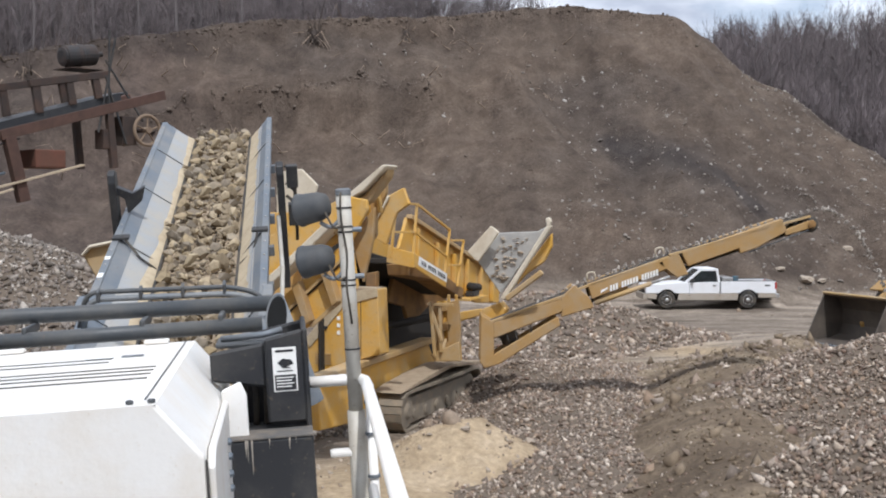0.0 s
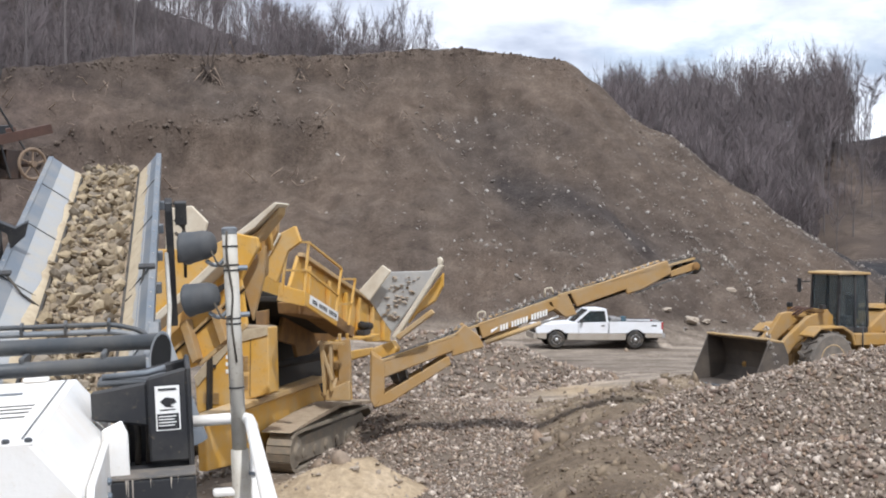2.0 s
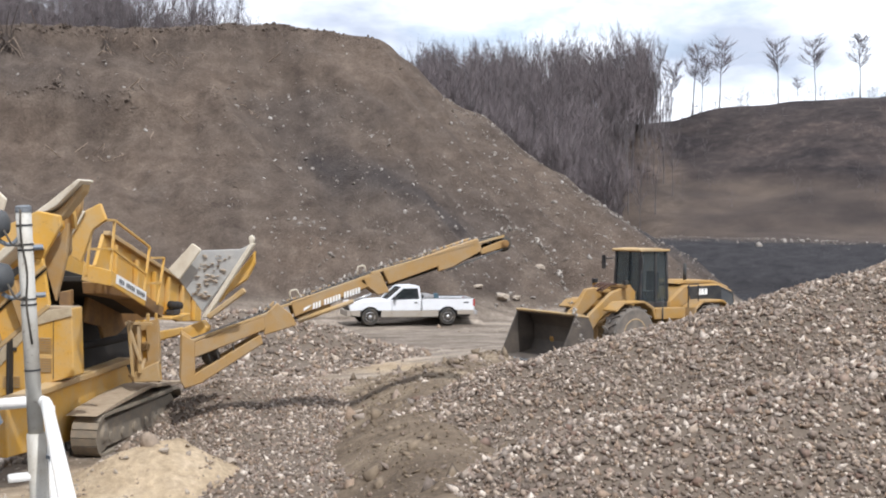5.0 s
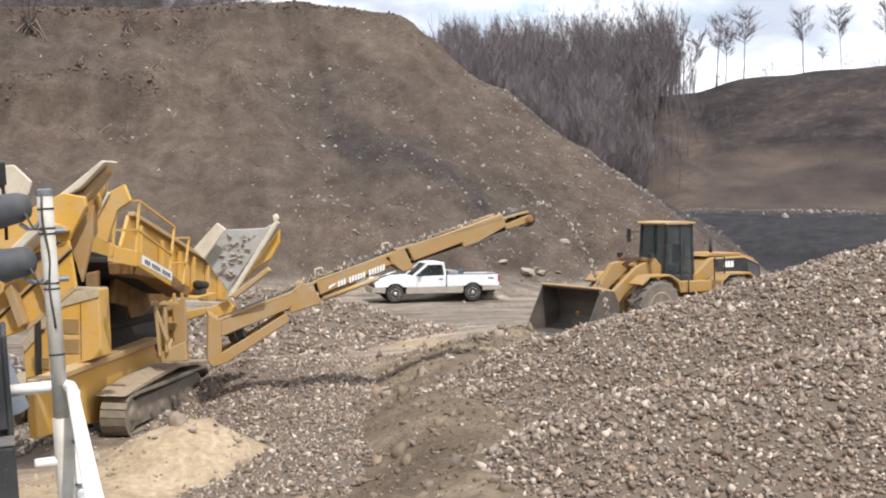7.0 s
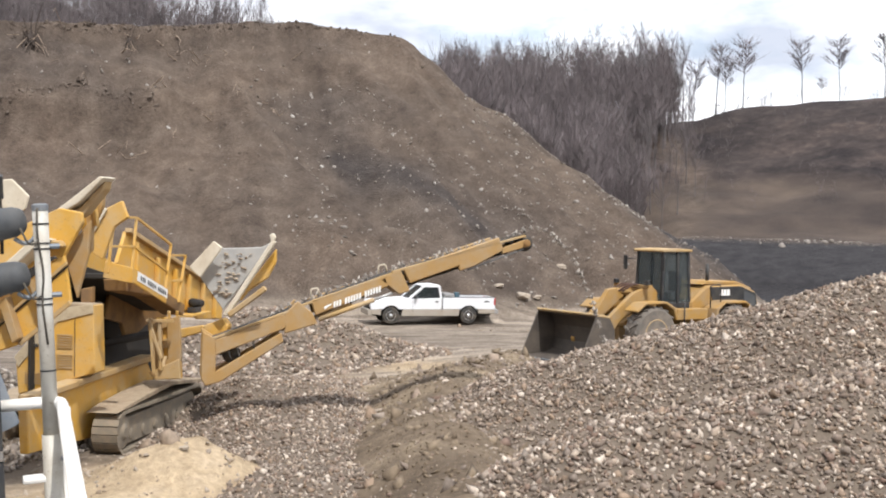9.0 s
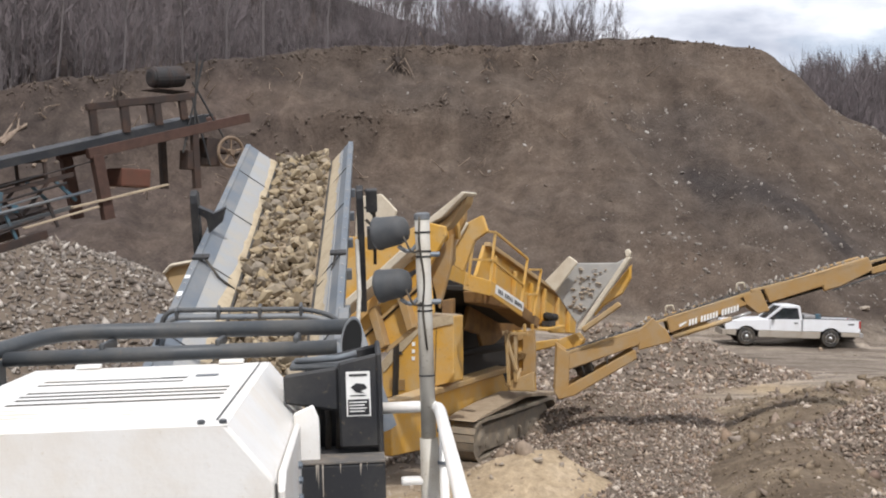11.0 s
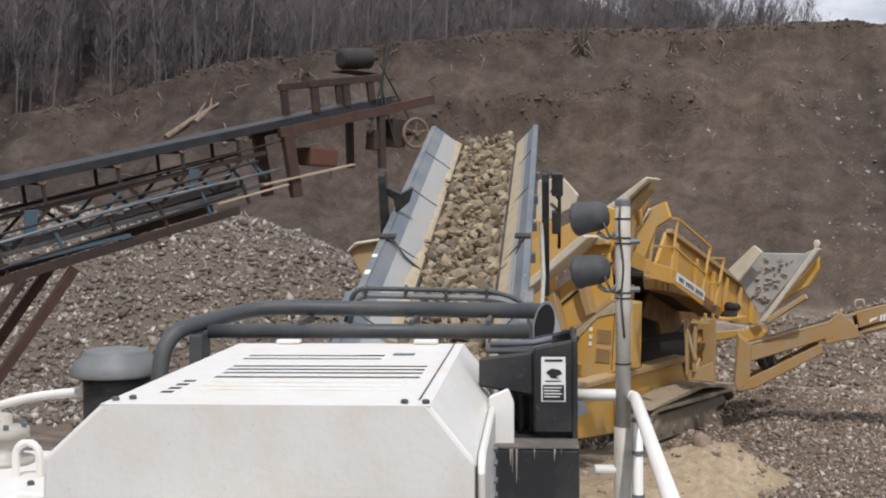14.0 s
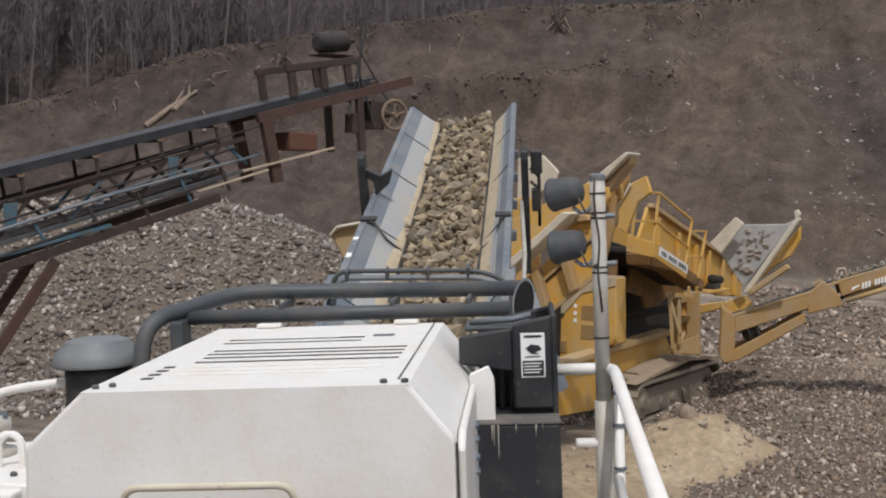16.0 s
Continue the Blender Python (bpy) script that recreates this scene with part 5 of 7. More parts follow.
    plate("jaw_plate", "x", -0.95, -0.85, [(1.82, 3.10), (3.67, 3.12), (5.1, 2.95), (5.16, 2.33), (4.07, 2.33), (3.59, 2.18), (2.75, 1.99), (2.48, 2.42), (1.57, 2.59)], M_UNDER, sm, "rusty plate with a jagged edge, its brown darkened for shade", 0.02)
    plate("hinge_block", "y", 2.6, 2.9, [(0.97, 2.4), (1.41, 2.58), (1.54, 2.42), (1.48, 2.24), (0.94, 2.12)], M_YEL, sm, "", 0.02)
    plate("support_arm", "y", 3.2, 3.3, [(-0.03, 2.22), (0.76, 2.37), (0.77, 2.21), (-0.0, 1.98)], M_YEL, sm, "", 0.02)
    plate("skirt_plate", "y", 1.8, 1.88, [(0.03, 1.43), (0.72, 1.75), (0.76, 1.31), (0.17, 1.28)], M_YELD, sm, "", 0.02)
    plate("side_skirt", "y", 2.0, 2.06, [(0.84, 3.71), (1.39, 4.29), (1.59, 4.15), (1.1, 3.49)], M_PALE, sm, "pale steel side skirt", 0.02)
    plate("belt", "y", 2.3, 2.35, [(0.99, 3.48), (1.49, 4.13), (2.37, 4.17), (2.63, 4.31), (1.52, 2.79)], M_BELT, sm, "grey rubber belt", 0.02)
    plate("side_rail", "y", 1.7, 1.82, [(1.7, 2.72), (2.75, 4.32), (2.86, 4.3), (1.82, 2.7)], M_PALE, sm, "", 0.02)
    plate("side_frame", "y", 1.95, 2.05, [(2.01, 3.15), (2.79, 4.15), (2.79, 3.86), (2.61, 3.52), (2.2, 3.24), (2.01, 3.01)], M_YEL, sm, "", 0.02)
    plate("strut", "y", 1.6, 1.7, [(1.83, 2.77), (2.63, 3.37), (2.7, 3.28), (1.91, 2.68)], M_YELD, sm, "", 0.02)
    plate("tip_knob", "y", 1.7, 1.8, [(2.71, 4.44), (2.79, 4.49), (2.85, 4.4), (2.81, 4.3), (2.74, 4.3)], M_PALE, sm, "", 0.02)
    # engine house louvres and doors
    for z0 in (1.75, 2.15):
        for k in range(6):
            block("louvre", (-0.98, -0.425, z0 + 0.05 * k), (-0.66, -0.405, z0 + 0.05 * k + 0.022), M_YELD, sm, bev=0)
    for k in range(5):
        block("louvre", (-1.66, -0.425, 1.42 + 0.05 * k), (-1.30, -0.405, 1.42 + 0.05 * k + 0.022), M_YELD, sm, bev=0)
    block("door_seam", (-0.62, -0.415, 1.6), (-0.61, -0.403, 2.9), M_BLK, sm, bev=0)
    for z in (2.35, 2.2, 2.05):
        block("sticker", (-1.16, -0.415, z), (-1.09, -0.403, z + 0.08), M_PAPER, sm, bev=0)
    block("latch", (-1.45, -0.43, 2.15), (-1.38, -0.40, 2.22), M_BLK, sm)
    # Flat strip on the house front, shaped to fit the view of a sloping roof.
    plate("roof_dust", "y", -0.425, -0.402, [(-1.88, 1.94), (-1.06, 2.92), (-0.24, 3.04), (-0.23, 2.86), (-0.98, 2.66), (-1.80, 1.74)], M_SANDY, sm, "tan dust strip on the upright front, shaped to look like the sloping roof", 0.01)
    block("house_roof_dust", (-0.98, -0.38, 2.96), (-0.26, 0.08, 3.035), M_MUD, sm, "tan dust on the roof", 0.02)
    # walkway rails
    for a, b in (((0.43, -1.0, 4.76), (0.32, -1.0, 3.7)), ((0.36, 0.27, 4.76), (0.36, 0.04, 3.55)), ((0.36, 2.2, 4.19), (0.36, 1.82, 2.97)), ((0.36, 3.10, 3.93), (0.36, 2.70, 2.9))):
        part("rail_post", beam(bmesh.new(), a, b, 0.05, 0.05, (0, 1, 0), 0.006), M_YEL, sm)
    for a, b in (((0.43, -1.0, 4.76), (0.36, 0.27, 4.76)), ((0.36, 0.27, 4.76), (0.36, 2.2, 4.19)), ((0.38, -1.0, 4.2), (0.36, 0.14, 4.18)), ((0.36, 0.18, 4.18), (0.36, 2.02, 3.6)),
                 ((0.36, 2.34, 3.95), (0.36, 3.10, 3.93)), ((0.36, 2.05, 3.4), (0.36, 2.9, 3.38))):
        part("rail", beam(bmesh.new(), a, b, 0.045, 0.045, (0, 0, 1), 0.006), M_YEL, sm)
    # lettering on the kick plate, as plain bars
    plate("name_strip", "x", 0.382, 0.386, [(0.33, 3.67), (1.97, 3.22), (1.94, 3.03), (0.28, 3.49)], M_PAPER, sm, "white lettering strip", 0)
    for k in range(15):
        if k in (3, 9):
            continue
        y = 0.46 + 0.095 * k
        z = 3.585 - 0.275 * (y - 0.3)
        plate("text_bar", "x", 0.388, 0.391, [(y, z + 0.035), (y + 0.06, z + 0.018), (y + 0.055, z - 0.075), (y - 0.005, z - 0.058)], M_BLK, sm, bev=0)
    # ladder
    for a, b in (((0.40, 2.02, 2.75), (0.40, 2.20, 1.55)), ((0.40, 2.50, 2.72), (0.40, 2.80, 1.20))):
        part("ladder_rail", beam(bmesh.new(), a, b, 0.05, 0.06, (1, 0, 0), 0.006), M_YEL, sm)
    for k in range(4):
        z = 2.55 - 0.3 * k
        part("rung", beam(bmesh.new(), (0.40, 2.04 + 0.05 * k, z), (0.40, 2.54 + 0.07 * k, z), 0.04, 0.035, bev=0.004), M_YEL, sm)
    # ribs on the screen box
    for y, z, h in ((1.4, 4.25, 0.9), (2.6, 3.9, 0.95), (3.7, 3.6, 0.85), (4.6, 3.45, 0.85), (5.6, 3.2, 0.8), (6.5, 2.9, 0.65)):
        plate("rib", "x", -0.17, -0.06, [(y, z), (y + 0.12, z - 0.03), (y + 0.10, z - h), (y - 0.02, z - h)], M_YEL, sm)
    part("rim_channel", beam(bmesh.new(), (-0.12, 1.0, 4.5), (-0.12, 7.3, 2.85), 0.14, 0.09, bev=0.01), M_YELD, sm)
    plate("screen_side", "x", -1.9, -1.82, [(1.02, 4.48), (5.04, 3.51), (7.38, 2.76), (7.29, 2.17), (1.66, 3.41)], M_YEL, sm)
    # Inner plate and deck added near-black to carry the shade inside the machine.
    plate("inner_shade_plate", "x", -1.5, -1.45, [(-0.6, 4.1), (6.6, 2.9), (6.6, 1.0), (-0.6, 1.2)], M_GRIME_SHADE, sm)
    plate("inner_shade_deck", "x", -1.45, -0.3, [(0.3, 3.62), (3.6, 2.72), (3.6, 2.62), (0.3, 3.50)], M_GRIME_SHADE, sm)
    plate("inner_post", "y", 0.12, 0.28, [(-0.75, 3.3), (-0.50, 3.35), (-0.50, 1.5), (-0.75, 1.5)], M_UNDER, sm)
    bar("drive_shaft", [(-1.2, 1.2, 2.0), (-0.6, 3.4, 2.1)], 0.09, M_GRIME_SHADE, sm)
    block("valve_bank", (-0.1, 4.5, 2.53), (0.10, 4.95, 2.66), M_BLK, sm)
    bar("motor", [(0.02, 4.5, 2.78), (0.02, 5.1, 2.72)], 0.10, M_GRIME_SHADE, sm, sides=14)
    block("tray", (-0.15, 4.0, 2.46), (0.2, 5.4, 2.52), M_YEL, sm)
    # hopper insides
    block("hopper_floor", (-3.0, -4.3, 2.6), (-0.2, -3.4, 2.7), M_YELD, sm)
    plate("hopper_back", "y", -3.45, -3.4, [(-3.0, 2.6), (-0.4, 2.6), (-0.4, 4.6), (-3.0, 4.6)], M_YEL, sm)
    # lumps of wet fines on the short belt
    rng = np.random.default_rng(31)
    for k in range(46):
        u, w = rng.uniform(0.02, 0.98), rng.uniform(0.05, 0.9)
        x = 1.25 + 0.28 * u + (0.42 + 0.35 * u) * w
        z = 3.15 + 1.0 * u - 0.12 * w
        v, f = ROCKS[k % 10]
        ob = link_mesh("fines_lump", [(x + p[0] * 0.07, 2.27 + p[1] * 0.03, z + p[2] * 0.045) for p in v * rng.uniform(0.5, 1.2)], [tuple(int(i) for i in q) for q in f], M_ROCK)
        ob.parent = sm
    # crawler tracks
    for s, x0 in ((1, -0.30), (-1, -2.7)):
        tr = part("track_frame", slab(bmesh.new(), [(0.25, 0.12), (4.3, 0.12), (4.6, 0.45), (4.3, 0.72), (0.3, 0.66), (0.05, 0.4)], "x", x0 + 0.1, x0 + 0.42, 0.02), M_TRACK, sm, "dusty crawler frame")
        # track belt of linked pads
        loop = []
        for k in range(9):
            a = radians(90 + 22.5 * k)
            loop.append((0.15 + 0.40 * math.cos(a), 0.42 + 0.40 * math.sin(a)))
        for k in range(1, 12):
            loop.append((0.15 + 4.25 * k / 12, 0.02))
        for k in range(9):
            a = radians(-90 + 22.5 * k)
            loop.append((4.4 + 0.40 * math.cos(a), 0.44 + 0.40 * math.sin(a)))
        for k in range(1, 12):
            loop.append((4.4 - 4.25 * k / 12, 0.84 - 0.02 * math.sin(k * 0.26)))
        for (ya, za), (yb, zb) in zip(loop, loop[1:] + loop[:1]):
            part("track_pad", beam(bmesh.new(), (x0 + 0.26, ya, za), (x0 + 0.26, yb * 0.94 + ya * 0.06, zb * 0.94 + za * 0.06), 0.54, 0.07, (0, 0.02, 1) if abs(zb - za) < abs(yb - ya) else (0, 1, 0.02)), M_TRACK, tr)
        for k in range(6):
            part("roller", lathe(bmesh.new(), [(0.11, 0), (0.11, 0.02), (0.05, 0.03), (0.0, 0.03)], 14, pose(x0 + 0.42, 0.7 + 0.65 * k, 0.30, 0, 90, 0)), M_TRACK, tr)
        part("sprocket", lathe(bmesh.new(), [(0.33, 0), (0.33, 0.04), (0.18, 0.06), (0.10, 0.10)], 18, pose(x0 + 0.43, 0.17, 0.42, 0, 90, 0)), M_TRACK, tr)
        slab_c = slab(bmesh.new(), [(-0.25, 0.86), (0.3, 0.95), (1.8, 1.08), (2.8, 1.12), (4.9, 0.94), (4.9, 0.86), (2.8, 1.04), (0.3, 0.88)], "x", x0 - 0.15, x0 + 0.52, 0.01)
        part("track_cover", slab_c, M_MUD, tr, "dust-covered guard plate")
    for y in (1.0, 3.4):
        block("axle_beam", (-2.5, y, 0.45), (-0.2, y + 0.3, 0.85), M_YELD, sm)
    return sm


screening_machine()


# ---- side boom conveyor of the screening machine ----
BOOM_Y = 26.3


def boom_conveyor():
    bm_ = thing("boom_conveyor", pose(0, 0, 0), "long yellow folding boom conveyor throwing off fine stone", "conveyor")
    plate("lower_frame", "y", 26.3, 26.42, [(1.09, 2.19), (2.57, 2.73), (2.62, 2.44), (1.09, 1.84)], M_BOOM, bm_, "", 0.02)
    plate("strut", "y", 26.3, 26.42, [(1.09, 1.49), (2.5, 2.33), (2.55, 2.13), (1.23, 1.29), (0.89, 1.19)], M_BOOM, bm_, "", 0.02)
    plate("foot_plate", "y", 26.3, 26.42, [(0.82, 2.38), (1.11, 2.2), (1.11, 1.44), (0.9, 1.19), (0.8, 1.35)], M_BOOM, bm_, "", 0.02)
    plate("knuckle", "y", 26.3, 26.42, [(2.55, 2.73), (2.85, 3.01), (3.16, 2.76), (3.28, 2.52), (2.57, 2.31)], M_BOOM, bm_, "", 0.02)
    plate("middle_frame", "y", 26.3, 26.42, [(3.13, 3.03), (4.75, 3.57), (4.84, 3.35), (3.23, 2.7)], M_BOOM, bm_, "", 0.02)
    plate("knuckle", "y", 26.3, 26.42, [(4.64, 3.49), (5.09, 3.72), (5.32, 3.24), (5.07, 3.17)], M_BOOM, bm_, "", 0.02)
    plate("upper_frame", "y", 26.3, 26.42, [(5.16, 3.71), (7.33, 4.45), (7.45, 4.17), (6.77, 3.8), (6.43, 3.69), (6.41, 3.8), (5.31, 3.41)], M_BOOM, bm_, "", 0.02)
    plate("tip_arm", "y", 26.3, 26.42, [(7.38, 4.20), (7.90, 4.40), (8.02, 4.42), (8.06, 4.32), (7.98, 4.25), (7.42, 4.08)], M_BOOM, bm_, "", 0.015)
    plate("lower_belt_guard", "y", 26.400000000000002, 26.9, [(3.27, 2.67), (3.94, 3.0), (4.1, 2.92), (3.45, 2.69)], M_YELD, bm_, "", 0.02)
    plate("lower_frame", "y", 27.0, 27.12, [(1.09, 2.19), (2.57, 2.73), (2.62, 2.44), (1.09, 1.84)], M_BOOM, bm_, "", 0.02)
    plate("strut", "y", 27.0, 27.12, [(1.09, 1.49), (2.5, 2.33), (2.55, 2.13), (1.23, 1.29), (0.89, 1.19)], M_BOOM, bm_, "", 0.02)
    plate("foot_plate", "y", 27.0, 27.12, [(0.82, 2.38), (1.11, 2.2), (1.11, 1.44), (0.9, 1.19), (0.8, 1.35)], M_BOOM, bm_, "", 0.02)
    plate("knuckle", "y", 27.0, 27.12, [(2.55, 2.73), (2.85, 3.01), (3.16, 2.76), (3.28, 2.52), (2.57, 2.31)], M_BOOM, bm_, "", 0.02)
    plate("middle_frame", "y", 27.0, 27.12, [(3.13, 3.03), (4.75, 3.57), (4.84, 3.35), (3.23, 2.7)], M_BOOM, bm_, "", 0.02)
    plate("knuckle", "y", 27.0, 27.12, [(4.64, 3.49), (5.09, 3.72), (5.32, 3.24), (5.07, 3.17)], M_BOOM, bm_, "", 0.02)
    plate("upper_frame", "y", 27.0, 27.12, [(5.16, 3.71), (7.33, 4.45), (7.45, 4.17), (6.77, 3.8), (6.43, 3.69), (6.41, 3.8), (5.31, 3.41)], M_BOOM, bm_, "", 0.02)
    plate("tip_arm", "y", 27.0, 27.12, [(7.38, 4.20), (7.90, 4.40), (8.02, 4.42), (8.06, 4.32), (7.98, 4.25), (7.42, 4.08)], M_BOOM, bm_, "", 0.015)

    line = [(1.0, 2.16), (2.7, 2.80), (4.9, 3.62), (7.95, 4.50)]
    for (xa, za), (xb, zb) in zip(line, line[1:]):
        part("belt", beam(bmesh.new(), (xa, 26.71, za + 0.02), (xb, 26.71, zb + 0.02), 0.56, 0.02), M_RUBBER, bm_, "dark rubber belt")
        part("return_belt", beam(bmesh.new(), (xa + 0.2, 26.71, za - 0.32), (xb, 26.71, zb - 0.26), 0.5, 0.02), M_RUBBER, bm_)
        part("top_rail", beam(bmesh.new(), (xa, BOOM_Y + 0.05, za + 0.035), (xb, BOOM_Y + 0.05, zb + 0.0), 0.10, 0.05, bev=0.008), M_YELD, bm_)
        for k in range(5):
            u = (k + 0.5) / 5
            bar("idler", [(xa + (xb - xa) * u, 26.40, za + (zb - za) * u - 0.06), (xa + (xb - xa) * u, 27.0, za + (zb - za) * u - 0.06)], 0.05, M_DARK, bm_)
    bar("tail_pulley", [(7.97, 26.44, 4.33), (7.97, 26.98, 4.33)], 0.185, M_RUBBER, bm_, "worn head pulley", 20)
    part("pulley_hub", lathe(bmesh.new(), [(0.085, 0), (0.085, 0.03), (0.05, 0.035), (0.05, 0.05)], 14, pose(7.97, 26.29, 4.33, 90, 0, 0)), M_UNDER, bm_)
    for z in (0.115, -0.10):
        part("belt_edge", beam(bmesh.new(), (7.30, 26.36, 4.30 + z), (7.97, 26.36, 4.40 + 1.2 * z), 0.03, 0.022), M_RUBBER, bm_)
    for x, z in ((4.70, 3.66), (3.22, 3.13)):
        bar("hoop", bend([(x - 0.09, 26.34, z - 0.03), (x - 0.10, 26.34, z + 0.14), (x + 0.06, 26.34, z + 0.17), (x + 0.09, 26.34, z + 0.02)], 0.05), 0.018, M_PALE, bm_)
    for k in range(17):
        if k in (3, 10):
            continue
        x = 3.62 + 0.062 * k
        z = 2.925 + 0.345 * (x - 3.62)
        plate("text_bar", "y", 26.290, 26.296, [(x, z - 0.055), (x + 0.042, z - 0.040), (x + 0.042, z + 0.090), (x, z + 0.075)], M_PAPER, bm_, bev=0)
    plate("logo_shape", "y", 26.290, 26.296, [(3.42, 2.83), (3.56, 2.93), (3.58, 2.97), (3.42, 2.90)], M_PAPER, bm_, bev=0)
    bar("cylinder", [(3.3, 26.25, 2.62), (4.5, 26.25, 3.05)], 0.05, M_YELD, bm_)
    bar("cylinder_rod", [(4.5, 26.25, 3.05), (4.9, 26.25, 3.2)], 0.03, M_CHROME, bm_)
    for x in (1.35, 1.55, 1.9):
        bar("hose", bend([(x, 26.36, 2.2 + 0.3 * (x - 1.2)), (x + 0.02, 26.34, 1.95), (x + 0.1, 26.36, 1.72)], 0.1), 0.02, M_RUBBER, bm_)
    bar("foot_wheel", [(1.45, 26.5, 1.86), (1.45, 26.8, 1.86)], 0.2, M_RUBBER, bm_, sides=16)
    bar("return_roller", [(7.5, 26.38, 4.12), (7.5, 27.0, 4.12)], 0.05, M_DARK, bm_)
    bar("tension_rod", [(6.6, 26.28, 3.72), (7.9, 26.28, 4.20)], 0.014, M_DARK, bm_)
    return bm_


boom_conveyor()


# ---- the old rusty conveyor ----
M_IDLER = painted("idler_rust", (0.24, 0.175, 0.12), (0.13, 0.09, 0.065), 0.9, 0.9, 9.0)


M_RUSTM = painted("motor_grime", (0.030, 0.029, 0.030), (0.075, 0.050, 0.040), 0.9, 0.7, 6.0)


def old_conveyor():
    oc = thing("old_conveyor", pose(-9.3, 14.7, 0, 0, 0, -42.8), "derelict rusty truss conveyor with a black belt and faded blue paint", "conveyor")
    W = -0.95  # far side

    def put(y, z):
        """Stations to metres along the truss and height, crowded towards the drive end to fit the camera's view."""
        k = 1 / (0.8009 + 0.0295 * y)
        return (0.7386 * y - 0.05) * k, 4.70 + (z - 4.70) * k

    def chord(name, a, b, w, h, mat, x, label=""):
        return part(name, beam(bmesh.new(), (x, *put(*a)), (x, *put(*b)), w, h, bev=0.008), mat, oc, label)

    def crate(name, x0, x1, a, b, mat, label="", bev=0.01):
        (ya, za), (yb, zb) = put(*a), put(*b)
        return block(name, (x0, ya, za), (x1, yb, zb), mat, oc, label, bev)

    def lift(y):
        return 4.71 + 0.208 * y
    part("belt", beam(bmesh.new(), (W / 2, *put(-5, lift(-5) + 0.02)), (W / 2, *put(9.3, lift(9.3))), 0.96, 0.035), M_BELTBLK, oc, "black rubber belt sagging over idlers")
    part("belt_edge", beam(bmesh.new(), (0.03, *put(-5, lift(-5) - 0.02)), (0.03, *put(9.0, lift(9.0) - 0.03)), 0.03, 0.12), M_BELTBLK, oc, "worn dark belt edge")
    part("return_belt", beam(bmesh.new(), (W / 2, *put(-5, lift(-5) - 0.78)), (W / 2, *put(4.8, lift(4.8) - 0.82)), 0.8, 0.07), M_RUSTD, oc)
    for x in (0.0, W):
        chord("top_chord", (-5, lift(-5) - 0.36), (5.2, lift(5.2) - 0.40), 0.05, 0.07, M_RUSTD, x)
        chord("bottom_chord", (-5, lift(-5) - 0.72), (5.2, lift(5.2) - 0.86), 0.05, 0.06, M_DARK if x == 0 else M_RUSTD, x)
        chord("base_beam", (-5, lift(-5) - 1.02), (4.6, lift(4.6) - 1.12), 0.10, 0.12, M_RUSTD, x, "rusty base beam")
        for k, y in enumerate(np.arange(-4.6, 5.0, 0.62)):
            a, b = (y, lift(y) - (0.38 if k % 2 else 0.76)), (y + 0.58, lift(y + 0.58) - (0.78 if k % 2 else 0.38))
            chord("lattice", a, b, 0.04, 0.05, M_BLUE if (k * 7) % 5 == 0 else M_RUSTD, x)
        for k, y in enumerate(np.arange(-4.2, 5.2, 1.24)):
            chord("hanger", (y, lift(y) - 0.02), (y + 0.1, lift(y) - 0.40), 0.04, 0.05, M_RUSTD, x)
            if x == 0:
                part("idler_end", lathe(bmesh.new(), [(0.062, -0.02), (0.062, 0.02), (0.04, 0.022), (0.035, 0.012), (0.0, 0.012)], 14, pose(0.02, *put(y, lift(y) - 0.07), 0, 90, 0)), M_IDLER, oc, "tan dusty idler roller")
                part("idler", tube(bmesh.new(), [(0.0, *put(y, lift(y) - 0.08)), (W, *put(y, lift(y) - 0.08))], 0.06, 10), M_RUSTD, oc)
    for y in (0.5, 3.4):
        plate("blue_gusset", "x", 0.04, 0.06, [put(y, lift(y) - 0.36), put(y + 0.22, lift(y) - 0.34), put(y + 0.2, lift(y) - 0.62), put(y + 0.02, lift(y) - 0.64)], M_BLUE, oc, "faded blue gusset plate")
    chord("blue_patch", (0.3, lift(0.3) - 0.92), (2.3, lift(2.3) - 1.0), 0.135, 0.05, M_BLUE, 0)
    # legs of the truss
    for x in (0.02, W):
        chord("leg", (1.35, 3.80), (-1.0, 1.35), 0.11, 0.13, M_RUST, x, "rusty slanting leg")
        chord("leg", (0.55, 3.70), (-1.7, 1.35), 0.09, 0.10, M_RUSTD, x)
    # drive end
    for x in (0.04, W):
        chord("drive_beam", (5.5, 5.70), (10.6, 6.72), 0.12, 0.15, M_RUST, x, "rusty brown drive beam")
        chord("drive_post", (5.72, 5.70), (6.08, 4.78), 0.14, 0.17, M_RUST, x)
        chord("drive_post", (8.6, 6.3), (8.75, 5.35), 0.10, 0.11, M_RUSTD, x)
        chord("motor_beam", (6.25, 6.50), (8.6, 6.88), 0.09, 0.11, M_RUSTD, x)
        for y in (6.4, 7.35, 8.15):
            chord("motor_post", (y, 6.45 + 0.155 * (y - 5.9)), (y + 0.12, lift(y) + 0.05), 0.07, 0.12, M_RUSTD, x)
    part("motor", lathe(bmesh.new(), [(0.0, -0.31), (0.10, -0.31), (0.15, -0.29), (0.15, -0.26), (0.165, -0.25), (0.165, -0.05), (0.172, -0.04), (0.172, 0.02), (0.165, 0.03), (0.165, 0.24), (0.15, 0.26), (0.08, 0.29), (0.04, 0.29), (0.04, 0.4), (0.0, 0.4)], 20, pose(W / 2 + 0.3, *put(7.9, 7.12), -82, 0, 0)), M_RUSTM, oc, "dark rusty electric motor")
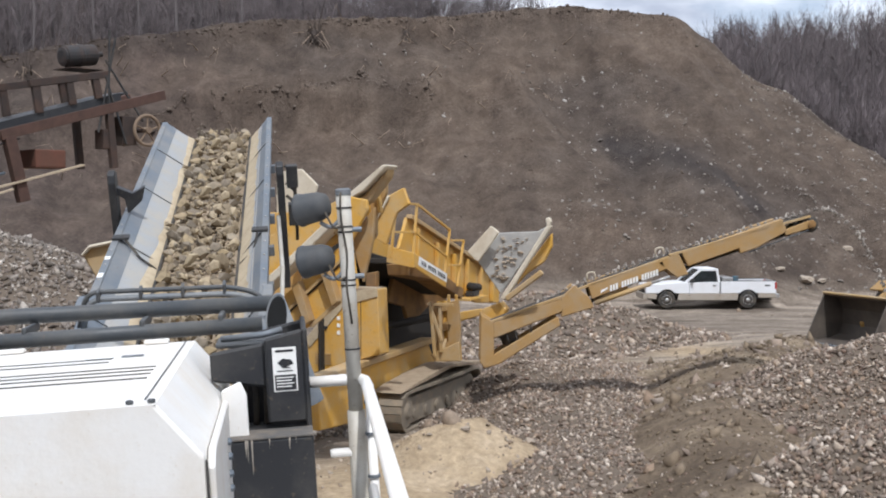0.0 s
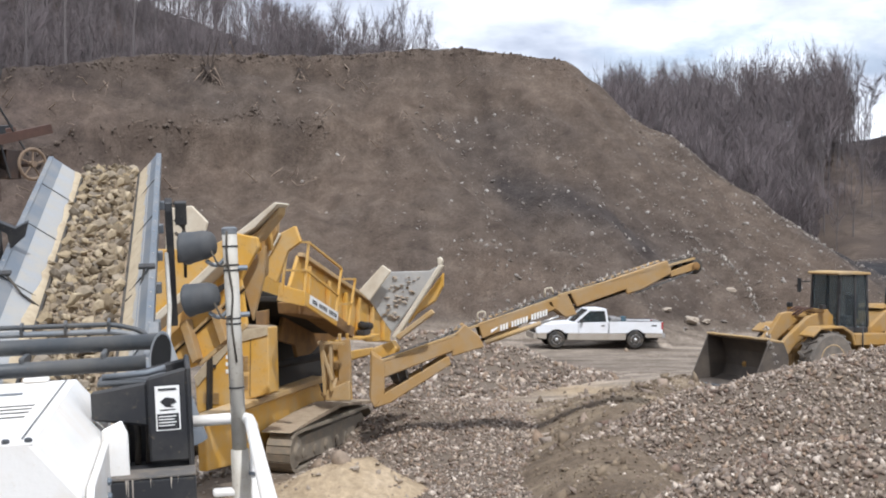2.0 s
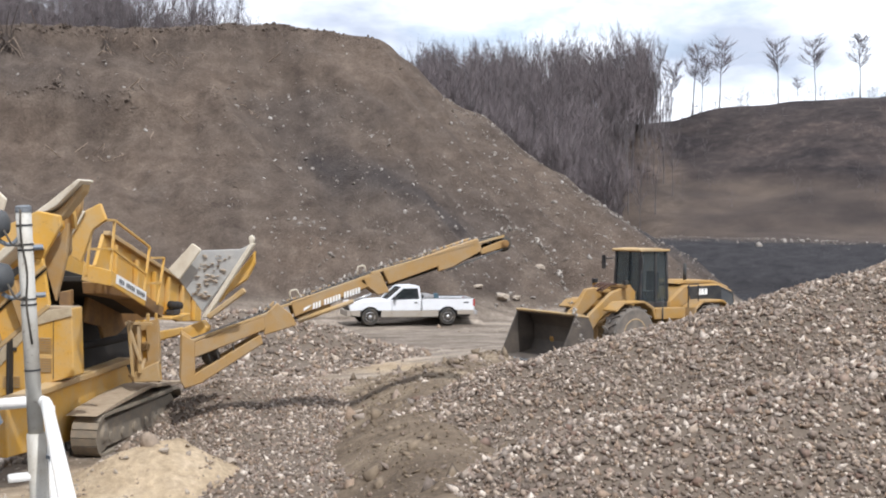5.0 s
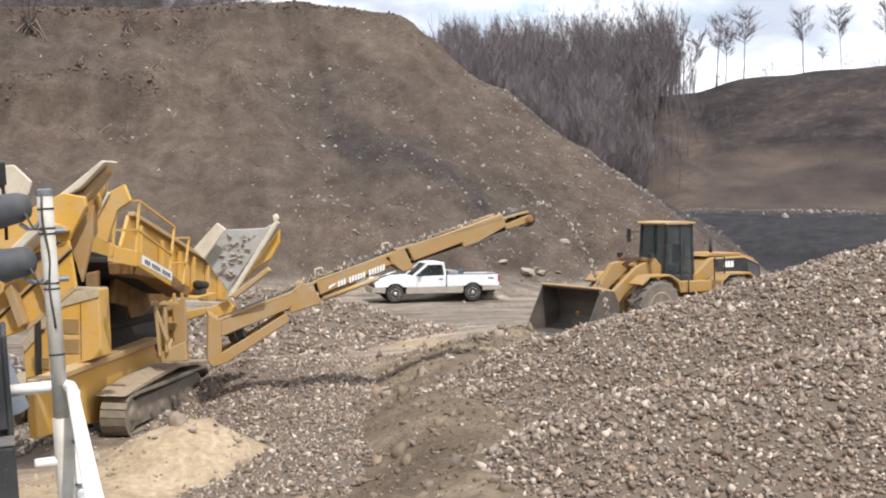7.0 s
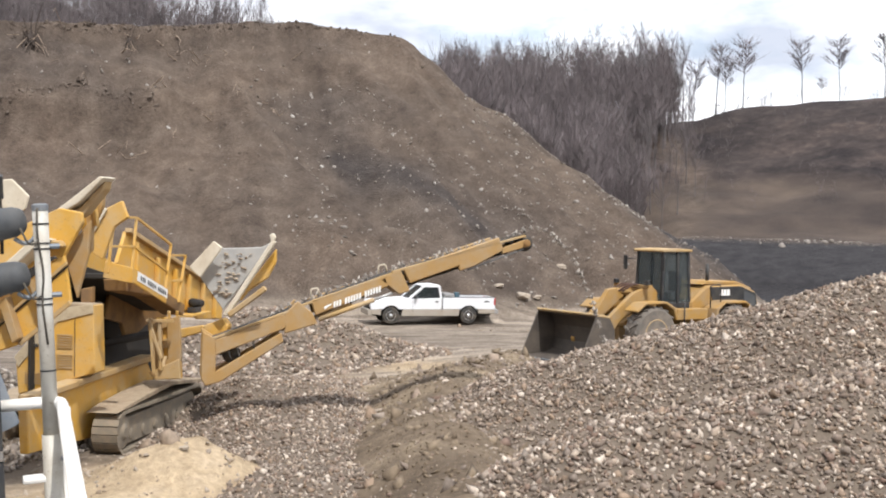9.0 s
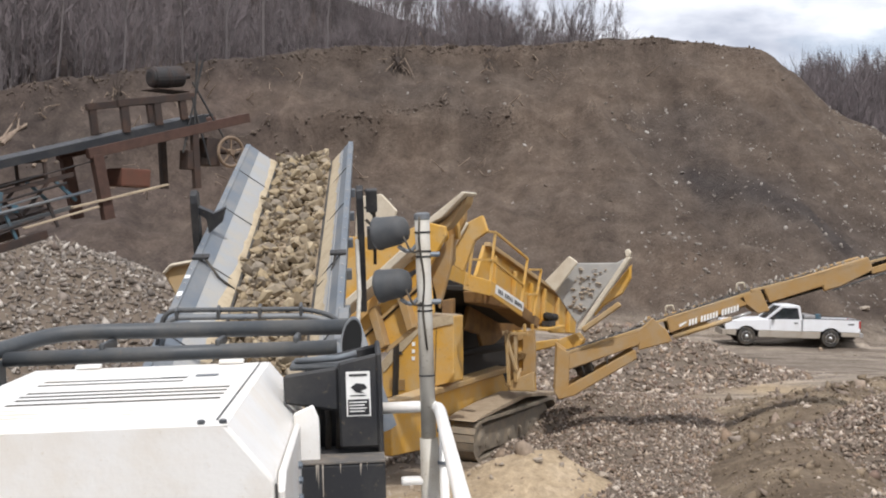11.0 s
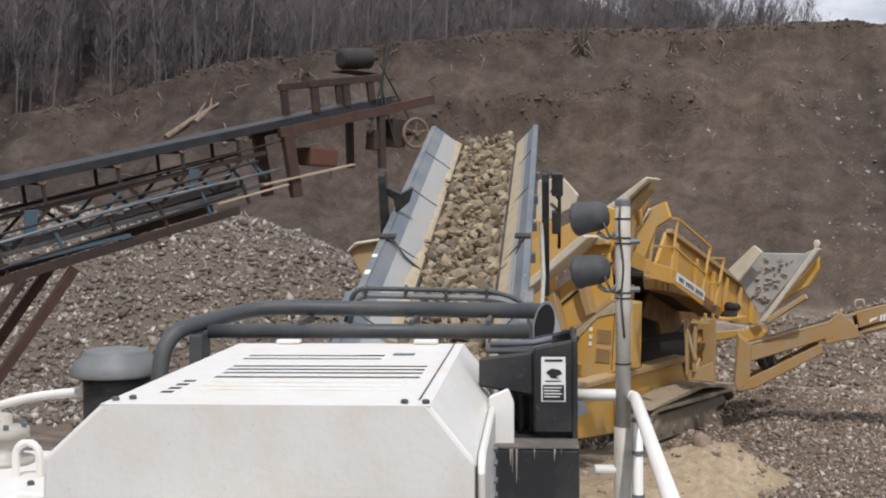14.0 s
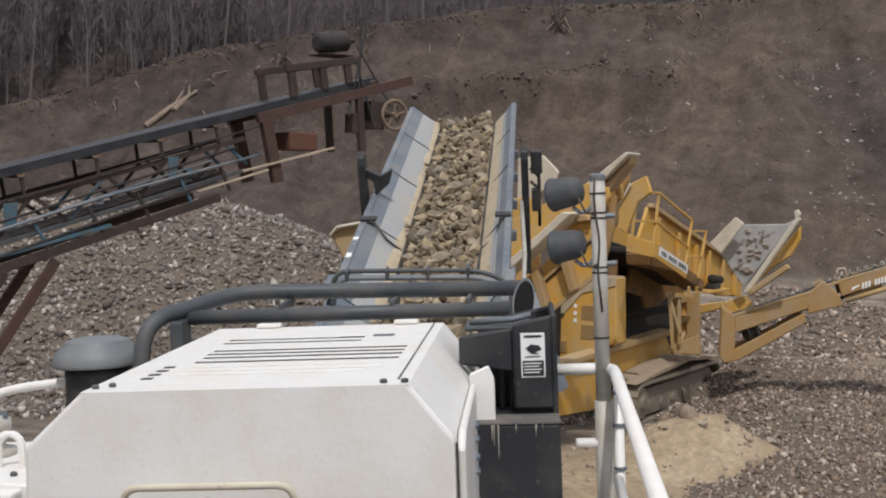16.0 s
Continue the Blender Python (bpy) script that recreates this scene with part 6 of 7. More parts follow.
    crate("motor_base", W / 2, W / 2 + 0.55, (7.4, 6.86), (8.4, 6.93), M_RUSTD)
    for a, b in (((8.45, 7.1), (9.75, 6.18)), ((8.6, 7.6), (8.55, 6.2)), ((8.45, 6.85), (9.15, 5.75)), ((8.8, 7.5), (8.2, 5.9))):
        chord("drive_rope", a, b, 0.025, 0.03, M_BLK, 0.08)
    wy, wz = put(9.8, 6.03)
    wheel = part("flywheel", tube(bmesh.new(), [(0.16, wy + 0.235 * math.cos(k), wz + 0.235 * math.sin(k)) for k in np.linspace(0, 2 * math.pi, 25)], 0.028, 8, caps=False), M_IDLER, oc, "pale rusty spoked flywheel", True)
    for k in range(5):
        a = 2 * math.pi * k / 5 + 0.3
        part("spoke", tube(bmesh.new(), [(0.16, wy, wz), (0.16, wy + 0.23 * math.cos(a), wz + 0.23 * math.sin(a))], 0.014, 6), M_IDLER, wheel)
    part("hub", lathe(bmesh.new(), [(0.05, -0.06), (0.05, 0.06)], 12, pose(0.16, wy, wz, 0, 90, 0)), M_IDLER, wheel)
    bar("shaft", [(0.2, wy, wz), (W, wy, wz)], 0.035, M_RUSTD, oc)
    crate("gear_case", -0.3, 0.05, (9.05, 5.75), (9.55, 6.25), M_RUSTD)
    crate("orange_housing", -0.5, 0.0, (6.45, 5.28), (7.3, 5.58), M_ORANGE, "faded orange housing", 0.03)
    crate("grey_cover", -0.2, 0.06, (8.4, 5.65), (8.75, 5.98), M_RUSTD)
    part("plank", beam(bmesh.new(), (0.1, *put(5.1, 4.92)), (0.1, *put(7.7, 5.36)), 0.10, 0.03, bev=0.006), M_WOOD, oc, "weathered plank")
    part("plank", beam(bmesh.new(), (0.3, *put(3.9, 4.62)), (0.3, *put(5.6, 4.95)), 0.08, 0.025, bev=0.006), M_WOOD, oc, "weathered plank")
    for z, r, mt, a, b in ((0.52, 0.02, M_RUSTM, -5, 5.0), (0.60, 0.014, M_STEEL, -5, 4.4), (0.90, 0.025, M_RUSTM, -5, 4.5), (0.30, 0.012, M_RUSTM, -3, 6.0)):
        bar("conduit", [(0.05, *put(a, lift(a) - z)), (0.05, *put(a / 2 + b / 2, lift(a / 2 + b / 2) - z - 0.04)), (0.05, *put(b, lift(b) - z + 0.03))], r, mt, oc, sides=6)
    for k, y in enumerate(np.arange(-4.4, 4.8, 0.9)):
        chord("cross_strut", (y, lift(y) - 0.70), (y + 0.25, lift(y) - 1.02), 0.04, 0.05, M_BLUE if k % 3 == 0 else M_RUSTM, 0.02)
        if k % 2:
            crate("clip_plate", 0.03, 0.06, (y + 0.1, lift(y) - 0.66), (y + 0.24, lift(y) - 0.56), M_BLUE if k % 4 == 1 else M_STEEL, "", 0.004)
    bar("hanging_pipe", bend([(0.06, *put(-5, 2.95)), (0.06, *put(2.2, 4.55)), (0.06, *put(5.6, 5.18))], 0.6), 0.022, M_STEEL, oc)
    return oc


old_conveyor()


def hopper_box():
    ob = thing("feed_box", pose(-4.75, 17.0, 0), "yellow dusty corner of the feed hopper below the conveyor head", "hopper")
    plate("side", "y", 0.0, 0.08, [(-0.28, 4.02), (-0.16, 4.16), (0.34, 4.26), (0.42, 3.4), (0.05, 3.45)], M_YELD, ob)
    plate("lip", "y", -0.1, 0.9, [(-0.29, 4.03), (-0.17, 4.17), (0.34, 4.275), (0.34, 4.225), (-0.16, 4.12), (-0.27, 4.0)], M_PALE, ob, "dusty pale lip")
    block("leg", (0.1, 0.1, 0.0), (0.3, 0.3, 3.5), M_YELD, ob)
    block("spout", (0.0, 0.2, 2.4), (0.9, 1.6, 3.4), M_YELD, ob)


hopper_box()


# ---- wheels ----
def wheel_at(parent, x, y, z, r, w, side, mat_rim, lugs=0, name="wheel", mat=None):
    """A wheel whose axle lies along local y; side: +1 or -1, where the hub shows."""
    prof = [(r * 0.55, -w / 2), (r * 0.9, -w / 2), (r * 0.98, -w * 0.42), (r, -w * 0.3), (r, w * 0.3), (r * 0.98, w * 0.42), (r * 0.9, w / 2), (r * 0.55, w / 2)]
    tyre_b = lathe(bmesh.new(), prof, 28, pose(x, y, z, 90, 0, 0))
    studs = []
    if lugs:
        for k in range(lugs):
            a = 360.0 * k / lugs
            for s in (-1, 1):
                m = pose(x, y, z) @ pose(0, 0, 0, 0, a + (180 / lugs if s > 0 else 0), 0) @ pose(0, s * w * 0.22, r, 0, 0, s * 28)
                studs.append(m)
    whl = part(name, tyre_b, mat or M_RUBBER, parent, "dusty rubber tyre")
    lug_mesh = None
    for m in studs:
        if lug_mesh is None:
            ob = part("lug", box(bmesh.new(), (-r * 0.045, -w * 0.27, -0.02), (r * 0.045, w * 0.27, 0.035)), mat or M_RUBBER, whl)
            lug_mesh = ob.data
        else:
            ob = new("lug", lug_mesh)
            ob.parent = whl
        ob.matrix_basis = m
    rim = part("rim", lathe(bmesh.new(), [(r * 0.58, 0.0), (r * 0.55, 0.03), (r * 0.50, -0.02), (r * 0.22, 0.0), (r * 0.18, 0.05), (r * 0.06, 0.06)], 20, pose(x, y + side * (w / 2 - 0.01), z, -90 * side, 0, 0)), mat_rim, whl, "", True)
    return whl


# ---- wheel loader ----
def wheel_loader():
    T = 19
    ld = thing("wheel_loader", pose(15.95, 37.0, 0.62, 0, 0, 180 + T), "yellow wheel loader with a black cab and lowered bucket, behind gravel", "wheel loader")
    for x in (1.65, -1.75):
        for s in (-1, 1):
            wheel_at(ld, x, s * 1.12, 0.82, 0.82, 0.62, s, M_YELD, 18, mat=M_TYRE)
    # rear body
    part("rear_body", slab(bmesh.new(), [(-0.4, 0.75), (-0.4, 1.75), (-1.1, 2.25), (-2.6, 2.28), (-3.35, 2.02), (-3.5, 1.5), (-3.45, 0.9), (-2.6, 0.75)], "y", -0.72, 0.72, 0.06), M_LOADER, ld, "yellow engine cover")
    plate("hood_top", "y", -0.62, 0.62, [(-0.95, 2.28), (-1.2, 2.40), (-2.5, 2.38), (-3.2, 2.16), (-3.2, 2.08), (-2.5, 2.28)], M_LOADER, ld)
    for s in (-1, 1):
        plate("side_panel", "y", s * 0.722, s * 0.74, [(-1.35, 1.75), (-1.2, 2.2), (-2.6, 2.22), (-3.3, 1.98), (-3.4, 1.45), (-2.5, 1.45), (-2.3, 1.75)], M_BLK, ld, "black side panel")
        plate("grille", "y", s * 0.742, s * 0.75, [(-2.75, 2.08), (-3.25, 1.9), (-3.3, 1.55), (-2.75, 1.6)], M_DARK, ld)
        for k in range(3):
            plate("logo_shape", "y", s * 0.742, s * 0.75, [(-1.68 - 0.15 * k, 2.12), (-1.79 - 0.15 * k, 2.12), (-1.80 - 0.15 * k, 1.92), (-1.66 - 0.15 * k, 1.92)], M_PAPER, ld, "pale mark on the cover", 0)
        plate("rear_fender", "y", s * 0.75, s * 1.40, [(-0.85, 1.1), (-0.95, 1.55), (-1.3, 1.78), (-2.2, 1.78), (-2.55, 1.55), (-2.5, 1.50), (-2.2, 1.70), (-1.3, 1.70), (-1.02, 1.5), (-0.93, 1.1)], M_LOADER, ld)
        plate("front_fender", "y", s * 0.80, s * 1.42, [(0.75, 1.25), (0.85, 1.62), (1.25, 1.82), (2.1, 1.80), (2.45, 1.55), (2.40, 1.49), (2.08, 1.73), (1.28, 1.75), (0.93, 1.55), (0.83, 1.22)], M_LOADER, ld)
        plate("step", "y", s * 0.85, s * 1.25, [(-0.65, 0.55), (0.3, 0.55), (0.3, 0.62), (-0.65, 0.62)], M_BLK, ld)
        bar("step_rail", [(0.3, s * 1.2, 0.6), (0.3, s * 1.2, 1.9)], 0.02, M_BLK, ld)
        plate("deck_side", "y", s * 0.74, s * 1.15, [(-0.75, 1.2), (0.55, 1.2), (0.55, 1.55), (-0.75, 1.55)], M_LOADER, ld)
        bar("handrail", bend([(-0.8, s * 1.2, 1.55), (-0.8, s * 1.2, 2.3), (-1.25, s * 1.2, 2.3), (-1.25, s * 1.2, 1.75)], 0.1), 0.02, M_BLK, ld)
        # lift arms
        plate("lift_arm", "y", s * 0.42, s * 0.60, [(0.9, 2.05), (1.15, 2.28), (1.9, 2.05), (2.75, 1.40), (3.45, 0.60), (3.35, 0.32), (3.05, 0.45), (2.45, 1.15), (1.6, 1.62), (1.0, 1.75)], M_LOADER, ld, "yellow lift arm")
        bar("lift_cylinder", [(0.9, s * 0.36, 0.95), (2.35, s * 0.36, 1.05)], 0.075, M_LOADER, ld)
        bar("mirror_arm", [(0.78, s * 0.62, 3.1), (0.98, s * 0.85, 3.1)], 0.018, M_BLK, ld)
        block("mirror", (0.96, min(s * 0.82, s * 0.98), 2.75), (1.0, max(s * 0.82, s * 0.98), 3.2), M_BLK, ld, bev=0.008)
    block("counterweight", (-3.75, -1.05, 0.75), (-3.3, 1.05, 1.55), M_BLK, ld, "black rear counterweight", 0.05)
    bar("exhaust_stack", [(-1.5, 0.3, 2.3), (-1.5, 0.3, 2.95)], 0.06, M_BLK, ld)
    # front frame and linkage
    part("front_frame", slab(bmesh.new(), [(0.3, 0.6), (0.3, 1.4), (0.85, 2.05), (1.35, 2.15), (1.5, 1.5), (2.3, 1.0), (2.3, 0.55)], "y", -0.40, 0.40, 0.03), M_LOADER, ld)
    plate("tilt_lever", "y", -0.10, 0.10, [(1.9, 1.9), (2.15, 2.2), (2.5, 2.15), (3.1, 1.3), (3.35, 0.95), (3.2, 0.85), (2.6, 1.4)], M_LOADER, ld)
    bar("tilt_cylinder", [(1.1, 0, 2.0), (2.2, 0, 2.12)], 0.09, M_LOADER, ld)
    block("lamp_bar", (1.35, -0.85, 2.2), (1.5, 0.85, 2.3), M_LOADER, ld)
    for s in (-0.75, 0.75):
        block("headlight", (1.42, s - 0.08, 2.3), (1.54, s + 0.08, 2.44), M_BLK, ld)
    for k in range(4):
        bar("hydraulic_hose", bend([(1.0, -0.3 + 0.2 * k, 2.1), (1.6, -0.3 + 0.2 * k, 2.35), (2.1, -0.3 + 0.2 * k, 2.1)], 0.2), 0.03, M_RUST, ld)
    # cab: posts, roof, glass
    zb, zt = 1.6, 3.38
    cab = block("cab_base", (-0.45, -0.66, 1.25), (0.78, 0.66, 1.72), M_BLK, ld, "black cab base", 0.03)
    for x, y, xt in ((0.76, 0.62, 0.68), (0.76, -0.62, 0.68), (-0.42, 0.62, -0.36), (-0.42, -0.62, -0.36), (0.10, 0.63, 0.10), (0.10, -0.63, 0.10)):
        part("cab_post", beam(bmesh.new(), (x, y, zb), (xt, y * 0.95, zt), 0.08, 0.08, (1, 0, 0), 0.01), M_BLK, cab)
    part("cab_roof", slab(bmesh.new(), [(-0.48, 3.35), (-0.46, 3.42), (0.2, 3.46), (0.80, 3.43), (0.84, 3.37), (0.78, 3.34)], "y", -0.70, 0.70, 0.02), M_YELD, cab, "dusty yellow cab roof")
    for s in (-1, 1):
        plate("side_window", "y", s * 0.615, s * 0.621, [(0.70, 1.73), (0.14, 1.73), (0.14, 3.33), (0.64, 3.33)], M_GLASS, cab, "tinted glass", 0)
        plate("side_window", "y", s * 0.615, s * 0.621, [(0.06, 1.73), (-0.38, 1.73), (-0.33, 3.33), (0.06, 3.33)], M_GLASS, cab, "tinted glass", 0)
    plate("windscreen", "x", 0.72, 0.726, [(-0.58, 1.73), (0.58, 1.73), (0.56, 3.33), (-0.56, 3.33)], M_GLASS, cab, "tinted glass", 0)
    plate("rear_window", "x", -0.40, -0.394, [(-0.58, 1.73), (0.58, 1.73), (0.56, 3.33), (-0.56, 3.33)], M_GLASS, cab, "tinted glass", 0)
    block("operator_seat", (-0.35, -0.25, 1.75), (0.1, 0.25, 2.05), M_BLK, cab, bev=0.05)
    block("seat_back", (-0.42, -0.25, 1.95), (-0.28, 0.25, 2.7), M_BLK, cab, bev=0.05)
    # bucket: curved shell with side plates, lip and teeth-less edge
    bm = bmesh.new()
    arc = [(4.07, 1.45), (3.55, 1.36), (3.37, 1.0), (3.35, 0.5), (3.50, 0.16), (3.85, 0.04), (4.75, 0.02)]
    inner = [(4.06, 1.41), (3.59, 1.32), (3.42, 0.98), (3.40, 0.52), (3.53, 0.21), (3.86, 0.09), (4.75, 0.05)]
    n = len(arc)
    lo = [bm.verts.new((x, -1.48, z)) for x, z in arc + inner[::-1]]
    hi = [bm.verts.new((x, 1.48, z)) for x, z in arc + inner[::-1]]
    for i in range(2 * n):
        bm.faces.new((lo[i], lo[(i + 1) % (2 * n)], hi[(i + 1) % (2 * n)], hi[i]))
    for r in (lo, hi):
        for i in range(n - 1):
            bm.faces.new((r[i], r[i + 1], r[2 * n - 2 - i], r[2 * n - 1 - i]))
    bucket = part("bucket", bm, M_BUCKET, ld, "worn dark steel bucket")
    for s in (-1, 1):
        plate("bucket_side", "y", s * 1.44, s * 1.485, [(4.07, 1.45), (3.55, 1.36), (3.37, 1.0), (3.35, 0.5), (3.50, 0.16), (3.85, 0.03), (4.75, 0.02), (4.70, 0.12)], M_BUCKET, bucket)
    block("bucket_lip", (4.65, -1.5, 0.005), (4.87, 1.5, 0.045), M_STEEL, bucket, "bright worn cutting edge", 0.004)
    plate("bucket_top", "y", -1.5, 1.5, [(4.05, 1.42), (4.13, 1.47), (4.09, 1.52), (3.55, 1.42), (3.55, 1.36)], M_YELD, bucket, "dusty yellow spill guard")
    for ob in cab.children:
        if "window" in ob.name or "windscreen" in ob.name:
            ob.visible_shadow = False
    return ld


M_LOADER = painted("loader_yellow", (0.36, 0.205, 0.05), (0.31, 0.235, 0.15), 0.95, 0.7, 1.6)
M_TYRE = painted("dusty_tyre", (0.13, 0.115, 0.10), (0.24, 0.20, 0.16), 0.9, 0.9, 3.0)
M_BUCKET = painted("bucket_steel", (0.085, 0.072, 0.062), (0.17, 0.14, 0.11), 0.8, 0.6, 2.5, 0.3)
wheel_loader()


# ---- pickup truck ----
def pickup():
    pk = thing("pickup_truck", pose(11.85, 54.6, 0.22, 0, 0, 180 + 1.0), "white regular-cab pickup truck with muddy tan lower sides, parked", "truck")
    for x in (1.98, -1.62):
        for s in (-1, 1):
            wheel_at(pk, x, s * 0.82, 0.38, 0.38, 0.26, s, M_CHROME)
    # sides with wheel arches
    def arch(cx, r=0.46, z0=0.38):
        return [(cx + r * math.cos(radians(a)), z0 + r * math.sin(radians(a))) for a in range(0, 181, 20)]
    for s in (-1, 1):
        a, b = (0.86, 0.95) if s > 0 else (-0.95, -0.86)
        # lower sill panels between the arches
        plate("sill_panel", "y", a, b, [(-1.16, 0.36), (1.50, 0.36), (1.46, 0.66), (-1.20, 0.66)], M_TAN, pk, "tan muddy lower panel")
        plate("sill_panel", "y", a, b, [(-2.85, 0.46), (-2.08, 0.46), (-2.06, 0.66), (-2.85, 0.66)], M_TAN, pk, "tan muddy lower panel")
        plate("sill_panel", "y", a, b, [(2.44, 0.40), (2.86, 0.44), (2.90, 0.66), (2.42, 0.66)], M_TAN, pk, "tan muddy lower panel")
        bed = [(-2.87, 0.66)] + [(x, z) for x, z in arch(-1.62)[::-1] if z >= 0.66] + [(-0.42, 0.66), (-0.42, 1.20), (-2.87, 1.20)]
        plate("bed_side", "y", a, b, bed, M_TRUCK, pk, "white bed side", 0.012)
        plate("bed_rail", "y", a - 0.005, b + 0.005, [(-2.87, 1.20), (-0.42, 1.20), (-0.42, 1.225), (-2.87, 1.225)], M_BLK, pk)
        frontp = [(-0.38, 0.66), (1.52, 0.66)] + [(x, z) for x, z in arch(1.98)[::-1] if z >= 0.66] + [(2.90, 0.66), (2.93, 0.85), (2.86, 1.03), (1.35, 1.13), (-0.38, 1.17)]
        plate("cab_side", "y", a, b, frontp, M_TRUCK, pk, "white cab side and wing", 0.012)
        block("door_seam", (-0.36, min(s * 0.951, s * 0.954), 0.55), (-0.345, max(s * 0.951, s * 0.954), 1.16), M_BLK, pk, bev=0)
        block("door_seam", (0.98, min(s * 0.951, s * 0.954), 0.55), (0.992, max(s * 0.951, s * 0.954), 1.12), M_BLK, pk, bev=0)
        block("door_handle", (-0.20, min(s * 0.951, s * 0.965), 0.98), (-0.04, max(s * 0.951, s * 0.965), 1.03), M_BLK, pk, bev=0.004)
        block("badge", (-2.6, min(s * 0.951, s * 0.956), 0.98), (-2.35, max(s * 0.951, s * 0.956), 1.04), M_BLK, pk, bev=0)
        block("tail_light", (-2.89, min(s * 0.80, s * 0.955), 0.85), (-2.80, max(s * 0.80, s * 0.955), 1.17), M_RED, pk, bev=0.01)
        block("headlight", (2.86, min(s * 0.62, s * 0.93), 0.78), (2.935, max(s * 0.62, s * 0.93), 0.95), M_CHROME, pk, bev=0.01)
        plate("side_window", "y", s * 0.80, s * 0.806, [(-0.20, 1.17), (0.95, 1.15), (0.42, 1.62), (-0.16, 1.64)], M_GLASS, pk, "dark glass", 0)
        plate("door_frame", "y", s * 0.775, s * 0.80, [(-0.40, 1.15), (1.12, 1.11), (0.45, 1.70), (-0.30, 1.72)], M_BLK, pk)
        for p, q in (((-0.36, 1.15), (-0.26, 1.72)), ((1.14, 1.12), (0.45, 1.71)), ((-0.28, 1.70), (0.46, 1.70))):
            part("pillar", beam(bmesh.new(), (p[0], s * 0.80, p[1]), (q[0], s * 0.78, q[1]), 0.10, 0.09, (0, 1, 0), 0.01), M_TRUCK, pk)
        block("mirror", (0.80, min(s * 0.95, s * 1.12), 1.14), (0.92, max(s * 0.95, s * 1.12), 1.32), M_BLK, pk, bev=0.02)
        plate("arch_liner", "y", s * 0.55, s * 0.86, [(1.5, 0.5), (1.98, 0.95), (2.46, 0.5), (2.46, 1.0), (1.5, 1.0)], M_BLK, pk)
        plate("arch_liner", "y", s * 0.55, s * 0.86, [(-2.1, 0.5), (-1.62, 0.95), (-1.14, 0.5), (-1.14, 1.0), (-2.1, 1.0)], M_BLK, pk)
    part("hood", slab(bmesh.new(), [(2.90, 0.92), (2.84, 1.04), (1.35, 1.15), (1.10, 1.15), (1.10, 0.9)], "y", -0.88, 0.88, 0.03), M_TRUCK, pk, "white hood")
    part("roof", slab(bmesh.new(), [(0.50, 1.70), (0.30, 1.765), (-0.20, 1.78), (-0.33, 1.73), (-0.33, 1.69)], "y", -0.80, 0.80, 0.025), M_TRUCK, pk, "white roof")
    plate("windscreen", "y", -0.74, 0.74, [(1.15, 1.13), (0.50, 1.70), (0.48, 1.69), (1.12, 1.13)], M_GLASS, pk, "windscreen", 0)
    plate("rear_window", "x", -0.34, -0.33, [(-0.7, 1.2), (0.7, 1.2), (0.66, 1.68), (-0.66, 1.68)], M_GLASS, pk, "dark glass", 0)
    block("cab_floor", (-0.38, -0.86, 0.40), (1.3, 0.86, 0.60), M_BLK, pk)
    block("cab_rear_wall", (-0.40, -0.86, 0.45), (-0.36, 0.86, 1.18), M_TRUCK, pk)
    block("seat", (-0.3, -0.7, 0.6), (0.2, 0.7, 1.35), M_BLK, pk, bev=0.05)
    block("bed_floor", (-2.85, -0.86, 0.62), (-0.42, 0.86, 0.66), M_BLK, pk)
    block("tailgate", (-2.90, -0.80, 0.66), (-2.84, 0.80, 1.20), M_TRUCK, pk, bev=0.012)
    block("front_bumper", (2.86, -0.93, 0.40), (3.03, 0.93, 0.66), M_TAN, pk, bev=0.03)
    block("rear_bumper", (-3.02, -0.90, 0.46), (-2.86, 0.90, 0.64), M_CHROME, pk, bev=0.02)
    block("grille", (2.88, -0.6, 0.68), (2.945, 0.6, 0.96), M_BLK, pk, bev=0.01)
    block("chassis", (-2.8, -0.45, 0.34), (2.7, 0.45, 0.48), M_BLK, pk)
    block("tool_box", (-0.98, -0.82, 1.12), (-0.50, 0.82, 1.36), M_CHROME, pk, "bright tool box across the bed", 0.02)
    block("fuel_can", (-1.25, 0.45, 0.66), (-1.02, 0.72, 1.42), M_BLUE, pk, bev=0.03)
    block("bed_cargo", (-2.4, -0.4, 0.66), (-1.4, 0.3, 1.16), M_DARK, pk, bev=0.05)
    return pk


pickup()


# ---- more heaps ----
def boom_heap(x, y):
    a = ridge(x, y, (1.9, 29.5, 1.0), (3.6, 30.8, 0.75), 0.55, 0.5)
    b = ridge(x, y, (1.9, 26.8, 0.75), (2.5, 21.5, 0.5), 0.6, 0.4)
    c = ridge(x, y, (3.6, 33.0, 0.6), (3.3, 19.5, 0.7), 0.36, 0.9)
    return soften(np.maximum(np.maximum(a, b), c)) + 0.10 * fbm(x, y, 0.9, 3, 3.0)


def back_heap(x, y):
    a = ridge(x, y, (3.2, 41.0, 1.9), (6.2, 42.0, 1.25), 0.5, 0.6)
    b = ridge(x, y, (6.2, 42.0, 1.25), (8.2, 43.0, 0.5), 0.5, 0.6)
    return soften(np.maximum(a, b)) + 0.08 * fbm(x, y, 0.8, 3, 5.0)


heap("gravel_heap", boom_heap, (-0.5, 7), (17, 37), 0.2, 27000, 0.035, "low spread of grey gravel under the boom conveyor", 17)
heap("gravel_heap", back_heap, (-1, 12), (36, 47), 0.25, 6000, 0.07, "small grey gravel heap near the parked truck", 18)


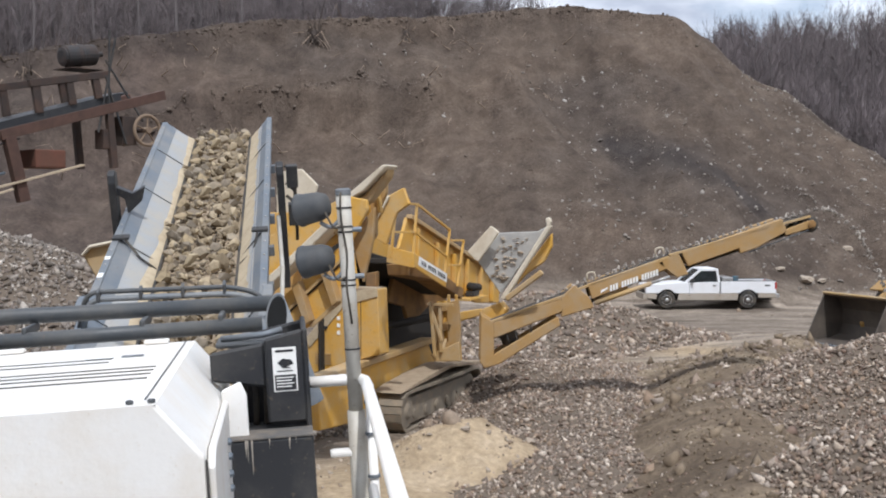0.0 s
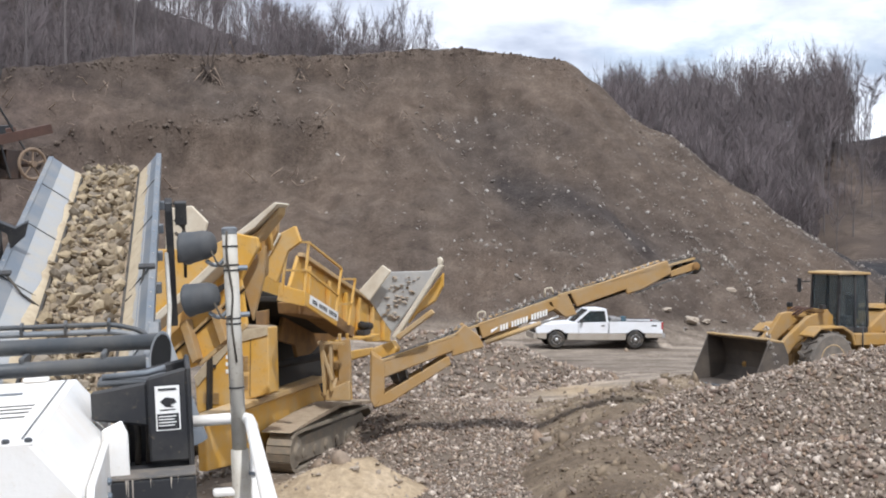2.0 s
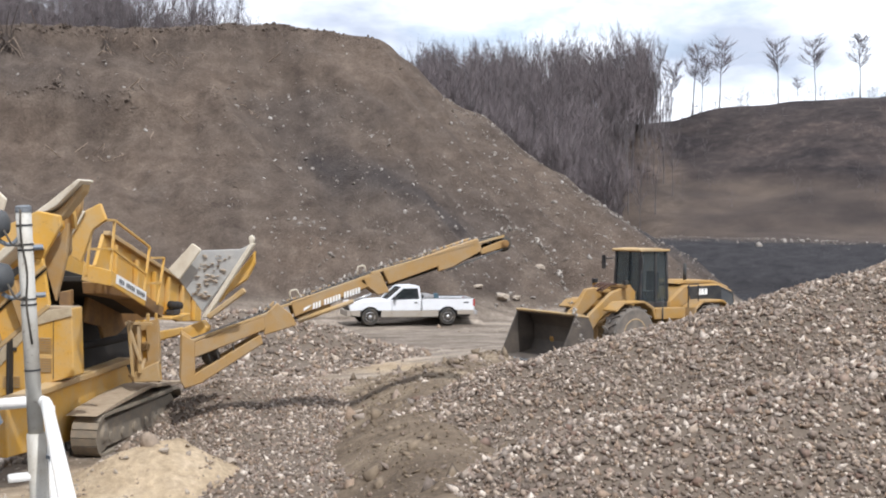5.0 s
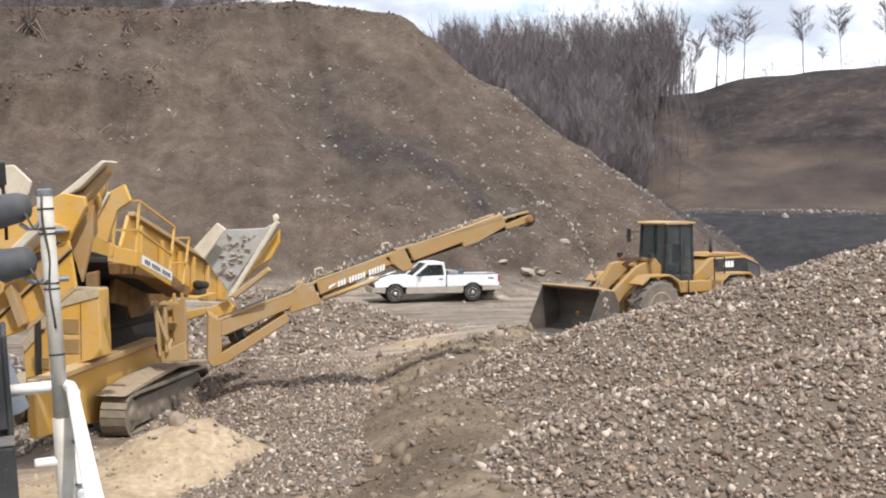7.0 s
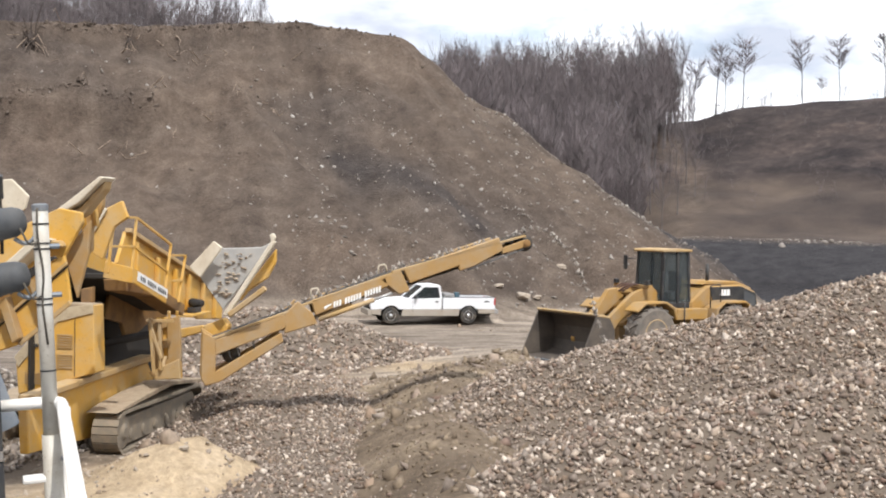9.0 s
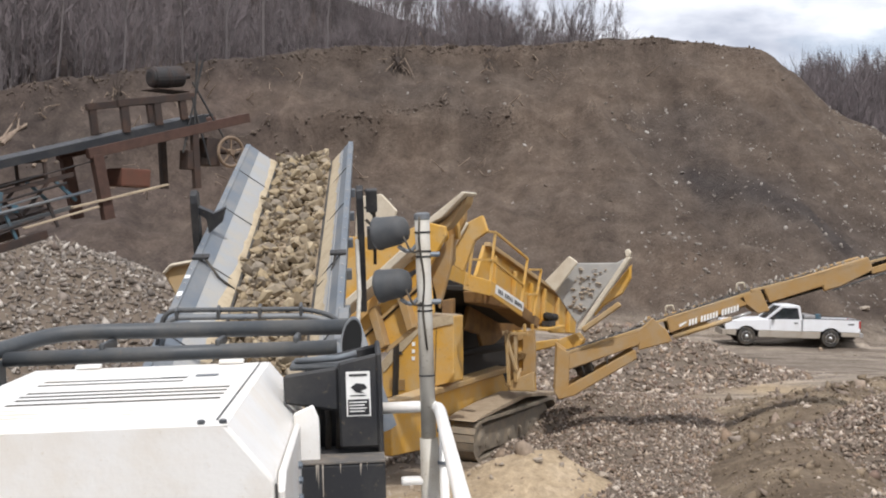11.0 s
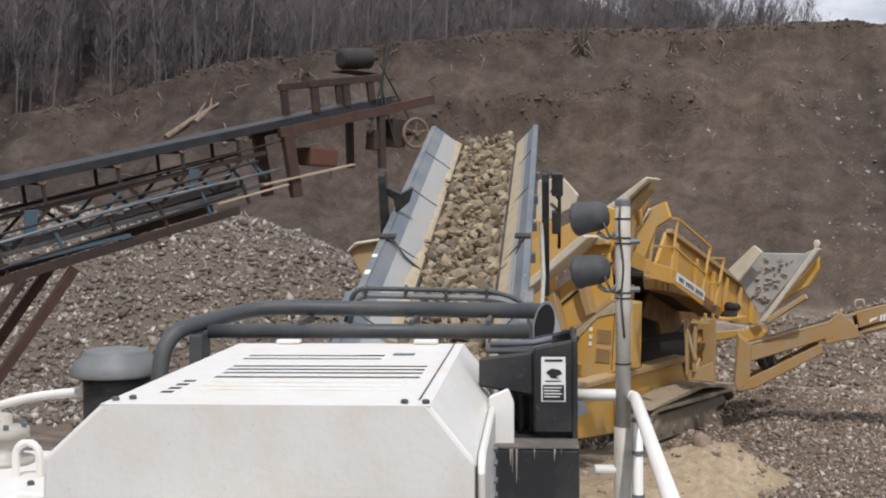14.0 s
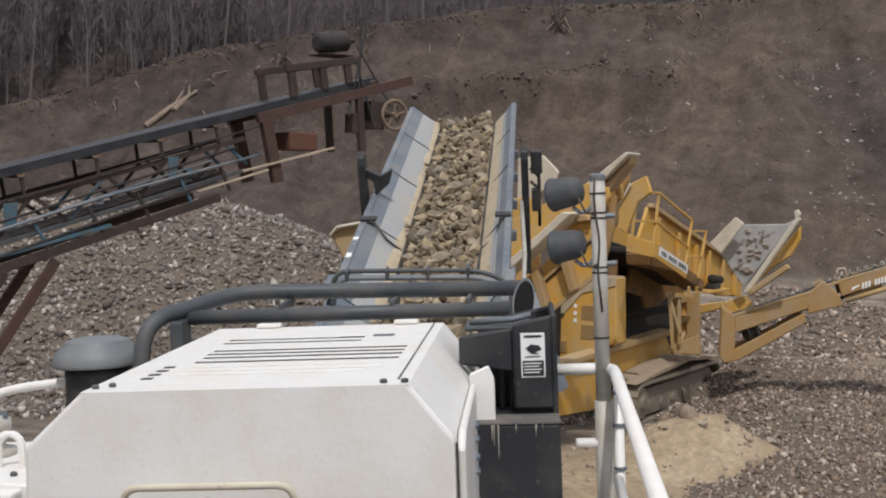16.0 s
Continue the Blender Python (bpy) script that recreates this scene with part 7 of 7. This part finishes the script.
def boulder(x, y, s, seed, label):
    v, f = rock_base(seed, 0.26, 0.4, 1)
    z = float(ground_z(x, y)[0])
    ob = link_mesh("boulder", [(p[0] * s, p[1] * s * 0.8, p[2] * s) for p in v], [tuple(int(i) for i in q) for q in f], M_ROCK)
    ob.matrix_basis = pose(x, y, z + 0.2 * s, 0, 0, seed * 40)
    tagged(ob, label, "boulder", "boulders")


for x, y, s, seed in ((3.9, 30.6, 0.42, 51), (20.5, 62, 0.4, 52), (17.2, 57.9, 0.45, 53), (16.2, 58.4, 0.3, 54), (18.2, 58.3, 0.3, 55), (14.9, 59.6, 0.22, 56), (1.6, 22.3, 0.16, 57), (-0.6, 22.0, 0.14, 58), (4.4, 29.5, 0.2, 59), (0.4, 21.0, 0.10, 60)):
    boulder(x, y, s, seed, "pale angular boulder lying on the quarry floor")


def rim_trees():
    """Thin leafless trees and broken trunks at the edge of the bank."""
    rng = np.random.default_rng(77)
    spots = [(-17.0, 71.0, 1.1, 0), (-13.0, 79, 0.8, 3), (-24.8, 74, 0.9, 4), (-28.5, 71, 0.75, -6), (-31.5, 70, 0.8, 3), (-34, 70, 0.7, 8), (-37, 69.5, 0.8, -3), (-40, 68.5, 0.7, 5), (-21.5, 74.5, 0.85, -4), (-19.2, 76, 0.7, 2), (-43, 67, 0.8, 0), (-46, 65.5, 0.7, 4)]
    for i, (x, y, s, lean) in enumerate(spots):
        y = float(rim(x)[0]) + 0.8 + 2 * rng.uniform()
        top = thing("bare_tree", pose(x, y, float(ground_z(x, y)[0]), 0, lean, 53 * i), "thin leafless tree at the crumbling edge of the bank", "tree", "rim trees")
        wood, fine = TREES[i % len(TREES)]
        for nm, (v, f), mt in (("trunk", wood, M_BARK), ("crown", fine, M_TWIG)):
            ob = link_mesh(nm, [tuple(c * s for c in q) for q in v], f, mt)
            ob.parent = top


rim_trees()


def roots():
    """Broken roots and sticks that hang out of the upper bank."""
    rng = np.random.default_rng(78)
    bm = bmesh.new()
    for k in range(110):
        x = rng.uniform(-42, 8)
        d = rng.choice([rng.uniform(0.2, 2.0), rng.uniform(4.5, 8.0)])
        y = float(rim(x)[0]) - d
        z = float(ground_z(x, y)[0])
        a, ln = rng.uniform(0, 2 * math.pi), rng.uniform(0.5, 1.7)
        p = Vector((x, y, z))
        q = p + Vector((math.cos(a) * ln * 0.5, -0.5 * ln, rng.uniform(-0.5, 0.6) * ln))
        r = q + Vector((rng.normal() * 0.3, -0.2 * ln, rng.uniform(-0.6, 0.3) * ln))
        tube(bm, [p, q, r], rng.uniform(0.02, 0.055), 4, 0.012)
    ob = part("root_tangle", bm, M_ROOT)
    tagged(ob, "broken pale roots and sticks hanging from the bank", "roots", kind="stuff")


def stump(x, y, z, size, seed):
    """A dark uprooted stump that hangs over the edge, with a fan of roots and a broken stem."""
    rng = np.random.default_rng(seed)
    ob = thing("uprooted_stump", pose(x, y, z), "dark uprooted stump hanging over the edge of the bank", "stump", "stumps")
    v, f = rock_base(seed, 0.35, 0.9, 1)
    link_mesh("root_ball", [tuple(p * size * (0.55, 0.5, 0.75)) for p in v], [tuple(int(i) for i in q) for q in f], M_STUMP).parent = ob
    for k in range(26):
        a, ln = rng.uniform(-2.2, -0.9), size * rng.uniform(1.0, 2.4)
        d = Vector((rng.normal() * 0.55, -0.5, math.sin(a))).normalized()
        p = Vector((rng.normal() * 0.3 * size, -0.2 * size, rng.uniform(-0.5, 0.5) * size))
        q = p + d * ln * 0.5 + Vector((rng.normal() * 0.15, 0, rng.normal() * 0.1)) * size
        part("root", tube(bmesh.new(), [p, q, p + d * ln], 0.035 * size + 0.01, 4, 0.012), M_STUMP if k % 4 else M_ROOT, ob)
    for k in range(3):
        part("broken_stem", tube(bmesh.new(), [(0.15 * k * size, 0, 0), (0.3 * size * (k - 1), 0, 1.0 * size), (0.6 * size * (k - 1) + 0.1, 0.1, (1.6 + 0.5 * k) * size)], 0.07 * size, 5, 0.02), M_STUMP, ob)


M_STUMP = painted("dark_roots", (0.045, 0.034, 0.028), (0.085, 0.064, 0.05), 0.8, 0.95, 3.0)
M_ROOT = painted("dry_roots", (0.26, 0.20, 0.15), (0.14, 0.10, 0.075), 0.8, 0.9, 3.0)
roots()
for sx, ss, sd in ((-8.2, 0.95, 91), (-24.5, 0.6, 92), (-2.4, 0.5, 93)):
    sy = float(rim(sx)[0]) - 0.9
    stump(sx, sy, float(ground_z(sx, sy)[0]) + 0.3 * ss, ss, sd)


def fallen_log(x, y, turn, ln, r):
    z = float(ground_z(x, y)[0])
    ob = thing("broken_log", pose(x, y, z + r * 0.6, 0, -33, turn), "pale splintered log lying on the bank", "log", "logs")
    part("stem", tube(bmesh.new(), [(0, 0, 0), (ln * 0.5, 0.1, 0.05), (ln, 0.0, 0)], r, 8, r * 0.5), M_ROOT, ob)
    part("branch", tube(bmesh.new(), [(ln * 0.55, 0.05, 0), (ln * 0.9, 0.5, 0.35)], r * 0.5, 6, r * 0.25), M_ROOT, ob)


fallen_log(-30.8, 66.3, 58, 4.2, 0.2)
fallen_log(-29.6, 67.6, 72, 2.8, 0.17)
fallen_log(-27.4, 66.8, 96, 2.2, 0.12)


# ---- rock that rides on the belts ----
def cluster(name, seed, n, span, size, mat):
    """A handful of stones that travel together."""
    rng = np.random.default_rng(seed)
    vs, fs, at = [], [], 0
    for _ in range(n):
        v, f = rock_base(int(rng.integers(1000)), 0.42, 0.5)
        s = size * min(rng.lognormal(0, 0.62), 3.4)
        w = v * s * rng.uniform(0.7, 1.3, 3) @ turns(rng, 1)[0].T + np.array((rng.uniform(-span[0], span[0]), rng.uniform(-span[1], span[1]), 0.55 * s + rng.uniform(0, span[2])))
        vs += w.tolist()
        fs += (f + at).tolist()
        at += len(v)
    return link_mesh(name, vs, fs, mat)


def path_pose(stops, s):
    """The place at distance s along stops, before its start and past its end held there."""
    for a, b in zip(stops, stops[1:]):
        d = (b - a).length
        if s <= d:
            return a + (b - a) * max(s / d, 0)
        s -= d
    return stops[-1]


def stream(name, label, category, stops, turn, speed, gap, makes, phase=0.0):
    """A train of clusters along stops, at a steady speed, for the whole clip."""
    stops = [Vector(p) for p in stops]
    total = sum((b - a).length for a, b in zip(stops, stops[1:]))
    marks = [0.0]
    for a, b in zip(stops, stops[1:]):
        marks.append(marks[-1] + (b - a).length)
    n = int((total + speed * 16.0) / gap) + 1
    for k in range(n):
        s0 = total - gap * k - phase
        data = makes[(k * 7) % len(makes)]
        ob = new(name, data.data)
        tagged(ob, label, category, kind="stuff")
        cross = [(m - s0) / speed for m in marks]
        steps = [c for a, b in zip(cross, cross[1:]) for c in np.linspace(a, b, 2 + int((b - a) / 0.45))]
        times = sorted({0.0, 16.0, *(round(float(c), 2) for c in steps if 0.04 < c < 15.96)})
        JOBS.append((ob, [(t, Matrix.Translation(path_pose(stops, s0 + speed * t)) @ turn) for t in times]))


JOBS = []
ROT = CONV.to_3x3().to_4x4()
up = [CONV @ Vector((0, y, -0.165)) for y in (-3.3, CONV_TOP)]
fall = [CONV @ Vector((0, CONV_TOP + dy, dz)) for dy, dz in ((0.30, -0.22), (0.55, -0.55), (0.8, -1.2), (0.95, -2.6))]
loads = [cluster("rock_load", 200 + i, 72, (0.31, 0.19, 0.05), 0.025, M_LOAD) for i in range(9)]
stream("rock_load", "broken tan rock riding up the conveyor belt", "rock", up + fall, ROT, 2.3, 0.26, loads)
for ob in loads:
    bpy.data.objects.remove(ob)

# Palette alternates dark and pale fine stones.
M_FINESTONE = stony("mixed_fine_stone", [(0.08, 0.068, 0.058), (0.42, 0.38, 0.33), (0.12, 0.10, 0.086), (0.55, 0.50, 0.44), (0.10, 0.085, 0.072)], 0.8, 40.0)
grit = [cluster("fine_stone", 300 + i, 24, (0.065, 0.05, 0.07), 0.017, M_FINESTONE) for i in range(6)]
belt_line = [(1.2, 26.71, 2.05), (2.7, 26.71, 2.84), (4.9, 26.71, 3.66), (7.95, 26.71, 4.53)]
arc = [(8.2, 26.71, 4.62), (8.45, 26.71, 4.60), (8.75, 26.71, 4.44), (9.05, 26.71, 4.13), (9.35, 26.71, 3.68), (9.65, 26.71, 3.05), (9.95, 26.71, 2.2), (10.25, 26.71, 1.1), (10.5, 26.71, -0.3)]
stream("fine_stone", "fine grey stone thrown off the boom conveyor", "stone", belt_line + arc, Matrix.Identity(4), 2.6, 0.16, grit)
for ob in grit:
    bpy.data.objects.remove(ob)


def motions():
    for ob, rows in JOBS:
        walk(ob, rows)


motions()
